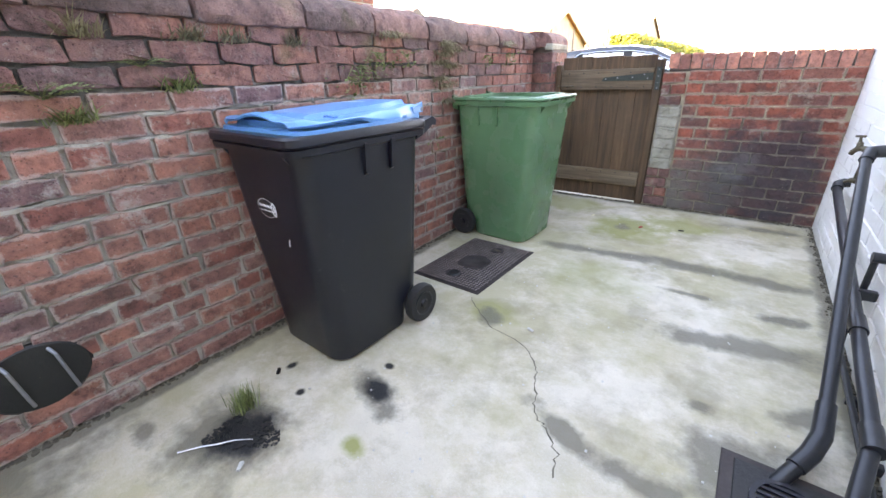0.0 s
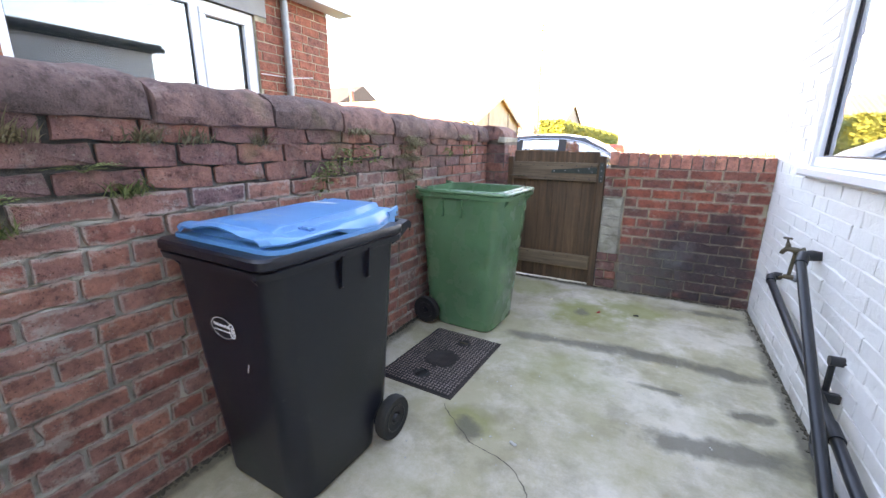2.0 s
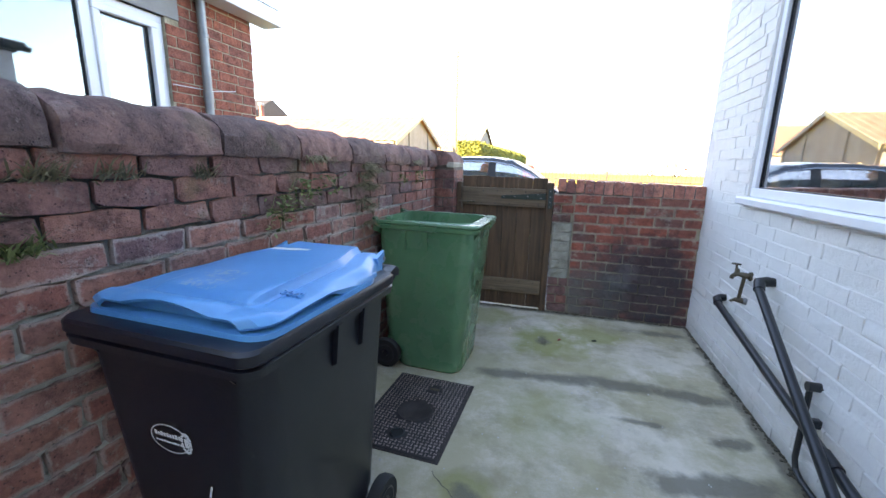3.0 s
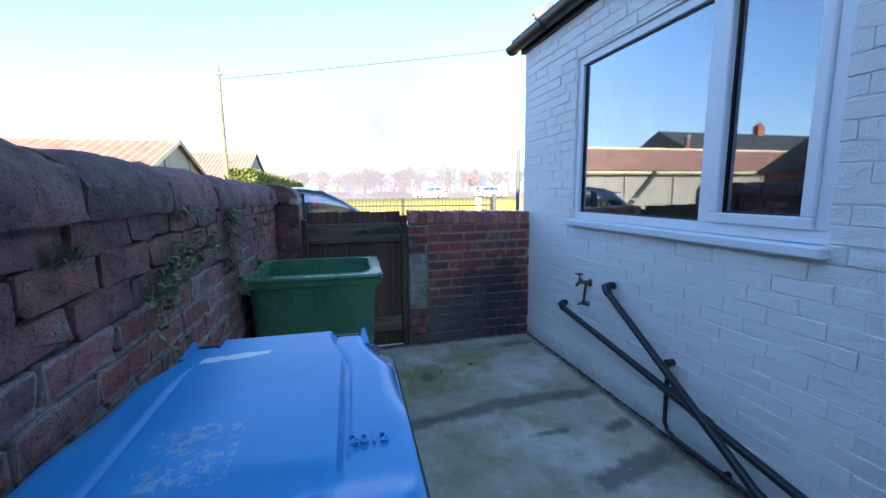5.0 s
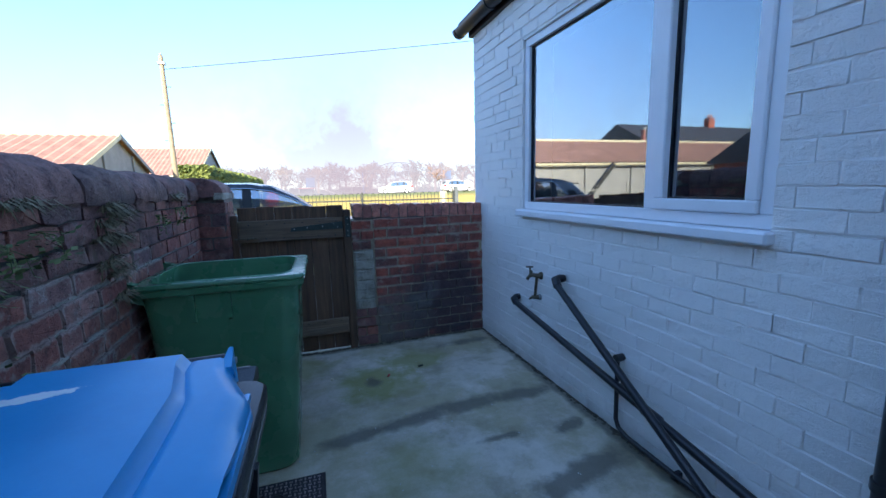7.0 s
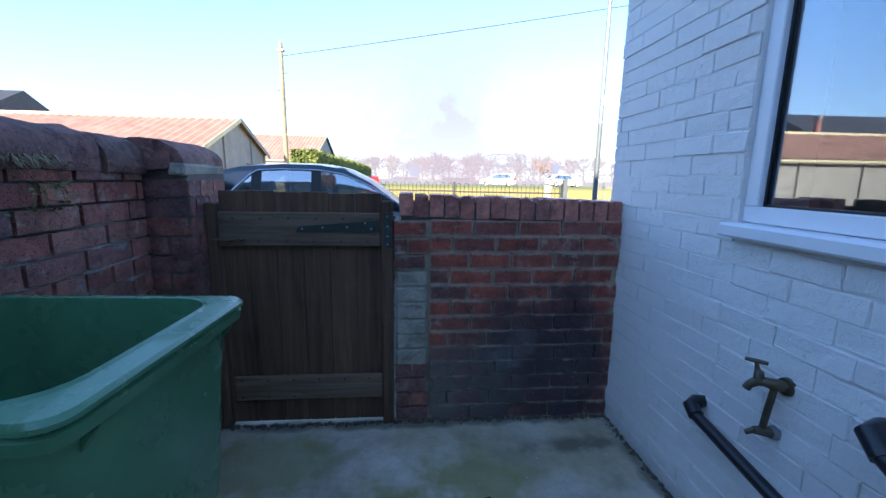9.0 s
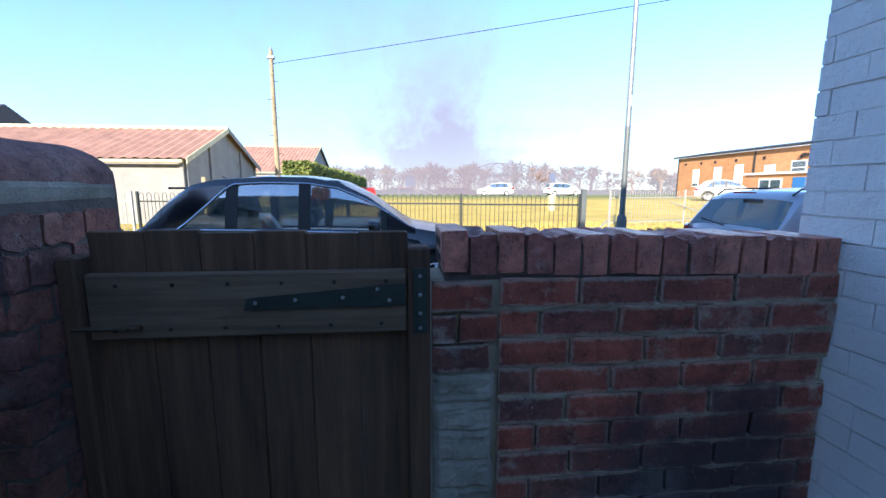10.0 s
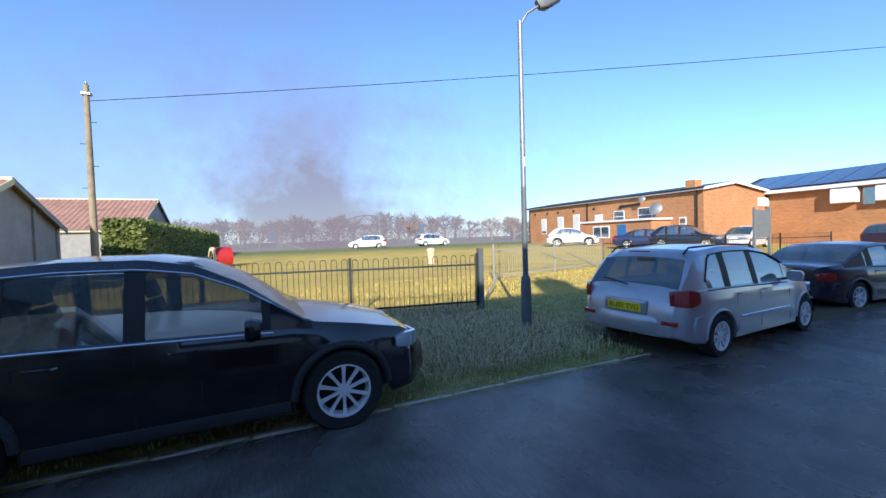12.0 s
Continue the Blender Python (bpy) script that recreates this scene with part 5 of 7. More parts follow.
    for bm in (roofm, ws, rw, *pil.values()):
        bmesh.ops.remove_doubles(bm, verts=bm.verts, dist=0.0005)
    part("roof", roofm, paint, car, smooth=True)
    for bm in pil.values():
        part("door_pillar", bm, M_ink, car, "black door pillar between the side windows", smooth=True)
    part("windscreen", ws, S.get("glass", M_carglass), car, smooth=True)
    if len(rw.faces):
        part("rear_window", rw, S.get("rglass", M_carglass), car, smooth=True)
    for a, b in sidew:
        for sgn in (-1, 1):
            bm, fill = bmesh.new(), bmesh.new()
            prev = None
            q = 14
            for k in range(q + 1):
                x = a + (b - a) * k / q
                p = sec(x, interp(x, roof))
                hh = p[2][1] - p[0][1]
                lim = 1.0
                if S.get("taper"):
                    lim = min(1.0, max(0.0, (x - S["taper"][0]) * S["taper"][1] / hh))
                def at(f):
                    z = p[0][1] + hh * f
                    y = p[0][0] + (p[1][0] - p[0][0]) * min(1, f / 0.58) + (p[2][0] - p[1][0]) * max(0, (f - 0.58) / 0.42)
                    return (x, sgn * y, z)
                zs = [at(lim * r / 3) for r in range(4)]
                fs = [at(lim + (1 - lim) * r / 2) for r in range(3)]
                row = [bm.verts.new((v[0], v[1] - sgn * 0.006, v[2])) for v in zs]
                frow = [fill.verts.new(v) for v in fs]
                if prev:
                    for src, bmx, m_ in ((row, bm, prev[0]), (frow, fill, prev[1])):
                        if bmx is fill and prev[2] >= 0.999 and lim >= 0.999:
                            continue
                        for r in range(len(src) - 1):
                            f = (m_[r], src[r], src[r + 1], m_[r + 1])
                            bmx.faces.new(f if sgn < 0 else f[::-1])
                prev = (row, frow, lim)
            part("side_window", bm, S.get("sglass", M_carglass), car, smooth=True)
            if len(fill.faces):
                part("pillar", fill, paint, car, smooth=True)
            else:
                fill.free()
    # belt and roof-line trims along the windows
    tm = S.get("trim", M_ink)
    for sgn in (-1, 1):
        a, b = sidew[0][0] - 0.03, sidew[-1][1] + 0.03
        pl, pu = [], []
        for k in range(25):
            x = a + (b - a) * k / 24
            p = sec(x, interp(x, roof))
            pl.append((x, sgn * (p[0][0] + 0.004), p[0][1] + 0.004))
            hh = p[2][1] - p[0][1]
            lim = min(1.0, max(0.02, (x - S["taper"][0]) * S["taper"][1] / hh)) if S.get("taper") else 1.0
            pu.append((x, sgn * (p[0][0] + (p[2][0] - p[0][0]) * lim + 0.008), p[0][1] + hh * lim + 0.004))
        part("window_trim", tube(pl, 0.011, 6), tm, car, smooth=True)
        part("window_trim", tube(pu, 0.010, 6), tm, car, smooth=True)
    # door seams, handles
    for sgn in (-1, 1):
        for dx in S["doors"]:
            pl = W * interp(dx, S["plan"])
            zb, zt = interp(dx, S["under"]) + 0.10, interp(dx, belt)
            bm = bmesh.new()
            loft([[(dx - 0.004, sgn * (pl + 0.001), zb), (dx + 0.004, sgn * (pl + 0.001), zb), (dx + 0.004, sgn * (pl - 0.03), zb), (dx - 0.004, sgn * (pl - 0.03), zb)],
                  [(dx - 0.004, sgn * (pl - 0.008), zt - .1), (dx + 0.004, sgn * (pl - 0.008), zt - .1), (dx + 0.004, sgn * (pl - 0.04), zt - .1), (dx - 0.004, sgn * (pl - 0.04), zt - .1)]], bm=bm)
            part("door_seam", bm, M_ink, car)
        for hx in S["handles"]:
            pl = W * interp(hx, S["plan"])
            part("door_handle", tube([(hx - 0.09, sgn * (pl - 0.005), S["hz"]), (hx - 0.07, sgn * (pl + 0.022), S["hz"]), (hx + 0.07, sgn * (pl + 0.022), S["hz"]), (hx + 0.09, sgn * (pl - 0.005), S["hz"])], 0.012, 8), paint, car, smooth=True)
        # mirror
        mx, mz = S["mirror"]
        pl = W * interp(mx, S["plan"])
        mi = part("door_mirror", shift(loft([rrect(-0.10, 0.10, -0.07, 0.07, 0, 0.05), rrect(-0.105, 0.105, -0.085, 0.08, 0.05, 0.06), rrect(-0.08, 0.08, -0.06, 0.055, 0.11, 0.05), rrect(-0.03, 0.03, -0.03, 0.03, 0.125, 0.02)]), pose(mx, sgn * (pl + 0.10), mz, 0, 90, 0) @ pose(0, 0, 0, 0, 0, 90)), paint, car, smooth=True)
        part("mirror_arm", tube([(mx, sgn * (pl - 0.06), mz - 0.06), (mx + 0.04, sgn * (pl + 0.06), mz - 0.03)], 0.02, 8), M_ink, mi, smooth=True)
        # wheel arches
        for w in wh:
            pts = []
            for k in range(15):
                a = math.pi * (k / 14) * 1.0
                x = w + (R + 0.06) * math.cos(a)
                pts.append((x, sgn * (W * interp(x, S["plan"]) - 0.002), R + (R + 0.06) * math.sin(a)))
            part("wheel_arch", tube(pts, S.get("arch", 0.02), 8), S.get("clad", paint), car, smooth=True)
    if S.get("clad"):
        for sgn in (-1, 1):
            a, b = wh[0] + R + 0.09, wh[1] - R - 0.09
            part("sill_cladding", box(a, b, *sorted((sgn * (W - 0.05), sgn * (W + 0.008))), S["floor"] - 0.0, S["floor"] + 0.10, 0.02, 2), S["clad"], car, smooth=True)
    for w in wh:
        for sgn in (-1, 1):
            car_wheel(car, w, sgn * (W - 0.115), R, S["alloy"], S["spokes"])
    # dark floor pan and seats
    part("floor_pan", box(wh[0] - 0.2, wh[1] + 0.2, -W + 0.3, W - 0.3, S["floor"] - 0.05, S["floor"] + 0.02), M_dark, car)
    for x in S.get("seats", ()):
        for y in (-0.36, 0.36):
            s = part("seat", shift(loft([rrect(-0.07, 0.07, -0.24, 0.24, 0, 0.06), rrect(-0.08, 0.06, -0.24, 0.24, 0.30, 0.06), rrect(-0.07, 0.03, -0.19, 0.19, 0.56, 0.05)]), pose(x, y, S["belt"][1][1] - 0.38, 0, -12, 0)), M_clad, car, smooth=True)
            part("headrest", shift(loft([rrect(-0.05, 0.05, -0.12, 0.12, 0, 0.04), rrect(-0.05, 0.04, -0.13, 0.13, 0.10, 0.04), rrect(-0.03, 0.02, -0.10, 0.10, 0.17, 0.02)]), pose(x - 0.13, y, S["belt"][1][1] + 0.19, 0, -8, 0)), M_clad, s, smooth=True)
    # lamps
    for sgn in (-1, 1):
        for nm, prof, mt in (("tail_lamp", S.get("tail"), M_red_l), ("headlamp", S.get("head"), M_headlamp)):
            if not prof:
                continue
            x0, x1, z0, z1, wrap = prof
            rings = []
            for k in range(7):
                x = x0 + (x1 - x0) * k / 6
                pl = W * interp(x, S["plan"])
                u = k / 6 if nm == "headlamp" else 1 - k / 6
                hz = (z1 - z0) * (0.35 + 0.65 * math.sin(math.pi * (0.15 + 0.6 * u))) / 2
                zc = (z0 + z1) / 2
                rings.append([(x, sgn * (pl - 0.05), zc - hz), (x, sgn * (pl + 0.010), zc - hz), (x, sgn * (pl + 0.012), zc), (x, sgn * (pl + 0.000), zc + hz), (x, sgn * (pl - 0.06), zc + hz)])
            part(nm, loft(rings), mt, car, smooth=True)
            xe = x0 if nm == "tail_lamp" else x1
            d = -0.006 if nm == "tail_lamp" else 0.006
            ple = W * interp(xe, S["plan"])
            part(nm, box(*sorted((xe - d * 6, xe + d)), *sorted((sgn * (ple - wrap), sgn * (ple - 0.0))), (z0 * .8 + z1 * .2), (z0 * .1 + z1 * .9), 0.012, 2), mt, car, smooth=True)
    if S.get("plate"):
        px, pz, txt = S["plate"]
        p = part("number_plate", box(px - 0.006, px + 0.006, -0.26, 0.26, pz - 0.056, pz + 0.056, 0.003), M_plate, car, "yellow rear number plate")
        if txt:
            text_mesh("plate_lettering", txt, 0.105, M_ink, pose(px - 0.0075, 0, pz) @ pose(0, 0, 0, 90, 0, -90), p, 0.0008)
        else:
            for k in range(7):
                part("plate_lettering", box(px - 0.008, px - 0.006, -0.2 + k * 0.06 + (0.02 if k > 3 else 0), -0.165 + k * 0.06 + (0.02 if k > 3 else 0), pz - 0.035, pz + 0.035), M_ink, p)
    return car


M_headlamp = simple("clear_headlamp", (0.55, 0.6, 0.68), 0.08, 0.5, var=0.3, bump=0, coat=1.0)

SUV = dict(L=4.40, W=1.84, wheels=(0.875, 3.50), R=0.365, alloy=0.238, spokes=10, floor=0.27, glass=M_frost, sglass=M_carglass,
           plan=[(0, 0.82), (0.12, 0.93), (0.5, 0.985), (1.2, 1.0), (3.2, 1.0), (3.8, 0.965), (4.2, 0.86), (4.40, 0.62)],
           under=[(0, 0.42), (0.25, 0.30), (0.6, 0.25), (3.9, 0.24), (4.2, 0.26), (4.40, 0.36)],
           belt=[(0, 0.88), (0.45, 1.03), (1.4, 1.015), (3.0, 0.965), (3.7, 0.86), (4.4, 0.64)],
           deck=[(0, 0.90), (0.06, 1.02), (0.3, 1.10), (0.9, 1.09), (2.9, 1.05), (3.1, 1.05), (3.7, 0.95), (4.1, 0.86), (4.28, 0.76), (4.40, 0.60)],
           roof=[(0.12, 1.0), (0.40, 1.31), (0.68, 1.53), (0.9, 1.59), (1.5, 1.635), (2.0, 1.63), (2.35, 1.57), (2.7, 1.40), (3.22, 1.03)],
           green=(0.15, 3.25), side_windows=((0.62, 1.16), (1.20, 1.93), (2.02, 2.90)), rear_glass=(0.2, 0.7), trim=M_chrome, taper=(0.60, 0.95),
           doors=(1.30, 1.97, 2.93), handles=(1.45, 2.28), hz=0.90, mirror=(2.72, 1.05), clad=M_clad, arch=0.035, seats=(1.15, 2.0), tail=(0.01, 0.20, 0.80, 0.97, 0.30), head=(4.02, 4.28, 0.66, 0.80, 0.3))
ESTATE = dict(L=4.20, W=1.70, wheels=(0.84, 3.40), R=0.295, alloy=0.195, spokes=9, floor=0.22, rglass=M_frost, glass=M_frost,
              plan=[(0, 0.78), (0.10, 0.90), (0.25, 0.955), (0.5, 0.98), (1.2, 1.0), (3.0, 1.0), (3.6, 0.95), (4.0, 0.82), (4.20, 0.62)],
              under=[(0, 0.36), (0.25, 0.27), (0.6, 0.22), (3.8, 0.2), (4.20, 0.3)],
              belt=[(0, 0.86), (0.4, 0.93), (1.2, 0.92), (2.8, 0.87), (3.5, 0.80), (4.2, 0.55)],
              deck=[(0, 0.66), (0.04, 0.82), (0.08, 0.94), (0.14, 0.99), (0.35, 1.0), (2.8, 0.95), (3.2, 0.93), (3.8, 0.82), (4.05, 0.70), (4.20, 0.50)],
              roof=[(0.12, 0.97), (0.42, 1.37), (0.60, 1.445), (1.3, 1.49), (1.9, 1.48), (2.4, 1.40), (2.7, 1.27), (3.3, 0.93)],
              green=(0.12, 3.32), side_windows=((0.60, 1.04), (1.14, 1.84), (1.92, 2.78)), rear_glass=(0.13, 0.43), taper=(0.50, 1.6),
              doors=(1.25, 1.90, 2.82), handles=(1.36, 2.10), hz=0.83, mirror=(2.68, 0.98), tail=(0.02, 0.36, 0.74, 0.96, 0.05), head=(3.8, 4.1, 0.6, 0.76, 0.3), plate=(-0.036, 0.69, "BU09 YVG"))
SALOON = dict(L=4.67, W=1.79, wheels=(0.98, 3.69), R=0.315, alloy=0.21, spokes=7, floor=0.2,
              plan=[(0, 0.80), (0.15, 0.92), (0.5, 0.975), (1.2, 1.0), (3.4, 1.0), (4.1, 0.94), (4.5, 0.8), (4.67, 0.6)],
              under=[(0, 0.34), (0.25, 0.25), (0.6, 0.2), (4.2, 0.2), (4.67, 0.3)],
              belt=[(0, 0.74), (0.4, 0.88), (1.2, 0.92), (3.2, 0.87), (4.2, 0.7), (4.67, 0.5)],
              deck=[(0, 0.90), (0.08, 0.97), (0.6, 1.01), (1.3, 1.0), (3.1, 0.95), (3.9, 0.85), (4.4, 0.74), (4.67, 0.55)],
              roof=[(0.62, 1.0), (1.05, 1.21), (1.5, 1.37), (2.0, 1.41), (2.5, 1.38), (2.9, 1.22), (3.5, 0.93)],
              green=(0.62, 3.5), side_windows=((1.2, 1.36), (1.46, 2.15), (2.25, 3.0)), rear_glass=(0.66, 1.4), rglass=M_frost,
              doors=(1.5, 2.2, 3.1), handles=(1.65, 2.4), hz=0.83, mirror=(2.9, 0.96), tail=(0.01, 0.30, 0.68, 0.84, 0.22), head=(4.3, 4.55, 0.55, 0.7, 0.3), plate=(-0.03, 0.86, ""))


def bumper(car, W, x0, z0, z1, mat, wrap=0.30, flip=False):
    rings = []
    for k in range(-9, 10):
        y = W / 2 * math.sin(k / 9 * math.pi / 2) * 1.0
        x = x0 + wrap * (abs(y) / (W / 2)) ** 4
        s = 1
        if flip:
            x = x0 - wrap * (abs(y) / (W / 2)) ** 4
            s = -1
        rings.append([(x + s * 0.12, y, z0 - 0.01), (x + s * 0.02, y, z0), (x, y, z0 + 0.05), (x - s * 0.008, y, (z0 + z1) / 2), (x, y, z1 - 0.04), (x + s * 0.02, y, z1), (x + s * 0.14, y, z1 + 0.01)])
    part("bumper", loft(rings, closed=False, cap=False), mat, car, smooth=True)

# ---- the parked cars ----
suv = build_car("black compact SUV with chrome window trim parked along the lane", (-4.11, 9.13, -0.12), 1.0, SUV, M_car_black)
roof_rail = lambda car, x0, x1, y, z, mt, h=0.04: [part("roof_rail", tube([(x0, s * y, z - 0.05), (x0 + 0.12, s * y, z + h * 0.6), ((x0 + x1) / 2, s * y, z + h), (x1 - 0.12, s * y, z + h * 0.4), (x1, s * y, z - 0.06)], 0.013, 8), mt, car, smooth=True) for s in (-1, 1)]
roof_rail(suv, 0.85, 2.45, 0.60, 1.56, M_steel, 0.035)
part("aerial", tube([(0.85, 0, 1.58), (0.76, 0, 1.64)], [0.02, 0.005], 8), M_ink, suv)
part("rear_spoiler", box(0.36, 0.72, -0.55, 0.55, 1.475, 1.50, 0.01), M_car_black, suv)
est = build_car("silver small estate car with roof rails parked on the verge edge", (3.42, 8.74, -0.12), 5.0, ESTATE, M_car_silver)
roof_rail(est, 0.45, 2.35, 0.56, 1.455, M_ink, 0.05)
part("rear_wiper", tube([(0.03, -0.02, 0.99), (0.07, 0.42, 1.06)], 0.011, 6), M_ink, est)
for s in (-1, 1):
    part("side_strip", tube([(1.30, s * 0.862, 0.52), (2.75, s * 0.862, 0.50)], 0.012, 6), M_chrome, est)
    part("rear_reflector", box(-0.004, 0.05, *sorted((s * 0.52, s * 0.73)), 0.50, 0.56, 0.012, 2), M_red_l, est)
bumper(est, 1.66, -0.03, 0.33, 0.60, M_car_silver)
bumper(est, 1.66, 4.21, 0.25, 0.52, M_car_silver, 0.45, True)
part("plate_recess", box(-0.028, 0.05, -0.33, 0.33, 0.60, 0.79, 0.02, 2), M_car_silver, est, smooth=True)
part("bumper", box(-0.03, 0.10, -0.62, 0.62, 0.38, 0.58, 0.03, 3), M_clad, suv, smooth=True)
part("brake_light", box(0.30, 0.36, -0.15, 0.15, 1.43, 1.45, 0.004), M_red_l, est)
sal = build_car("dark navy saloon car with a yellow plate parked on the grass", (9.05, 9.62, -0.19), -6.0, SALOON, M_car_navy)
bumper(sal, 1.74, -0.05, 0.30, 0.62, M_car_navy)
part("boot_trim", tube([(-0.01, -0.55, 0.955), (-0.015, 0, 0.965), (-0.01, 0.55, 0.955)], 0.012, 6), M_chrome, sal)


def far_car(x, y, rz, shape, paint, label):
    s = dict(shape)
    s["plate"] = None
    return build_car(label, (x, y, ground_z(x, y) + 0.0), rz, s, paint)


far_car(22.0, 33.8, -35, SUV, M_car_white, "white SUV parked before the orange brick building")
far_car(15.5, 50.0, 0, ESTATE, M_car_white, "white estate car parked far across the field")
far_car(11.5, 49.5, 170, ESTATE, M_car_white, "pale car parked far across the field")
far_car(22.8, 26.8, -60, SALOON, M_car_dkblue, "blue saloon parked beside the brick building")
far_car(24.0, 24.6, -70, SUV, M_car_navy, "dark car parked beside the brick annexe")
far_car(30.5, 21.4, 190, ESTATE, M_car_white, "white car parked before the gable of the brick hall")
far_car(28.0, 14.6, -20, ESTATE, M_car_maroon, "dark red hatchback parked by the brick hall")


# ---- railings ----
def bow_fence(p0, p1, n, mat, h=1.12, label="", posts=(True, True), thick=0.05):
    p0, p1 = Vector(p0), Vector(p1)
    d = p1 - p0
    L = d.length
    f = empty("railing", label, "railing", "railing panels", (p0.x, p0.y, ground_z(p0.x, p0.y)), math.degrees(math.atan2(d.y, d.x)))
    hoops = n
    w = L / hoops
    r = w * 0.27
    for z in (0.16, h - 0.20):
        part("rail", box(0, L, -0.005, 0.005, z - 0.018, z + 0.018), mat, f)
    pts = [(-r, 0, 0.05), (-r, 0, h - r)] + [(-r * math.cos(math.pi * k / 6), 0, h - r + r * math.sin(math.pi * k / 6)) for k in range(1, 6)] + [(r, 0, h - r), (r, 0, 0.05)]
    me = to_mesh("hoop", tube(pts, 0.0065, 6), mat, True)
    for k in range(hoops):
        o = part("hoop", me, mat, f)
        o.matrix_basis = pose((k + 0.5) * w, 0, 0)
    for k, (x, on) in enumerate(((0, posts[0]), (L, posts[1]))):
        if on:
            part("post", box(x - thick / 2, x + thick / 2, -thick / 2, thick / 2, -0.2, h + 0.03, 0.004), mat, f)
    return f


FL = "bow-topped dark metal railing panel along the playing field"
A, B = Vector((2.73, 11.80, 0)), Vector((-7.2, 13.6, 0))
for k in range(4):
    a, b = A.lerp(B, k / 4), A.lerp(B, (k + 1) / 4)
    bow_fence(b, a, 13, M_fence, label=FL, posts=(True, k == 0), thick=0.05)
tagged(part("gate_pillar", box(2.73 + 0.03, 2.73 + 0.13, 11.75, 11.87, -0.2, 1.36, 0.006), M_lamp_lo), "thick grey metal end post of the railings", "post")
FS = "weathered bare metal railing panel catching the sun"
bow_fence((-10.2, 14.0), (-7.4, 13.7), 14, M_fence_s, label=FS)
for a, b, n in (((5.3, 15.4), (8.3, 16.15), 15), ((8.3, 16.15), (11.4, 16.9), 15)):
    bow_fence(a, b, n, M_fence_s, label=FS)
pp = (11.4, 16.9)
for q in ((14.4, 16.3), (17.4, 15.7), (20.4, 15.1), (23.4, 14.5)):
    bow_fence(pp, q, 15, M_fence, label=FL)
    pp = q
for a, b in (((3.2, 12.3, 0.25), (4.3, 13.6, 0.55)), ((7.6, 15.9, 0.95), (8.9, 16.2, 0.6)), ((8.9, 16.2, 0.9), (11.0, 16.7, 0.25))):
    o = empty("brace", "diagonal galvanised brace bar on the railings", "brace", "brace bars", a)
    part("bar", tube([(0, -0.03, 0), (b[0] - a[0], b[1] - a[1] - 0.03, b[2] - a[2])], 0.02, 8), M_fence_s, o)

# ---- lamp column, telegraph pole, wires ----
def street_lamp():
    s = empty("street_lamp", "tall grey street lamp column standing in the grass verge", "street lamp", at=(2.82, 10.26, ground_z(2.8, 10.26)))
    part("base", tube([(0, 0, -0.2), (0, 0, 0.78), (0, 0, 0.86), (0, 0, 0.90)], [0.085, 0.085, 0.078, 0.055], 20), M_lamp_lo, s, smooth=True)
    part("access_door", box(-0.045, 0.045, -0.090, -0.080, 0.25, 0.70, 0.004), M_lamp_lo, s)
    # shaft in two tones, darker up to 2.4 m
    part("shaft", tube([(0, 0, 0.9), (0, 0, 2.4)], [0.047, 0.044], 16), M_lamp_lo, s, "lower shaft, darker than the upper one", smooth=True)
    part("shaft", tube([(0, 0, 2.4), (0, 0, 5.15)], [0.0435, 0.037], 16), M_steel, s, smooth=True)
    part("bracket", tube([(0, 0, 5.08), (0.12, -0.05, 5.28), (0.35, -0.10, 5.44)], 0.022, 10), M_steel, s, smooth=True)
    h = part("lantern", shift(loft([rrect(-0.08, 0.08, -0.05, 0.05, 0, 0.03), rrect(-0.13, 0.13, -0.09, 0.09, 0.10, 0.05), rrect(-0.13, 0.13, -0.07, 0.09, 0.40, 0.05), rrect(-0.07, 0.07, -0.04, 0.05, 0.52, 0.03)]), pose(0.30, -0.10, 5.42, 0, 58, -12)), M_lamp_lo, s, smooth=True)
    part("number", box(-0.012, 0.012, -0.048, -0.044, 2.74, 2.9), M_whiteink, s)


street_lamp()


def pole(x, y, h, label):
    s = empty("telegraph_pole", label, "telegraph pole", at=(x, y, ground_z(x, y)))
    part("mast", tube([(0, 0, -0.3), (0, 0, 1.5), (0, 0, h)], [0.12, 0.11, 0.08], 14), M_pole, s, smooth=True)
    part("bracket", box(-0.14, 0.14, -0.11, 0.11, h - 0.35, h - 0.25, 0.01), M_steel, s)
    part("insulator", lathe([(0.03, h), (0.05, h + 0.04), (0.03, h + 0.12), (0.001, h + 0.13)], 10), M_steel, s)
    for k in range(5):
        z = 2.6 + k * 0.75
        part("step_iron", tube([(-0.24 if k % 2 else 0.24, 0, z), (0, 0, z)], 0.012, 6), M_iron, s)


pole(-6.56, 22.1, 6.85, "weathered wooden telegraph pole with step irons beyond the sheds")


def wire(a, b, sag, r=0.012):
    a, b = Vector(a), Vector(b)
    pts = [a.lerp(b, t / 24) - Vector((0, 0, sag * 4 * (t / 24) * (1 - t / 24))) for t in range(25)]
    o = empty("overhead_wire", "thin overhead telephone wire strung from the wooden pole", "cable", "", a)
    part("strand", tube([p - a for p in pts], r, 5), M_ink, o)


wire((-6.56, 22.1, 6.60), (20.7, 11.8, 8.35), 0.12)


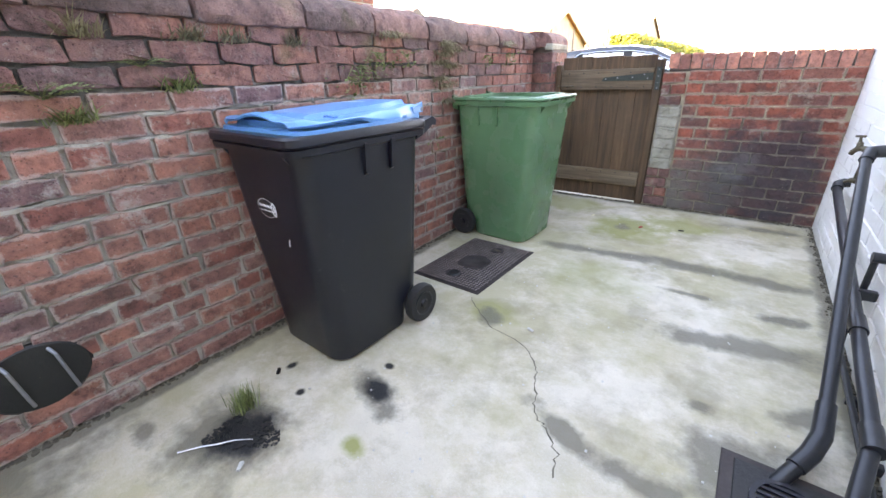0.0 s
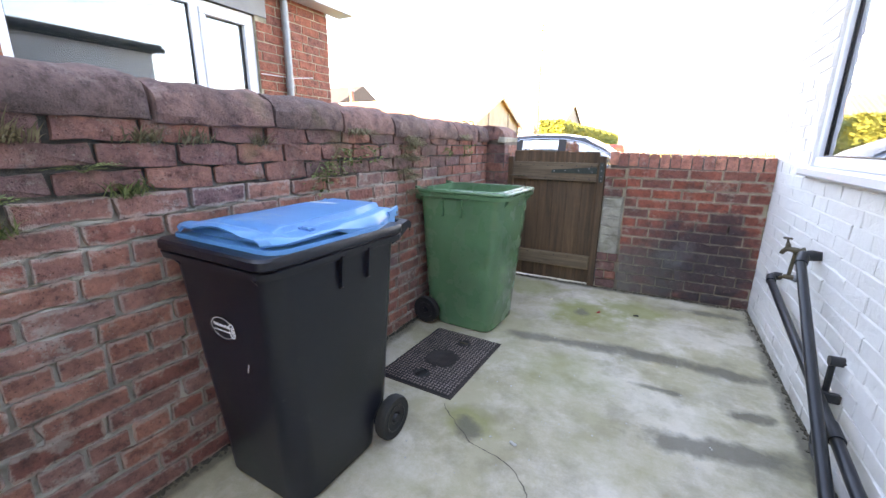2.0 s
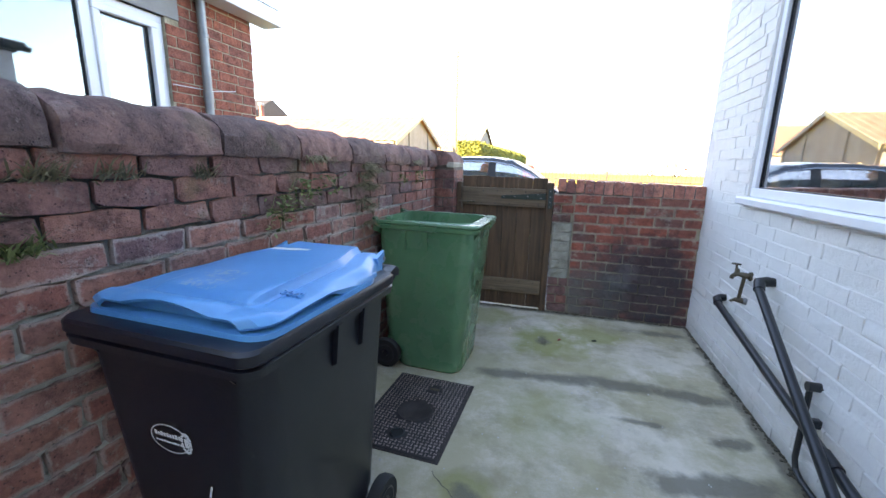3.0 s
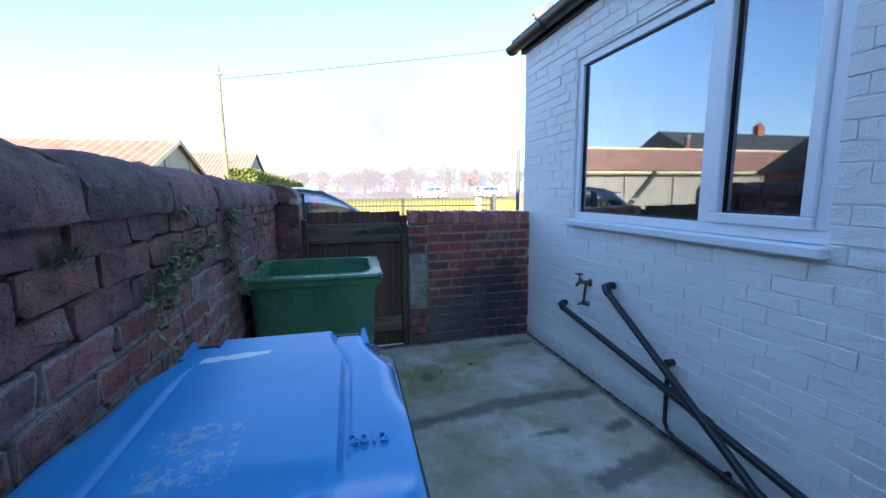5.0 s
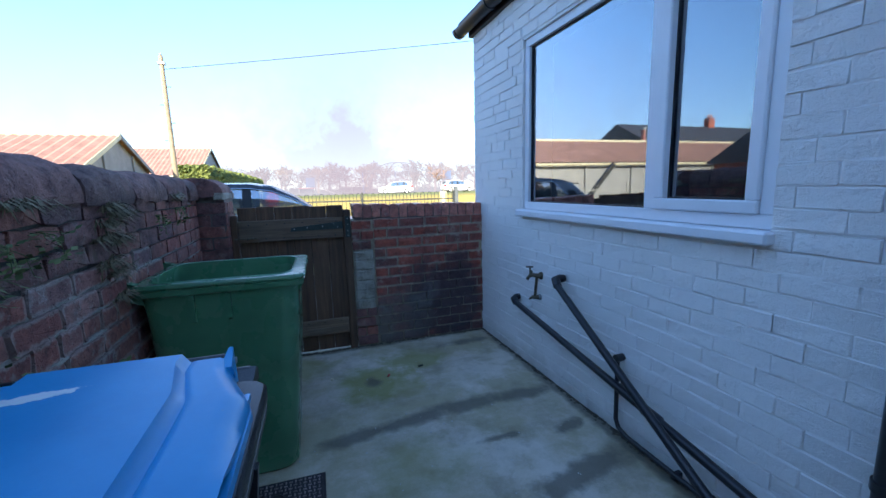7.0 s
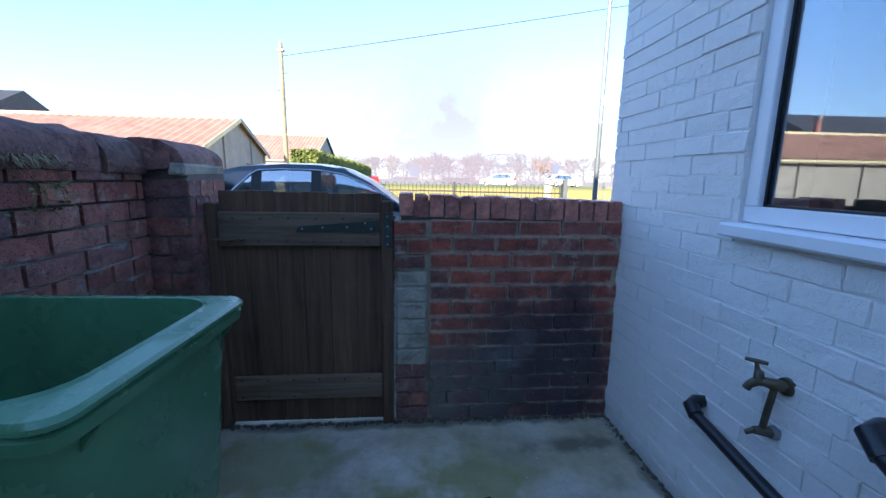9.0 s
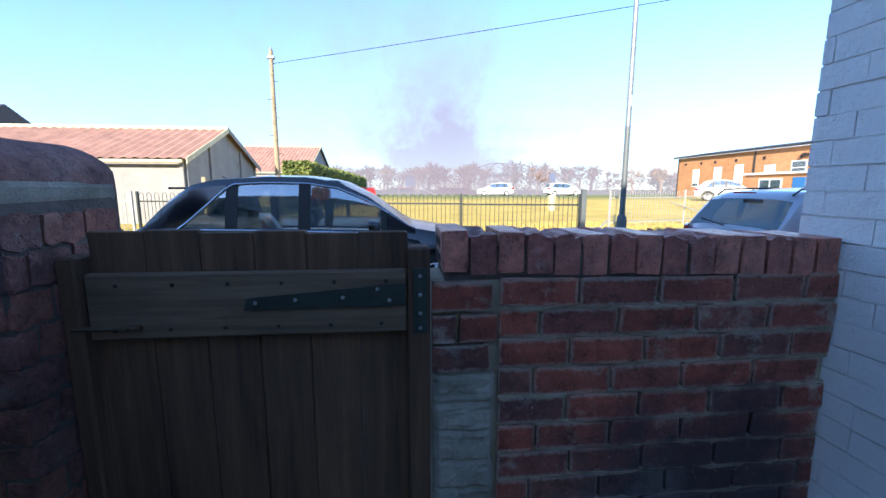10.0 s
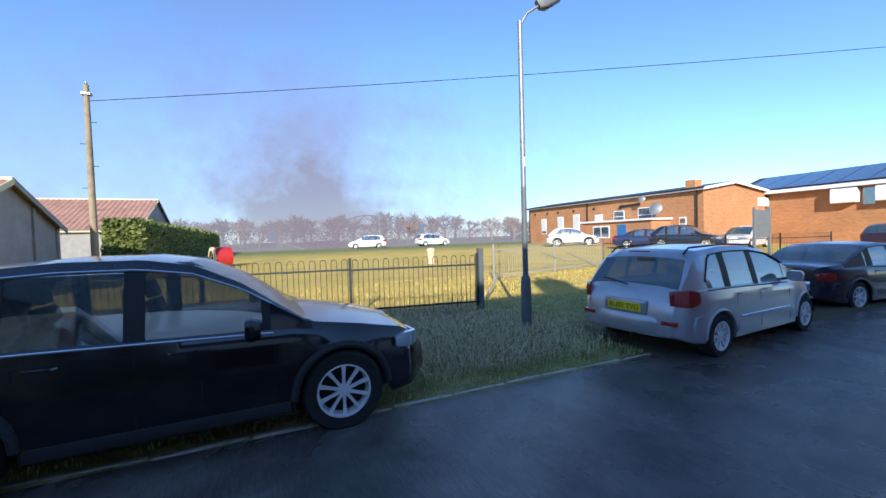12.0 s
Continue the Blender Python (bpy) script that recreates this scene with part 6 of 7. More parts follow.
# ---- sheds ----
def shed(label, x1, y0, y1, L, eave, ridge, roofm, ribs=True):
    """A long shed whose right gable stands at x1; its length runs towards -x."""
    s = empty("shed", label, "shed", "sheds", (x1, y0, ground_z(x1, y0)))
    W = y1 - y0
    bm = bmesh.new()
    prof = [(0, -0.4), (0, eave), (W / 2, ridge), (W, eave), (W, -0.4)]
    loft([[(-L, y, z) for y, z in prof], [(0, y, z) for y, z in prof]], bm=bm)
    part("wall", bm, M_render, s, "grey roughcast walls")
    if ribs:
        for k in range(9):
            part("rib", box(-L * k / 8 - 0.12, -L * k / 8, -0.06, 0.0, -0.3, eave - 0.02, 0.01), M_render, s)
        for y in (0.05, W * 0.28, W * 0.72, W - 0.15):
            zt = eave + (ridge - eave) * (1 - abs(y - W / 2) / (W / 2)) - 0.08
            part("rib", box(0.0, 0.07, y, y + 0.14, -0.3, zt, 0.01), M_render, s)
    for side in (0, 1):
        bm = bmesh.new()
        n = int((L + 0.4) / 0.33)
        rows = []
        for t in (0, 1):
            row = []
            for i in range(n * 2 + 1):
                x = 0.18 - (L + 0.36) * i / (n * 2)
                dz = 0.05 if i % 2 else -0.01
                ye, ze = (-0.22, eave - 0.22 * (ridge - eave) / (W / 2)) if side == 0 else (W + 0.22, eave - 0.22 * (ridge - eave) / (W / 2))
                y, z = (ye, ze) if t == 0 else (W / 2, ridge)
                row.append(bm.verts.new((x, y, z + 0.05 + dz)))
            rows.append(row)
        for i in range(n * 2):
            f = (rows[0][i], rows[0][i + 1], rows[1][i + 1], rows[1][i])
            bm.faces.new(f[::-1] if side == 0 else f)
        part("roof", bm, roofm, s, "red-brown corrugated roof")
    part("ridge_cap", tube([(-L - 0.2, W / 2, ridge + 0.07), (0.2, W / 2, ridge + 0.07)], 0.09, 8), M_cream, s)
    for sg in (0, 1):
        ye = -0.22 if sg == 0 else W + 0.22
        ze = eave - 0.22 * (ridge - eave) / (W / 2)
        a, b = Vector((0.19, ye, ze + 0.03)), Vector((0.19, W / 2, ridge + 0.06))
        bm = bmesh.new()
        loft([[(a.x, a.y, a.z + 0.05), (a.x + 0.03, a.y, a.z + 0.05), (a.x + 0.03, a.y, a.z - 0.13), (a.x, a.y, a.z - 0.13)], [(b.x, b.y, b.z + 0.05), (b.x + 0.03, b.y, b.z + 0.05), (b.x + 0.03, b.y, b.z - 0.13), (b.x, b.y, b.z - 0.13)]], bm=bm)
        part("bargeboard", bm, M_cream if sg == 0 else M_render, s)
    part("gutter", tube([(-L, -0.27, eave - 0.1), (0.1, -0.27, eave - 0.12)], 0.055, 8), M_cream, s)
    return s


s1 = shed("long grey roughcast shed with a red corrugated roof and cream bargeboards", -8.0, 17.3, 23.4, 22, 2.1, 3.35, M_corr)
part("flue", tube([(-9.8, 3.6, 2.6), (-9.8, 3.6, 4.2)], 0.13, 12), M_brick_edge, s1, smooth=True)
part("flue_cap", tube([(-9.8, 3.6, 4.2), (-9.8, 3.6, 4.35)], 0.17, 12), M_steel, s1, smooth=True)
shed("distant barn with a pink-red roof behind the hedge", -9.6, 40.0, 52.0, 16, 2.3, 4.9, M_corr, False)
shed("grey-roofed barn far behind the sheds", -14.0, 58.0, 70.0, 26, 3.2, 6.6, M_slate, False)

# ---- brick hall with its annexe ----
def hall():
    gz = 0.4
    h = empty("brick_hall", "long orange brick hall with white windows and a shallow roof", "building", "", (28.0, 23.5, gz))
    L, W, H = 21.0, 7.6, 4.2
    bm = bmesh.new()
    prof = [(0, -0.6), (W, -0.6), (W, H - 0.1), (W * 0.45, H + 0.45), (0, H)]
    loft([[(x, 0, z) for x, z in prof], [(x, L, z) for x, z in prof]], bm=bm)
    part("wall", bm, M_orange, h)
    rp = [(-0.3, H - 0.02), (W * 0.45, H + 0.52), (W + 0.3, H - 0.12)]
    bm = bmesh.new()
    rr = rp + [(x, z + 0.12) for x, z in rp[::-1]]
    loft([[(x, -0.25, z) for x, z in rr], [(x, L + 0.25, z) for x, z in rr]], bm=bm)
    part("roof", bm, M_slate, h)
    bm = bmesh.new()
    rr = [(x, z - 0.10) for x, z in rp] + [(x, z + 0.10) for x, z in rp[::-1]]
    loft([[(x, -0.29, z) for x, z in rr], [(x, -0.26, z) for x, z in rr]], bm=bm)
    part("bargeboard", bm, M_upvc, h)
    part("fascia", box(-0.34, -0.305, -0.29, L + 0.25, H - 0.12, H + 0.02), M_upvc, h)
    part("gutter", tube([(-0.40, -0.25, H + 0.02), (-0.40, L + 0.25, H + 0.02)], 0.05, 8), M_fascia, h)
    for y in (0.45, 11.4, 20.8):
        part("downpipe", tube([(-0.08, y, 0), (-0.08, y, H)], 0.06, 8), M_fascia, h)
    # windows: y, z0, z1, width
    for y, z0, z1, w in ((18.2, 1.2, 2.9, 0.9), (15.4, 1.2, 3.0, 0.95), (13.0, 1.2, 3.1, 0.95), (10.0, 0.1, 2.9, 1.0), (7.6, 2.2, 3.1, 1.2), (4.9, 2.2, 3.2, 1.4), (1.6, 1.3, 2.2, 0.6)):
        win = part("window", box(-0.02, 0.04, y - w / 2, y + w / 2, z0, z1, 0.01), M_upvc, h)
        part("pane", box(-0.03, -0.022, y - w / 2 + 0.08, y + w / 2 - 0.08, z0 + 0.4, z1 - 0.08), M_car_white if z1 - z0 > 1.4 else M_carglass, win)
        part("pane", box(-0.03, -0.022, y - w / 2 + 0.08, y + w / 2 - 0.08, z0 + 0.08, z0 + 0.34), M_carglass, win)
    for y in (19.8, 17.6, 15.8, 13.4, 10.6, 7.3):
        part("vent", box(-0.015, 0.02, y - 0.14, y + 0.14, 3.35, 3.6), M_fascia, h)
    an = part("annexe", box(-2.2, -0.01, 2.6, 9.8, -0.5, 2.05, 0.01), M_orange, h, "low orange brick annexe")
    part("annexe_roof", box(-2.4, -0.01, 2.4, 10.0, 2.052, 2.2, 0.01), M_upvc, an)
    w = part("annexe_window", box(-2.24, -2.19, 6.6, 8.5, 0.7, 1.75, 0.01), M_upvc, an)
    part("annexe_window", box(-2.252, -2.242, 6.7, 7.5, 0.8, 1.65), M_carglass, an)
    part("annexe_window", box(-2.252, -2.242, 7.6, 8.4, 0.8, 1.65), M_carglass, an)
    part("annexe_door", box(-2.24, -2.19, 4.9, 5.8, -0.1, 1.8, 0.01), M_playblue, an)
    part("duct", tube([(-0.12, 7.4, 3.2), (-0.12, 7.4, 3.45), (-0.12, 5.3, 3.5)], 0.09, 8), M_fascia, h)
    part("satellite_dish", shift(lathe([(0.001, 0), (0.25, 0.03), (0.48, 0.12), (0.5, 0.13)], 20, "X"), pose(-0.75, 3.4, 3.0, 0, 15, 20)), M_steel, h, smooth=True)
    part("satellite_dish", shift(lathe([(0.001, 0), (0.15, 0.02), (0.28, 0.08)], 16, "X"), pose(-0.65, 4.7, 3.9, 0, 15, 20)), M_steel, h, smooth=True)
    part("chimney", box(0.6, 1.4, 1.0, 1.8, H, H + 0.8, 0.02), M_orange, h)


hall()


def hall2():
    h = empty("brick_hall", "orange brick hall with rooftop solar panels and white window boxes", "building", "", (36.0, 24.0, 0.4))
    part("wall", box(0, 10, -16, 2, -0.5, 3.95), M_orange, h)
    part("wall", box(-0.5, 2, -22, -16, -0.5, 3.95), M_orange, h)
    bm = bmesh.new()
    rr = [(-0.5, 3.95), (4.5, 5.55), (10.5, 3.95), (10.5, 4.07), (4.5, 5.70), (-0.5, 4.10)]
    loft([[(x, -22.4, z) for x, z in rr], [(x, 2.4, z) for x, z in rr]], bm=bm)
    part("roof", bm, M_slate, h)
    part("fascia", box(-0.56, -0.505, -22.4, 2.4, 3.85, 4.11), M_upvc, h)
    sl = math.degrees(math.atan2(1.6, 5))
    me = to_mesh("solar_panel", box(0.0, 1.55, -0.78, 0.78, 0, 0.05), M_solar)
    for i in range(14):
        for j in range(3):
            o = part("solar_panel", me, M_solar, h)
            o.matrix_basis = pose(-0.25 + j * 1.52, 0.8 - i * 1.62, 4.22 + j * 0.465, 0, -sl, 0)
    for k in range(3):
        part("window_box", box(-0.6, -0.01, -4.6 - k * 2.3 - 1.4, -4.6 - k * 2.3, 2.75, 3.75, 0.03), M_upvc, h)
        part("side_window", box(-0.03, 0.0, -6.75 - k * 2.3, -6.15 - k * 2.3, 2.6, 3.7), M_carglass, h)
    part("link", box(-1.4, 0, -0.6, 2, 2.9, 3.6, 0.02), M_upvc, h)


hall2()
sg = empty("notice_board", "grey metal notice board on two posts by the railings", "notice board", at=(18.4, 14.8, ground_z(15, 15)))
part("board", box(-0.5, 0.5, -0.03, 0.03, 1.0, 2.2, 0.01), M_steel, sg)
for x in (-0.55, 0.55):
    part("post", box(x - 0.05, x + 0.05, -0.05, 0.05, -0.2, 2.3, 0.005), M_steel, sg)


# ---- playground ----
def playground():
    g = empty("climbing_arch", "tall metal playground climbing arch with ropes and posts", "climbing frame", at=(13.0, 64.0, ground_z(9, 46)))
    top = Vector((0, 0, 4.6))
    for (x, y) in ((-5.5, -1), (6.3, -1.5), (-1.5, 3), (1.0, -4)):
        pts = []
        for k in range(13):
            t = k / 12
            p = Vector((x * math.sin(t * math.pi / 2), y * math.sin(t * math.pi / 2), 4.6 * math.cos(t * math.pi / 2) ** 0.8))
            pts.append(p)
        part("arch_leg", tube(pts, 0.07, 8), M_steel, g, smooth=True)
    for k, x in enumerate((-7.5, -5.8, -1.6, -0.9, 1.2)):
        p = part("totem_post", tube([(x, -2, 0), (x, -2, 2.6 + 0.5 * (k % 2))], 0.09, 8), M_playblue if k % 2 else M_steel, g)
        part("band", tube([(x, -2, 1.2), (x, -2, 1.6)], 0.10, 8), M_upvc, p)
        part("band", tube([(x, -2, 2.0), (x, -2, 2.2)], 0.10, 8), M_upvc, p)
    for a, b in (((-7.5, -2, 2.4), (-1.6, -2, 1.2)), ((-5.8, -2, 2.9), (1.2, -2, 2.7)), ((-5.8, -2, 1.5), (-7.5, -2, 0.8))):
        part("rope", tube([a, b], 0.035, 5), M_ink, g)
    c = empty("climbing_wall_unit", "slim dark blue climbing tower in the playground", "climbing frame", at=(19.5, 59, ground_z(13, 43)))
    for x in (-0.5, 0.5):
        part("post", tube([(x, 0, 0), (x, 0, 3.2)], 0.07, 8), M_playblue, c)
    part("panel", box(-0.45, 0.45, -0.05, 0.05, 1.8, 3.0, 0.05), M_playblue, c)
    t = empty("play_tower", "small playground tower with blue panels and a slide", "play equipment", at=(-0.6, 57, ground_z(0, 40)))
    for x in (-1.2, 0.9):
        for y in (-0.7, 0.7):
            part("post", tube([(x, y, 0), (x, y, 2.6)], 0.07, 8), M_steel, t)
    part("deck", box(-1.3, 1.0, -0.8, 0.8, 0.9, 1.0, 0.02), M_red, t)
    part("panel", box(-0.3, 0.8, -0.78, -0.72, 1.1, 2.3, 0.03), M_playblue, t)
    part("beam", box(-4.2, 1.2, -0.78, -0.68, 2.55, 2.65), M_steel, t)
    part("slide", shift(box(0, 3.0, -0.35, 0.35, 0, 0.08, 0.03), pose(1.0, 0, 1.0, 0, 20, 0)), M_upvc, t)
    r = empty("crawl_tube", "red and cream playground crawl tube", "play equipment", at=(-3.2, 28.5, ground_z(0, 28)))
    part("ring", shift(lathe([(0.42, -0.5), (0.55, -0.5), (0.55, 0.3), (0.42, 0.3)], 24, "X"), pose(0, 0, 0.5, 0, 0, 20)), M_red, r, smooth=True)
    part("rim", shift(lathe([(0.38, -0.6), (0.57, -0.6), (0.57, -0.5), (0.38, -0.5)], 24, "X"), pose(0, 0, 0.5, 0, 0, 20)), M_cream, r, smooth=True)
    for x, y, w in ((-3, 57, 3), (4, 62, 4), (19, 60, 3)):
        b = empty("bench", "dark green playground bench far across the field", "bench", "benches", (x, y, ground_z(x, y)))
        part("seat", box(0, w, -0.2, 0.2, 0.4, 0.46, 0.01), M_fence, b)
        part("backrest", box(0, w, 0.2, 0.25, 0.5, 0.95, 0.01), M_fence, b)
        for q in (0.2, w - 0.2):
            part("leg", box(q - 0.04, q + 0.04, -0.15, 0.15, 0, 0.4), M_fence, b)
    y = part("litter_bin", lathe([(0.16, -0.2), (0.20, 0.6), (0.22, 0.65), (0.20, 0.75), (0.001, 0.80)], 16), M_cream, smooth=True)
    y.matrix_basis = pose(6.3, 23, ground_z(5, 23))
    tagged(y, "pale cream litter bin standing on the playing field", "litter bin")


playground()


# ---- trees, hedge ----
def bare_tree(x, y, h, seed, mat, spread=0.5):
    rng = random.Random(seed)
    t = empty("tree", "leafless winter tree along the far edge of the field" if mat is M_twig else "pale golden leafless tree along the far edge", "tree", "far trees", (x, y, ground_z(x, y)))
    trunk, crown = bmesh.new(), bmesh.new()

    def grow(p, d, L, r, lvl):
        q = p + d * L
        bm = trunk if lvl < 2 else crown
        side = d.orthogonal().normalized()
        up = d.cross(side)
        k = 5 if lvl < 2 else 3
        rings = [[a + (side * math.cos(2 * math.pi * i / k) + up * math.sin(2 * math.pi * i / k)) * rr for i in range(k)] for a, rr in ((p, r), (q, r * 0.6))]
        loft(rings, cap=False, bm=bm)
        if lvl >= 5:
            return
        for _ in range(4 if lvl else 5):
            nd = (d + Vector((rng.gauss(0, spread), rng.gauss(0, spread), rng.gauss(0.12, 0.3)))).normalized()
            s = rng.uniform(0.35, 1)
            grow(p + d * L * s, nd, L * rng.uniform(0.55, 0.75), max(0.014, r * 0.55), lvl + 1)
    grow(Vector((0, 0, 0)), Vector((rng.gauss(0, 0.05), 0, 1)), h * 0.34, h * 0.028, 0)
    part("trunk", trunk, mat, t)
    part("crown", crown, mat, t)
    return t


rng = random.Random(11)
base_trees = [bare_tree(-6, 100, 9, 21, M_twig), bare_tree(8, 96, 8, 22, M_twig), bare_tree(30, 90, 8.5, 23, M_twig2)]
for k in range(46):
    a = -34 + k * 2.6 + rng.uniform(-1, 1)
    x, y = a, 86 + 22 * math.sin(k * 1.7) * 0.5 + rng.uniform(0, 14)
    if x > 42:
        y = y * 0.9
    b = base_trees[k % 3]
    o = copy_thing(b, pose(x, y, ground_z(x, y), 0, 0, rng.uniform(0, 360)))
    s = rng.uniform(0.75, 1.1)
    o.scale = (s * 1.35, s * 1.35, s)
one = bare_tree(16.5, 56, 6.2, 31, M_twig, 0.62)


def scrub():
    rng = random.Random(5)
    bm = bmesh.new()
    for k in range(26000):
        x = rng.uniform(-60, 75)
        y = 84 + rng.uniform(0, 10) + 6 * math.sin(x * 0.21)
        hgt = (4.0 + 2.2 * noise.noise((x * 0.12, 3, 0)) + 1.6 * noise.noise((x * 0.4, 1, 0)))
        z = 0.4 + rng.random() ** 0.7 * max(0.8, hgt)
        s = rng.uniform(0.3, 0.8)
        a, e = rng.uniform(0, 6.28), rng.uniform(-0.3, 0.9)
        d = Vector((math.cos(a), math.sin(a), e)) * s
        w = Vector((-math.sin(a), math.cos(a), 0.4)) * s * 0.16
        p = Vector((x, y, z))
        bm.faces.new([bm.verts.new(q) for q in (p - w, p + w, p + d)])
    part("scrub", bm, M_twig, kind="stuff", label="distant brown winter scrub and hedgerow")


scrub()


def hedge():
    rng = random.Random(6)
    bm = bmesh.new()
    for k in range(16000):
        y = 25 + 31 * rng.random() ** 1.6
        f = rng.random()
        hh = 2.3 + 0.15 * noise.noise((y * 0.8, 0, 0)) - (y - 25) * 0.01
        if f < 0.6:
            x, z = -5.9 + rng.uniform(-0.12, 0.12) + 0.1 * noise.noise((y, 2, 0)), rng.uniform(0.1, hh)
        elif f < 0.85:
            x, z = -5.9 - rng.uniform(0, 1.3), hh + rng.uniform(-0.12, 0.1)
        else:
            x, z, y = -5.9 - rng.uniform(0, 1.3), rng.uniform(0.1, hh), 25 + rng.uniform(-0.1, 0.1)
        s = rng.uniform(0.06, 0.13)
        a = Vector((rng.gauss(0, 1), rng.gauss(0, 1), rng.gauss(0, 1))).normalized() * s
        b = a.orthogonal().normalized() * s * 0.7
        p = Vector((x, y, z + ground_z(x, y)))
        bm.faces.new([bm.verts.new(q) for q in (p - a, p - b, p + a, p + b)])
    ob = part("hedge", bm, M_hedge)
    tagged(ob, "clipped green hedge running along the field beside the sheds", "hedge")
    # near-black box imitates the deep shade inside the hedge
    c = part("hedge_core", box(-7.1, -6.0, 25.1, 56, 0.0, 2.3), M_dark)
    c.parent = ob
hedge()


# ---- smoke and haze over the field, painted on a soft glowing far card ----
def smoke_card():
    b = Mat("smoke_haze_glow")
    m = b.m
    out = b.t.nodes["Material Output"]
    p = b.local()
    s = b.n("SeparateXYZ", Vector=p)
    x, z = s.outputs["X"], s.outputs["Z"]
    nz = b.noise(0.09, 8, 0.62, p)
    nf = b.noise(0.25, 6, 0.6, p)
    # plume leaning with height
    cx = b.math("ADD", x, b.math("MULTIPLY", z, 0.22))
    wid = b.math("ADD", 4.5, b.math("MULTIPLY", z, 0.8))
    d = b.math("DIVIDE", b.math("ABSOLUTE", cx), wid)
    d = b.math("ADD", d, b.math("MULTIPLY", b.math("SUBTRACT", nz, 0.5), 2.6))
    core = b.band(d, 1.0, 0.05)
    fall = b.band(z, 46.0, 2.0)
    a = b.math("MULTIPLY", core, b.math("POWER", fall, 1.1))
    # painted low haze, wide enough to dim the bright horizon and veil the trees
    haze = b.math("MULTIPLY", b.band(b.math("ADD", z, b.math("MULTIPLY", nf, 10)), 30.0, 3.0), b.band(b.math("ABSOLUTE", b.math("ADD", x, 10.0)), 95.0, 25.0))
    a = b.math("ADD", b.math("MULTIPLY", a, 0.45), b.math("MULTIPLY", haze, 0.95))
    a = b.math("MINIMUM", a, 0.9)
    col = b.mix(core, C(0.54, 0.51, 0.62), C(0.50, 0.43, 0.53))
    # the card glows by itself, so the haze keeps its tone
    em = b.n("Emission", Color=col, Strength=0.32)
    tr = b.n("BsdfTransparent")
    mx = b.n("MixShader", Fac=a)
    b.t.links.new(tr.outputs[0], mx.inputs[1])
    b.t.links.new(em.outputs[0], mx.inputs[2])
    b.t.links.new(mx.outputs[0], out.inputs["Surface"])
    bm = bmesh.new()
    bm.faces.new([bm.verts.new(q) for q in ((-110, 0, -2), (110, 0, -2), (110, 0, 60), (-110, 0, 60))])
    o = part("backdrop_smoke", bm, m, kind="structure", label="glowing see-through card painted with drifting smoke and haze over the field")
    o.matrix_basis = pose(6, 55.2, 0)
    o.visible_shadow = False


smoke_card()

# ---- plants and litter ----
def grass_patch(name, spots, mat, label, seed, lo, hi, w=0.004, kind="stuff", lean=0.5):
    rng = random.Random(seed)
    bm = bmesh.new()
    for (x, y, z) in spots:
        h = rng.uniform(lo, hi)
        a = rng.uniform(0, 6.28)
        d = Vector((math.cos(a), math.sin(a), 0))
        s = Vector((-d.y, d.x, 0)) * w * rng.uniform(0.6, 1.3)
        p = Vector((x, y, z))
        l = rng.uniform(0.1, lean)
        q = p + d * h * l * 0.4 + Vector((0, 0, h * 0.6))
        r = p + d * h * l + Vector((0, 0, h * (1 - 0.3 * l)))
        v = [bm.verts.new(c) for c in (p - s, p + s, q + s * 0.7, q - s * 0.7, r)]
        bm.faces.new((v[0], v[1], v[2], v[3]))
        bm.faces.new((v[3], v[2], v[4]))
    return part(name, bm, mat, kind=kind, label=label)


def verge():
    rng = random.Random(9)
    sp, st = [], []
    while len(sp) < 42000:
        x, y = rng.uniform(-9, 16), 8.55 + 3.8 * rng.random() ** 1.1
        if noise.noise((x * 0.9, y * 0.9, 0)) < -0.25 and rng.random() < 0.7:
            continue
        if 3.6 < x < 16 and y < 9.9 + 0.3 * noise.noise((x, y, 3)):
            continue
        sp.append((x, y, ground_z(x, y) - 0.005))
    while len(st) < 22000:
        c = rng.random()
        if c < 0.5:
            x, y = rng.gauss(1.7, 0.75), 10.1 + rng.gauss(0, 0.75)
            if y < 8.8:
                continue
        elif c < 0.72:
            x, y = rng.uniform(-7, 2.7), 0
            y = 11.8 + (2.73 - x) * 0.181 + rng.gauss(0, 0.18)
        else:
            x, y = rng.uniform(-14, -4.5), rng.uniform(8.6, 13.5)
        st.append((x, y, ground_z(x, y) - 0.005))
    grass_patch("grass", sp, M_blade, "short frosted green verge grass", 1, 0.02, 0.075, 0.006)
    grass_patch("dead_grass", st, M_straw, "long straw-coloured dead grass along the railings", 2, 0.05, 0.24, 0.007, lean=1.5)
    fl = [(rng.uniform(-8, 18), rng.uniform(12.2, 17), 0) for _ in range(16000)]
    grass_patch("grass", [(x, y, ground_z(x, y)) for x, y, _ in fl], M_sunlit_gold, "short field grass coloured a sunlit gold", 3, 0.03, 0.08, 0.008)


verge()


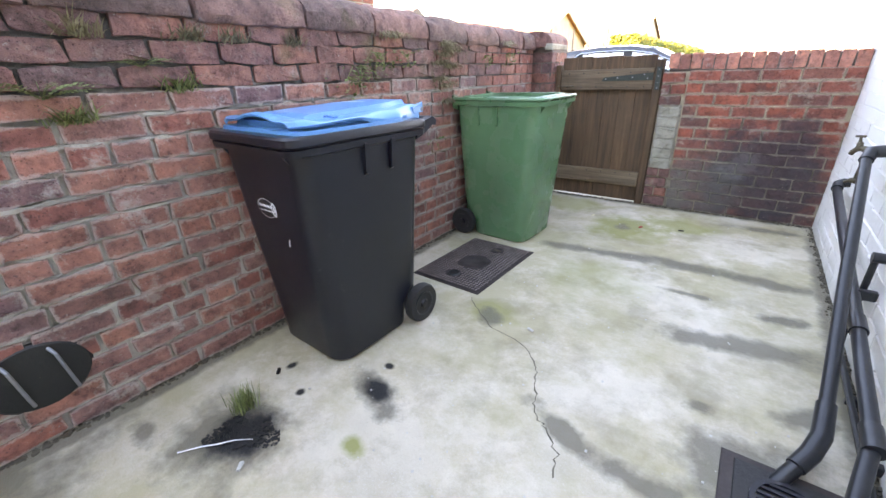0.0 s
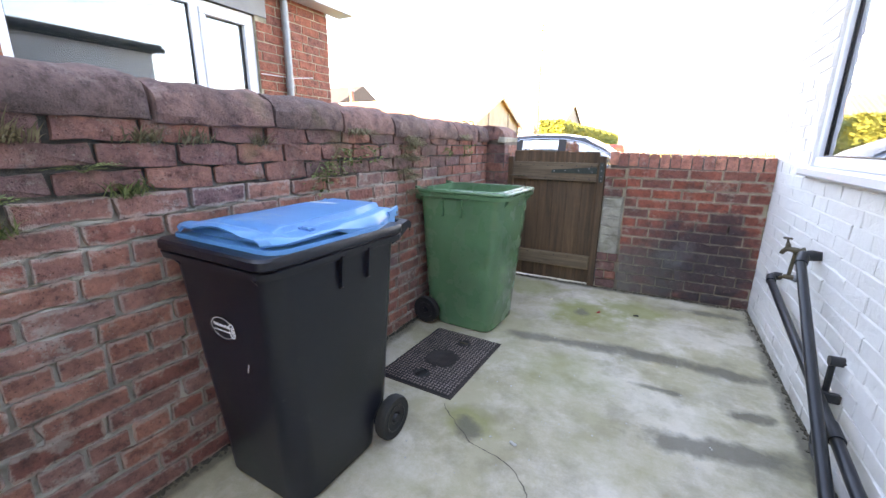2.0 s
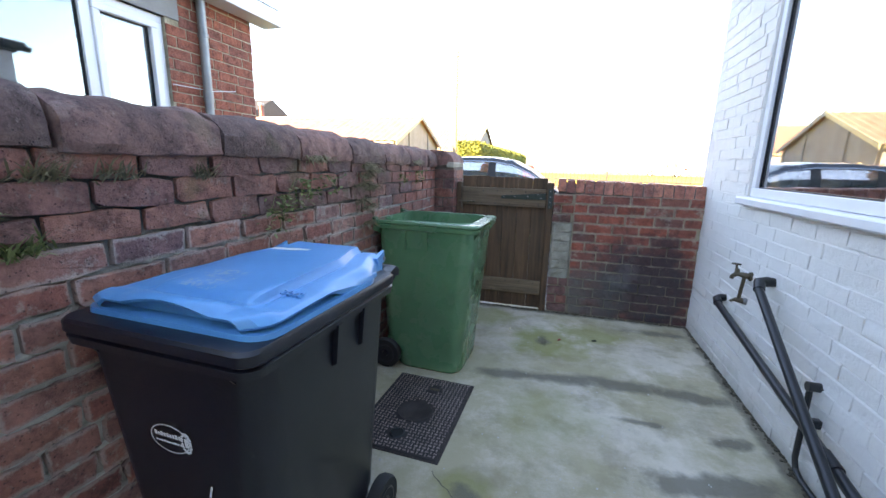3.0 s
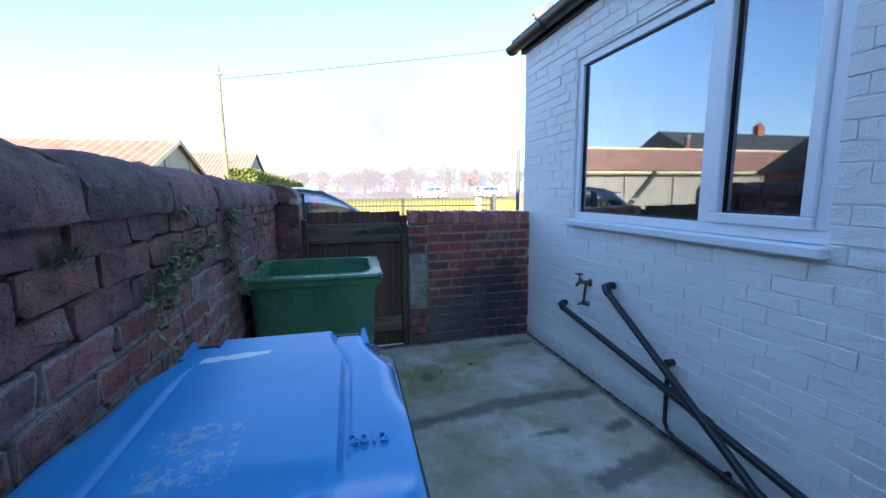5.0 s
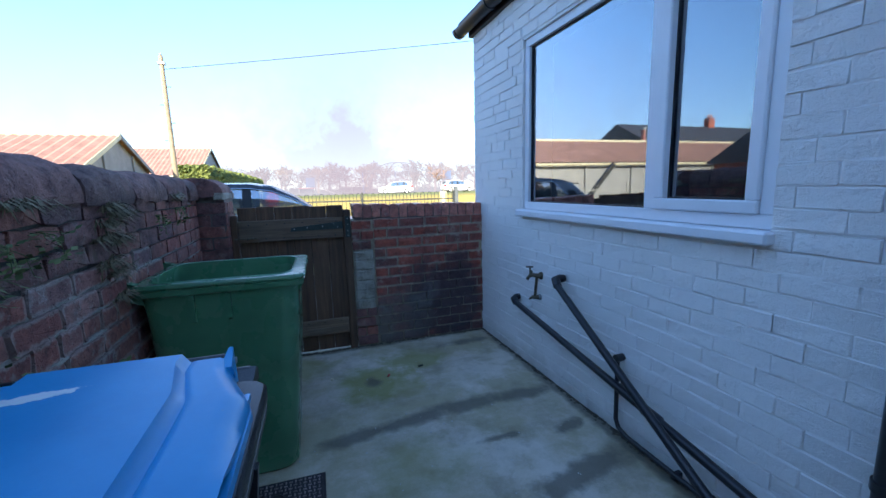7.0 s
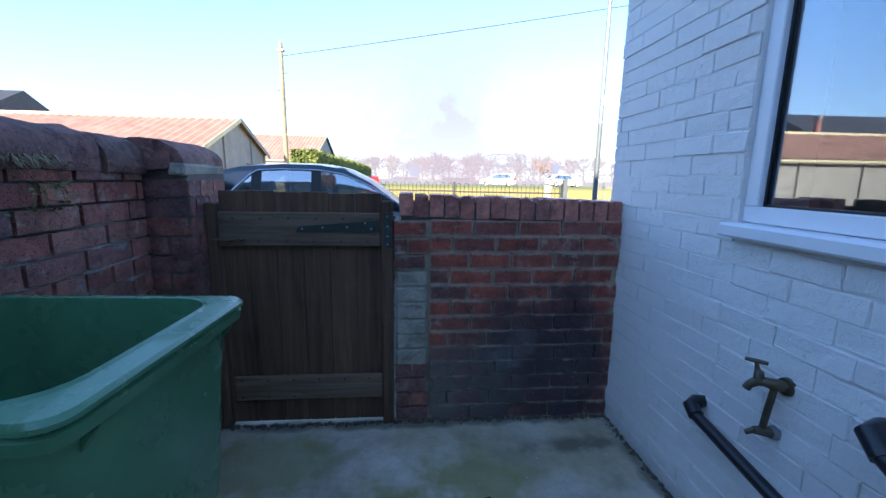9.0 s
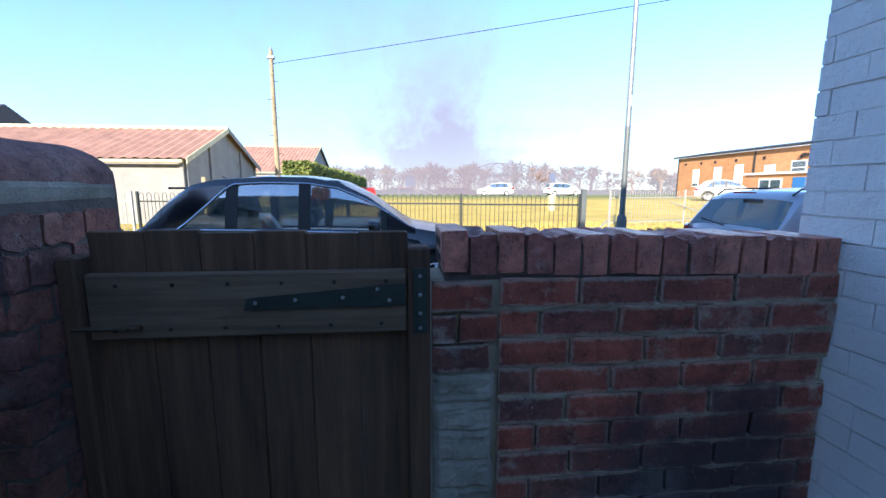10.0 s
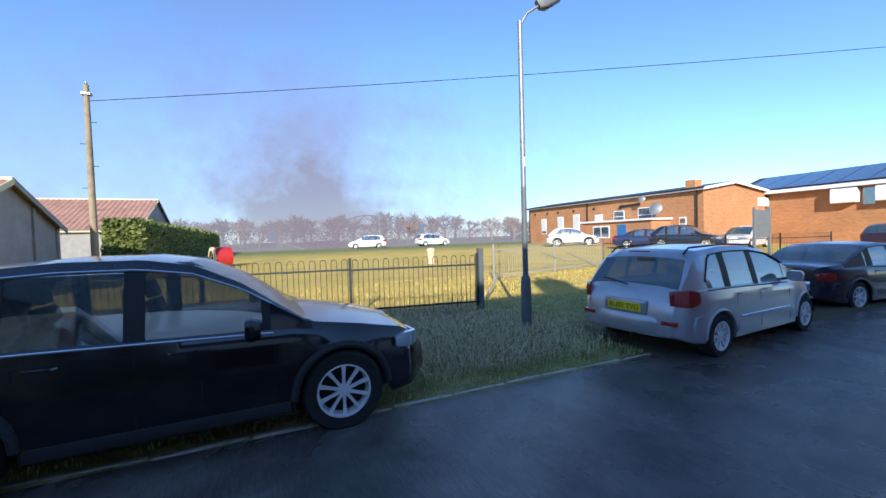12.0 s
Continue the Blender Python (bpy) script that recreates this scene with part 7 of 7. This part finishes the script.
def tuft(x, y, z, n, h, mat, label, seed, spread=0.03, hang=0.0, ground=False):
    rng = random.Random(seed)
    t = empty("weed_tuft", label, "weed", "wall weeds", (x, y, z))
    bm = bmesh.new()
    for _ in range(n):
        p = Vector((rng.uniform(0, 0.01), rng.gauss(0, spread), rng.gauss(0, 0.006)))
        a = rng.uniform(-1.3, 1.3)
        d = Vector((math.cos(a), math.sin(a), 0))
        L = h * rng.uniform(0.5, 1.1)
        if ground:
            a = rng.uniform(0, 6.28)
            d = Vector((math.cos(a), math.sin(a), 0)) * 0.35
            p = Vector((rng.gauss(0, spread), rng.gauss(0, spread), 0))
        s = Vector((-d.y, d.x, 0)).normalized() * (0.0014 if ground else 0.0024)
        up = rng.uniform(0.9, 1.3) if ground else rng.uniform(0.3, 1.0) * (1 - hang)
        q = p + d * L * 0.35 + Vector((0, 0, L * 0.5 * up))
        r = q + d * L * 0.45 + Vector((0, 0, L * (0.35 * up - 0.35 * (1 - up) - hang * 0.5)))
        v = [bm.verts.new(c) for c in (p - s, p + s, q + s, q - s, r)]
        bm.faces.new((v[0], v[1], v[2], v[3]))
        bm.faces.new((v[3], v[2], v[4]))
    part("foliage", bm, mat, t, kind="stuff")
    return t


def leafy(x, y, z, n, label, seed, spread=0.06, drop=0.10):
    rng = random.Random(seed)
    t = empty("wall_weed", label, "weed", "wall weeds", (x, y, z))
    bm, st = bmesh.new(), bmesh.new()
    for k in range(n):
        p = Vector((rng.uniform(0.01, 0.05), rng.gauss(0, spread), -rng.random() * drop))
        if k % 4 == 0:
            tube([(0, p.y * 0.3, 0), (p.x, p.y * 0.7, p.z * 0.4), tuple(p)], 0.0012, 4, bm=st)
        s = rng.uniform(0.009, 0.017)
        a = Vector((rng.uniform(0, 1), rng.gauss(0, 0.7), rng.uniform(-0.3, 0.7))).normalized() * s
        b = a.cross(Vector((0.5, 0.2, 1))).normalized() * s * 0.6
        bm.faces.new([bm.verts.new(q) for q in (p, p + a * 0.8 - b, p + a * 1.8, p + a * 0.8 + b)])
    part("foliage", bm, M_leaf, t, kind="stuff")
    part("stem", st, M_leaf, t, kind="stuff")


def fern(x, y, z, n, h, seed):
    rng = random.Random(seed)
    t = empty("fern", "small green wall fern with drooping fronds growing from the joint", "fern", "wall ferns", (x, y, z))
    for k in range(n):
        bm = bmesh.new()
        a = (k + 0.5) / n * math.pi - math.pi / 2 + rng.uniform(-0.3, 0.3)
        d = Vector((0.35 * math.cos(a) + 0.12, math.sin(a), 0)).normalized()
        L, up = h * rng.uniform(0.7, 1.15), rng.uniform(0.35, 0.85)
        side = Vector((-d.y, d.x, 0.25)).normalized()
        pts = []
        for i in range(13):
            q = i / 12
            pts.append(d * L * q * 0.95 + Vector((0.004, 0, L * (up * q * 1.3 - 1.1 * q * q * up * rng.uniform(0.85, 1.0)))))
        tube(pts[::3], [0.0012, 0.001, 0.0009, 0.0007, 0.0004], 4, bm=bm)
        for i in range(1, 13):
            w = L * 0.11 * math.sin(math.pi * min(1, 0.15 + i / 13)) ** 0.7
            for sgn in (-1, 1):
                p, tip = pts[i], pts[i] + side * sgn * w + d * w * 0.5
                o = d * L * 0.028
                bm.faces.new([bm.verts.new(c) for c in (p - o, p + side * sgn * w * 0.6 - o * 0.6, tip, p + side * sgn * w * 0.6 + o, p + o)])
        part("frond", bm, M_leaf, t)


k = 100
for (y, z, n, h) in ((0.62, 1.20, 8, 0.13), (0.70, 1.12, 7, 0.10), (0.78, 1.29, 8, 0.11), (0.98, 1.12, 8, 0.12), (0.38, 1.21, 8, 0.12), (1.27, 1.21, 6, 0.08), (0.50, 1.12, 6, 0.09)):
    k += 1
    fern(LX + 0.006, y, z, n + 3, h * 1.3, k)
for (y, z, n, h, m) in ((1.03, 1.05, 44, 0.07, 0), (1.38, 1.13, 36, 0.07, 0),
                        (1.12, 1.30, 30, 0.08, 1), (1.45, 1.30, 40, 0.07, 1), (1.62, 1.30, 30, 0.06, 1), (0.35, 1.30, 40, 0.12, 0), (0.1, 1.2, 30, 0.1, 0), (1.9, 1.30, 24, 0.05, 1)):
    k += 1
    tuft(LX + 0.004, y, z, int(n * 2.2), h * 1.25, M_drygrass if m else M_leaf, "dry brown weed tuft growing in the wall joint" if m else "green grassy weed tuft growing in the wall joint", k)
for (y, z, n) in ((2.28, 1.21, 60), (2.42, 1.28, 50), (2.62, 1.29, 40), (2.2, 1.16, 30), (3.6, 1.28, 30), (3.95, 1.30, 40), (1.9, 0.86, 14), (2.9, 0.75, 14), (2.3, 1.0, 12)):
    k += 1
    leafy(LX + 0.006, y, z, n, "small-leaved green creeping weed hanging from the wall joint", k)
for (y, z) in ((3.02, 1.22), (3.08, 1.33), (3.07, 1.08), (2.55, 1.36), (3.9, 1.36), (3.05, 1.27), (3.12, 1.20), (3.0, 1.12), (3.1, 0.98), (3.15, 1.3)):
    k += 1
    tuft(LX + 0.004, y, z, 90, 0.11, M_drygrass, "dead brown clump of moss and weed on the wall", k, 0.05, 0.4)
tuft(-1.56, 1.13, 0.0, 220, 0.085, M_leaf, "green grass tuft beside the tar patch on the yard floor", 77, 0.022, ground=True)
leafy(LX + 0.0, 1.05, 1.53, 10, "green seedling growing on the coping", 78, 0.03, -0.06)


def litter():
    rng = random.Random(12)
    t = empty("tar_patch", "black crumbly tar patch in the concrete floor", "tar patch", at=(-1.44, 1.06, 0))
    bm = bmesh.new()
    for _ in range(1300):
        a = rng.uniform(0, 6.28)
        r = 0.118 * rng.random() ** 0.7 * (0.75 + 0.35 * math.sin(a * 2 + 0.5) + 0.15 * math.sin(a * 5))
        s = rng.uniform(0.0015, 0.0048)
        x, y = r * math.cos(a), r * math.sin(a)
        vs = add_box(bm, x - s, x + s, y - s, y + s * 0.8, -0.002, s * 0.7 + 0.004 * max(0, 1 - (r / 0.11) ** 2))
        for v in vs:
            v.co += Vector((rng.uniform(-s, s), rng.uniform(-s, s), 0)) * 0.7
    part("crumb_layer", bm, M_soil, t, kind="stuff")
    for i, (x, y, a, L) in enumerate(((-1.50, 0.94, 50, 0.075), (-1.43, 1.02, 45, 0.06))):
        o = part("twig", tube([(-L, 0, 0.004), (0, 0.004, 0.006), (L, 0, 0.004)], 0.0025, 6), M_upvc)
        o.matrix_basis = pose(x, y, 0, 0, 0, a)
        tagged(o, "thin pale stick lying on the yard floor", "stick", "sticks")
    bmp = bmesh.new()
    for _ in range(240):
        x, y = rng.uniform(-1.9, 0.25), rng.uniform(0.7, 4.5)
        s = rng.uniform(0.0012, 0.004)
        add_box(bmp, x - s, x + s, y - s, y + s, 0, s)
    part("grit", bmp, M_kerb, kind="stuff", label="scattered grit on the yard floor")
    for (x, y, mt, lb) in ((-0.75, 3.95, M_red, "small red scrap lying on the yard floor"), (-0.48, 4.02, M_soil, "dark leaf scrap lying on the yard floor"), (-1.15, 4.05, M_cream, "pale splinter lying on the yard floor"), (-0.87, 2.2, M_kerb, "small pale pebble on the yard floor"),
                          (-1.32, 0.98, M_kerb, "small pale pebble on the yard floor"), (-1.63, 1.32, M_soil, "black tar crumb on the yard floor")):
        o = part("scrap", box(-0.018, 0.018, -0.007, 0.007, 0, 0.008, 0.003, 1, 0.003, rng), mt)
        o.matrix_basis = pose(x, y, 0.001, 0, 0, rng.uniform(0, 180))
        tagged(o, lb, "litter")
    o = empty("timber_beam", "dark leaning timber prop against the grey shed wall", "timber", at=(-8.3, 14.6, ground_z(-8, 14.6)))
    part("beam", shift(box(-0.09, 0.09, -0.06, 0.06, 0, 2.6, 0.01), pose(0, 0, 0, 0, -42, 0)), M_fascia, o)
    o = empty("timber_stake", "short weathered wooden stake behind the railings", "timber", at=(-7.0, 16.4, ground_z(-7, 16)))
    part("stake", box(-0.06, 0.06, -0.05, 0.05, -0.1, 1.5, 0.01), M_pole, o)


litter()

# ---- bricks, laid last ----
def brick_variants(name, L, D, H, mat, rng, n=6, jit=0.0025, bev=0.006, flat=False):
    if flat:
        return [to_mesh(name, box(-L / 2, L / 2, -D / 2, D / 2, -H / 2, H / 2, bev, 1, jit, rng), mat) for _ in range(n)]
    return [to_mesh(name, rough_brick(L, D, H, rng, jit), mat) for _ in range(n)]


def lay(parent, face, axis, out, u0, u1, z0, rows, course, L, gap, mats, holes=(), rng=None, seed=1, proud=0.006, depth=0.03, group_name="brick", top_rows=0, top_mat=None, jit=0.0025, limit=300, near=None, headers=0.0, bevel=0.006, vgap=0, flat=False):
    """Lay courses on a wall face. axis 'y': the wall runs along y and its face is x = face; 'x': the other way. out: the face's direction."""
    rng = random.Random(seed)
    H = course - gap
    D = depth
    V = {}
    todo = []
    for r in range(rows):
        z = z0 + r * course + course / 2
        u = u0 - (L + gap) * (0.5 if r % 2 else 0.0) + rng.uniform(-0.02, 0.02)
        hd = rng.random() < headers
        while u < u1:
            w = (L if not hd else L / 2) * rng.uniform(0.94, 1.05)
            a, b = max(u, u0), min(u + w, u1)
            if b - a > 0.03:
                segs = [(a, b)]
                for (h0, h1, k0, k1) in holes:
                    if k0 < z + H * 0.3 and z - H * 0.3 < k1:
                        ns = []
                        for (p, q) in segs:
                            if q <= h0 or p >= h1:
                                ns.append((p, q))
                            else:
                                if h0 - p > 0.03:
                                    ns.append((p, h0 - 0.002))
                                if q - h1 > 0.03:
                                    ns.append((h1 + 0.002, q))
                        segs = ns
                for (p, q) in segs:
                    todo.append(((p + q) / 2, z, q - p, r))
            u += w + (vgap or gap)
    if near:
        todo.sort(key=lambda t: abs(t[0] - near))
    rest = bmesh.new()
    made = 0
    for i, (u, z, w, r) in enumerate(todo):
        mt = top_mat if top_mat and r >= rows - top_rows else mats[0]
        off = rng.uniform(-0.002, 0.003)
        c = face + out * (proud + off - D / 2)
        zz = z + rng.uniform(-0.002, 0.002)
        if made < limit:
            key = mt.name
            if key not in V:
                V[key] = brick_variants("brick", L, D, H, mt, rng, 8, jit, bevel, flat)
            o = part("brick", rng.choice(V[key]), mt, parent)
            m = (pose(c, u, zz, 0, rng.uniform(-0.5, 0.5), 90 if out > 0 else -90) if axis == "y" else pose(u, c, zz, 0, rng.uniform(-0.4, 0.4), 0))
            o.matrix_basis = m @ Matrix.Diagonal((w / L, 1, 1, 1))
            made += 1
        else:
            h = H / 2
            vs = add_box(rest, -w / 2, w / 2, -D / 2, D / 2, -h, h)
            for v in vs:
                x, y, q = v.co
                v.co = Vector((c + y, u + x, zz + q)) if axis == "y" else Vector((u + x, c + y, zz + q))
    if len(rest.faces):
        part("brickwork", rest, mats[-1], parent, kind="stuff")
    else:
        rest.free()


by = {o.name: o for o in scene.objects}


def mortar_lines(parent, face, axis, out, u0, u1, heights, mat, reach=0.009, seed=1.0):
    """Uneven pointing that overlaps the brick edges here and there along every bed joint."""
    bm = bmesh.new()
    n = int((u1 - u0) / 0.011)
    for r, z in enumerate(heights):
        prev = None
        for i in range(n + 1):
            u = u0 + (u1 - u0) * i / n
            a = noise.noise((u * 9, r * 7.3, seed))
            b = noise.noise((u * 34, r * 3.1, seed + 5))
            p = face + out * (-0.004 + reach * max(-0.3, a * 1.2 + b * 0.6 + 0.35))
            lo, hi = 0.009 + 0.010 * max(-0.3, a + b), 0.008 + 0.009 * max(-0.4, b - a * 0.5)
            dz = 0.003 * noise.noise((u * 4, r, seed + 2))
            prof = ((face - out * 0.004, z - lo), (p, z - lo * 0.45), (p + out * 0.001 * b, z + hi * 0.4), (face - out * 0.004, z + hi))
            row = [bm.verts.new((q[0], u, q[1] + dz) if axis == "y" else (u, q[0], q[1] + dz)) for q in prof]
            if prev:
                for k in range(3):
                    bm.faces.new((prev[k], row[k], row[k + 1], prev[k + 1]))
            prev = row
    bmesh.ops.recalc_face_normals(bm, faces=bm.faces)
    part("pointing", bm, mat, parent, kind="stuff")


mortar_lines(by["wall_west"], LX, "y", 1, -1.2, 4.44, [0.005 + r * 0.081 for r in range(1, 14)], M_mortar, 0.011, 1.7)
mortar_lines(by["wall_north"], GY, "x", -1, -0.70, HX - 0.004, [0.005 + r * 0.0862 for r in range(1, 13)], M_mortar_g, 0.010, 8.2)
lay(by["wall_west"], LX, "y", 1, -1.2, 4.44, 0.005, 17, 0.081, 0.225, 0.011, [M_brick, M_brick_isl], seed=21, vgap=0.016, top_rows=3, top_mat=M_brick_top, near=1.7, jit=0.0075, proud=0.007, depth=0.05, headers=0.12, bevel=0.006)
lay(by["wall_north"], GY, "x", -1, -0.70, HX - 0.004, 0.005, 13, 0.0862, 0.215, 0.010, [M_brick_gate], seed=22, jit=0.003, proud=0.003, headers=0.05, bevel=0.004)
lay(by["wall_north"], GY, "x", -1, -0.885, -0.71, 0.005, 4, 0.0862, 0.17, 0.012, [M_brick_top], seed=27, jit=0.005, proud=0.006)
lay(by["wall_north"], GY, "x", -1, -0.885, -0.71, 0.86, 3, 0.0862, 0.17, 0.012, [M_brick_gate], seed=28, jit=0.004, proud=0.008)
bm = bmesh.new()
nx, nz = 10, 44
g = []
for j in range(nz + 1):
    z, row = 0.345 + 0.52 * j / nz, []
    for i in range(nx + 1):
        x = -0.886 + 0.178 * i / nx + (0.012 * noise.noise((z * 14, 2, 0)) if i == nx else 0)
        lump = 0.010 * noise.noise((x * 22, 0, z * 22)) + 0.012 * noise.noise((x * 7, 5, z * 9)) + 0.005 * noise.noise((x * 60, 9, z * 60))
        ledge = -0.008 if (z * 11.6) % 1 > 0.86 else 0.0
        row.append(bm.verts.new((x, GY - 0.012 - lump - ledge + (0.02 if i in (0, nx) else 0), z)))
    g.append(row)
for j in range(nz):
    for i in range(nx):
        bm.faces.new((g[j][i], g[j][i + 1], g[j + 1][i + 1], g[j + 1][i]))
part("cement_patch", bm, M_cement, by["wall_north"], "rough pale cement filling beside the gate post")
lay(by["pier_core"], 4.47, "x", -1, -2.0, -1.80, 0.005, 15, 0.0872, 0.215, 0.012, [M_brick_top], seed=23, jit=0.006, proud=0.006, depth=0.03)
lay(by["pier_core"], -1.80, "y", 1, 4.47, 4.82, 0.005, 15, 0.0872, 0.11, 0.012, [M_brick_top], seed=24, jit=0.006, proud=0.004, depth=0.02)
part("mortar_bed", box(-0.852, HX - 0.004, GY + 0.014, GY + 0.205, 1.119, 1.212), M_sootmortar, by["wall_north"])
# the soldier course on edge with hollow ends
rng = random.Random(30)
edge_v = brick_variants("brick", 0.0695, 0.215, 0.112, M_brick_skin, rng, 5, 0.002, 0.003, True)


def spalled_brick(L, D, H, sd):
    """A brick whose top has flaked away in layers."""
    bm, nx, ny = bmesh.new(), 5, 9
    top = [[bm.verts.new((L * (i / nx - 0.5), D * (j / ny - 0.5), H / 2 - (0.004 + 0.010 * max(0.0, min(1.0, 0.5 + 2.2 * noise.noise((i * 0.55, j * 0.4, sd)))) if noise.noise((i * 0.3, j * 0.28, sd + 9)) > -0.12 else 0.0))) for j in range(ny + 1)] for i in range(nx + 1)]
    for i in range(nx):
        for j in range(ny):
            bm.faces.new((top[i][j], top[i + 1][j], top[i + 1][j + 1], top[i][j + 1]))
    loop = [top[i][0] for i in range(nx + 1)] + [top[nx][j] for j in range(1, ny + 1)] + [top[i][ny] for i in range(nx - 1, -1, -1)] + [top[0][j] for j in range(ny - 1, 0, -1)]
    low = [bm.verts.new((v.co.x, v.co.y, -H / 2)) for v in loop]
    for q in range(len(loop)):
        r = (q + 1) % len(loop)
        bm.faces.new((loop[q], low[q], low[r], loop[r]))
    bm.faces.new(low[::-1])
    return bm


worn_v = [to_mesh("brick", spalled_brick(0.0695, 0.215, 0.112, 3.3 * q), M_brick_edge) for q in range(5)]
n_edge = 15
for i in range(n_edge):
    worn = i in (1, 3, 4, 6, 8, 9, 12)
    o = part("brick", rng.choice(worn_v if worn else edge_v), M_brick_edge if worn else M_brick_skin, by["wall_north"])
    o.matrix_basis = pose(-0.825 + i * (HX - 0.045 + 0.825) / (n_edge - 1), GY + 0.112 + rng.uniform(-0.004, 0.004), 1.197 - 0.028 * i / (n_edge - 1) + rng.uniform(-0.003, 0.004), 0, rng.uniform(-1.5, 1.5), rng.uniform(-1, 1))
# black discs on the end face imitate the shade inside its holes
for z in (1.172, 1.218):
    for q in (0.06, 0.115, 0.17):
        part("brick_hole", shift(lathe([(0.016, 0), (0.016, -0.002), (0.001, -0.003)], 12, "X"), pose(-0.8605, GY + q, z)), M_ink, by["wall_north"])
lay(by["wall_east"], HX, "y", -1, -0.9, HEND, 0.0, 36, 0.0755, 0.218, 0.0055, [M_white, M_white], holes=((WY0, WY1, WZ0 - 0.05, WZ1), (-3, -2, 0, 0)), seed=25, near=2.9, jit=0.0035, proud=0.0018, depth=0.024, bevel=0.0035, vgap=0.0025, flat=True)
lay(by["neighbour_wall"], NX, "y", 1, -0.5, NY, 1.3, 17, 0.083, 0.22, 0.010, [M_brick_nb, M_brick_nb], holes=((nw0, nw1, nz0 - 0.05, nz1 + 0.02), (nw0 - 0.05, nw1 + 0.12, nz1, nz1 + 0.17)), seed=26, near=3.9, jit=0.0015, proud=0.004, depth=0.02, bevel=0.003, flat=True)
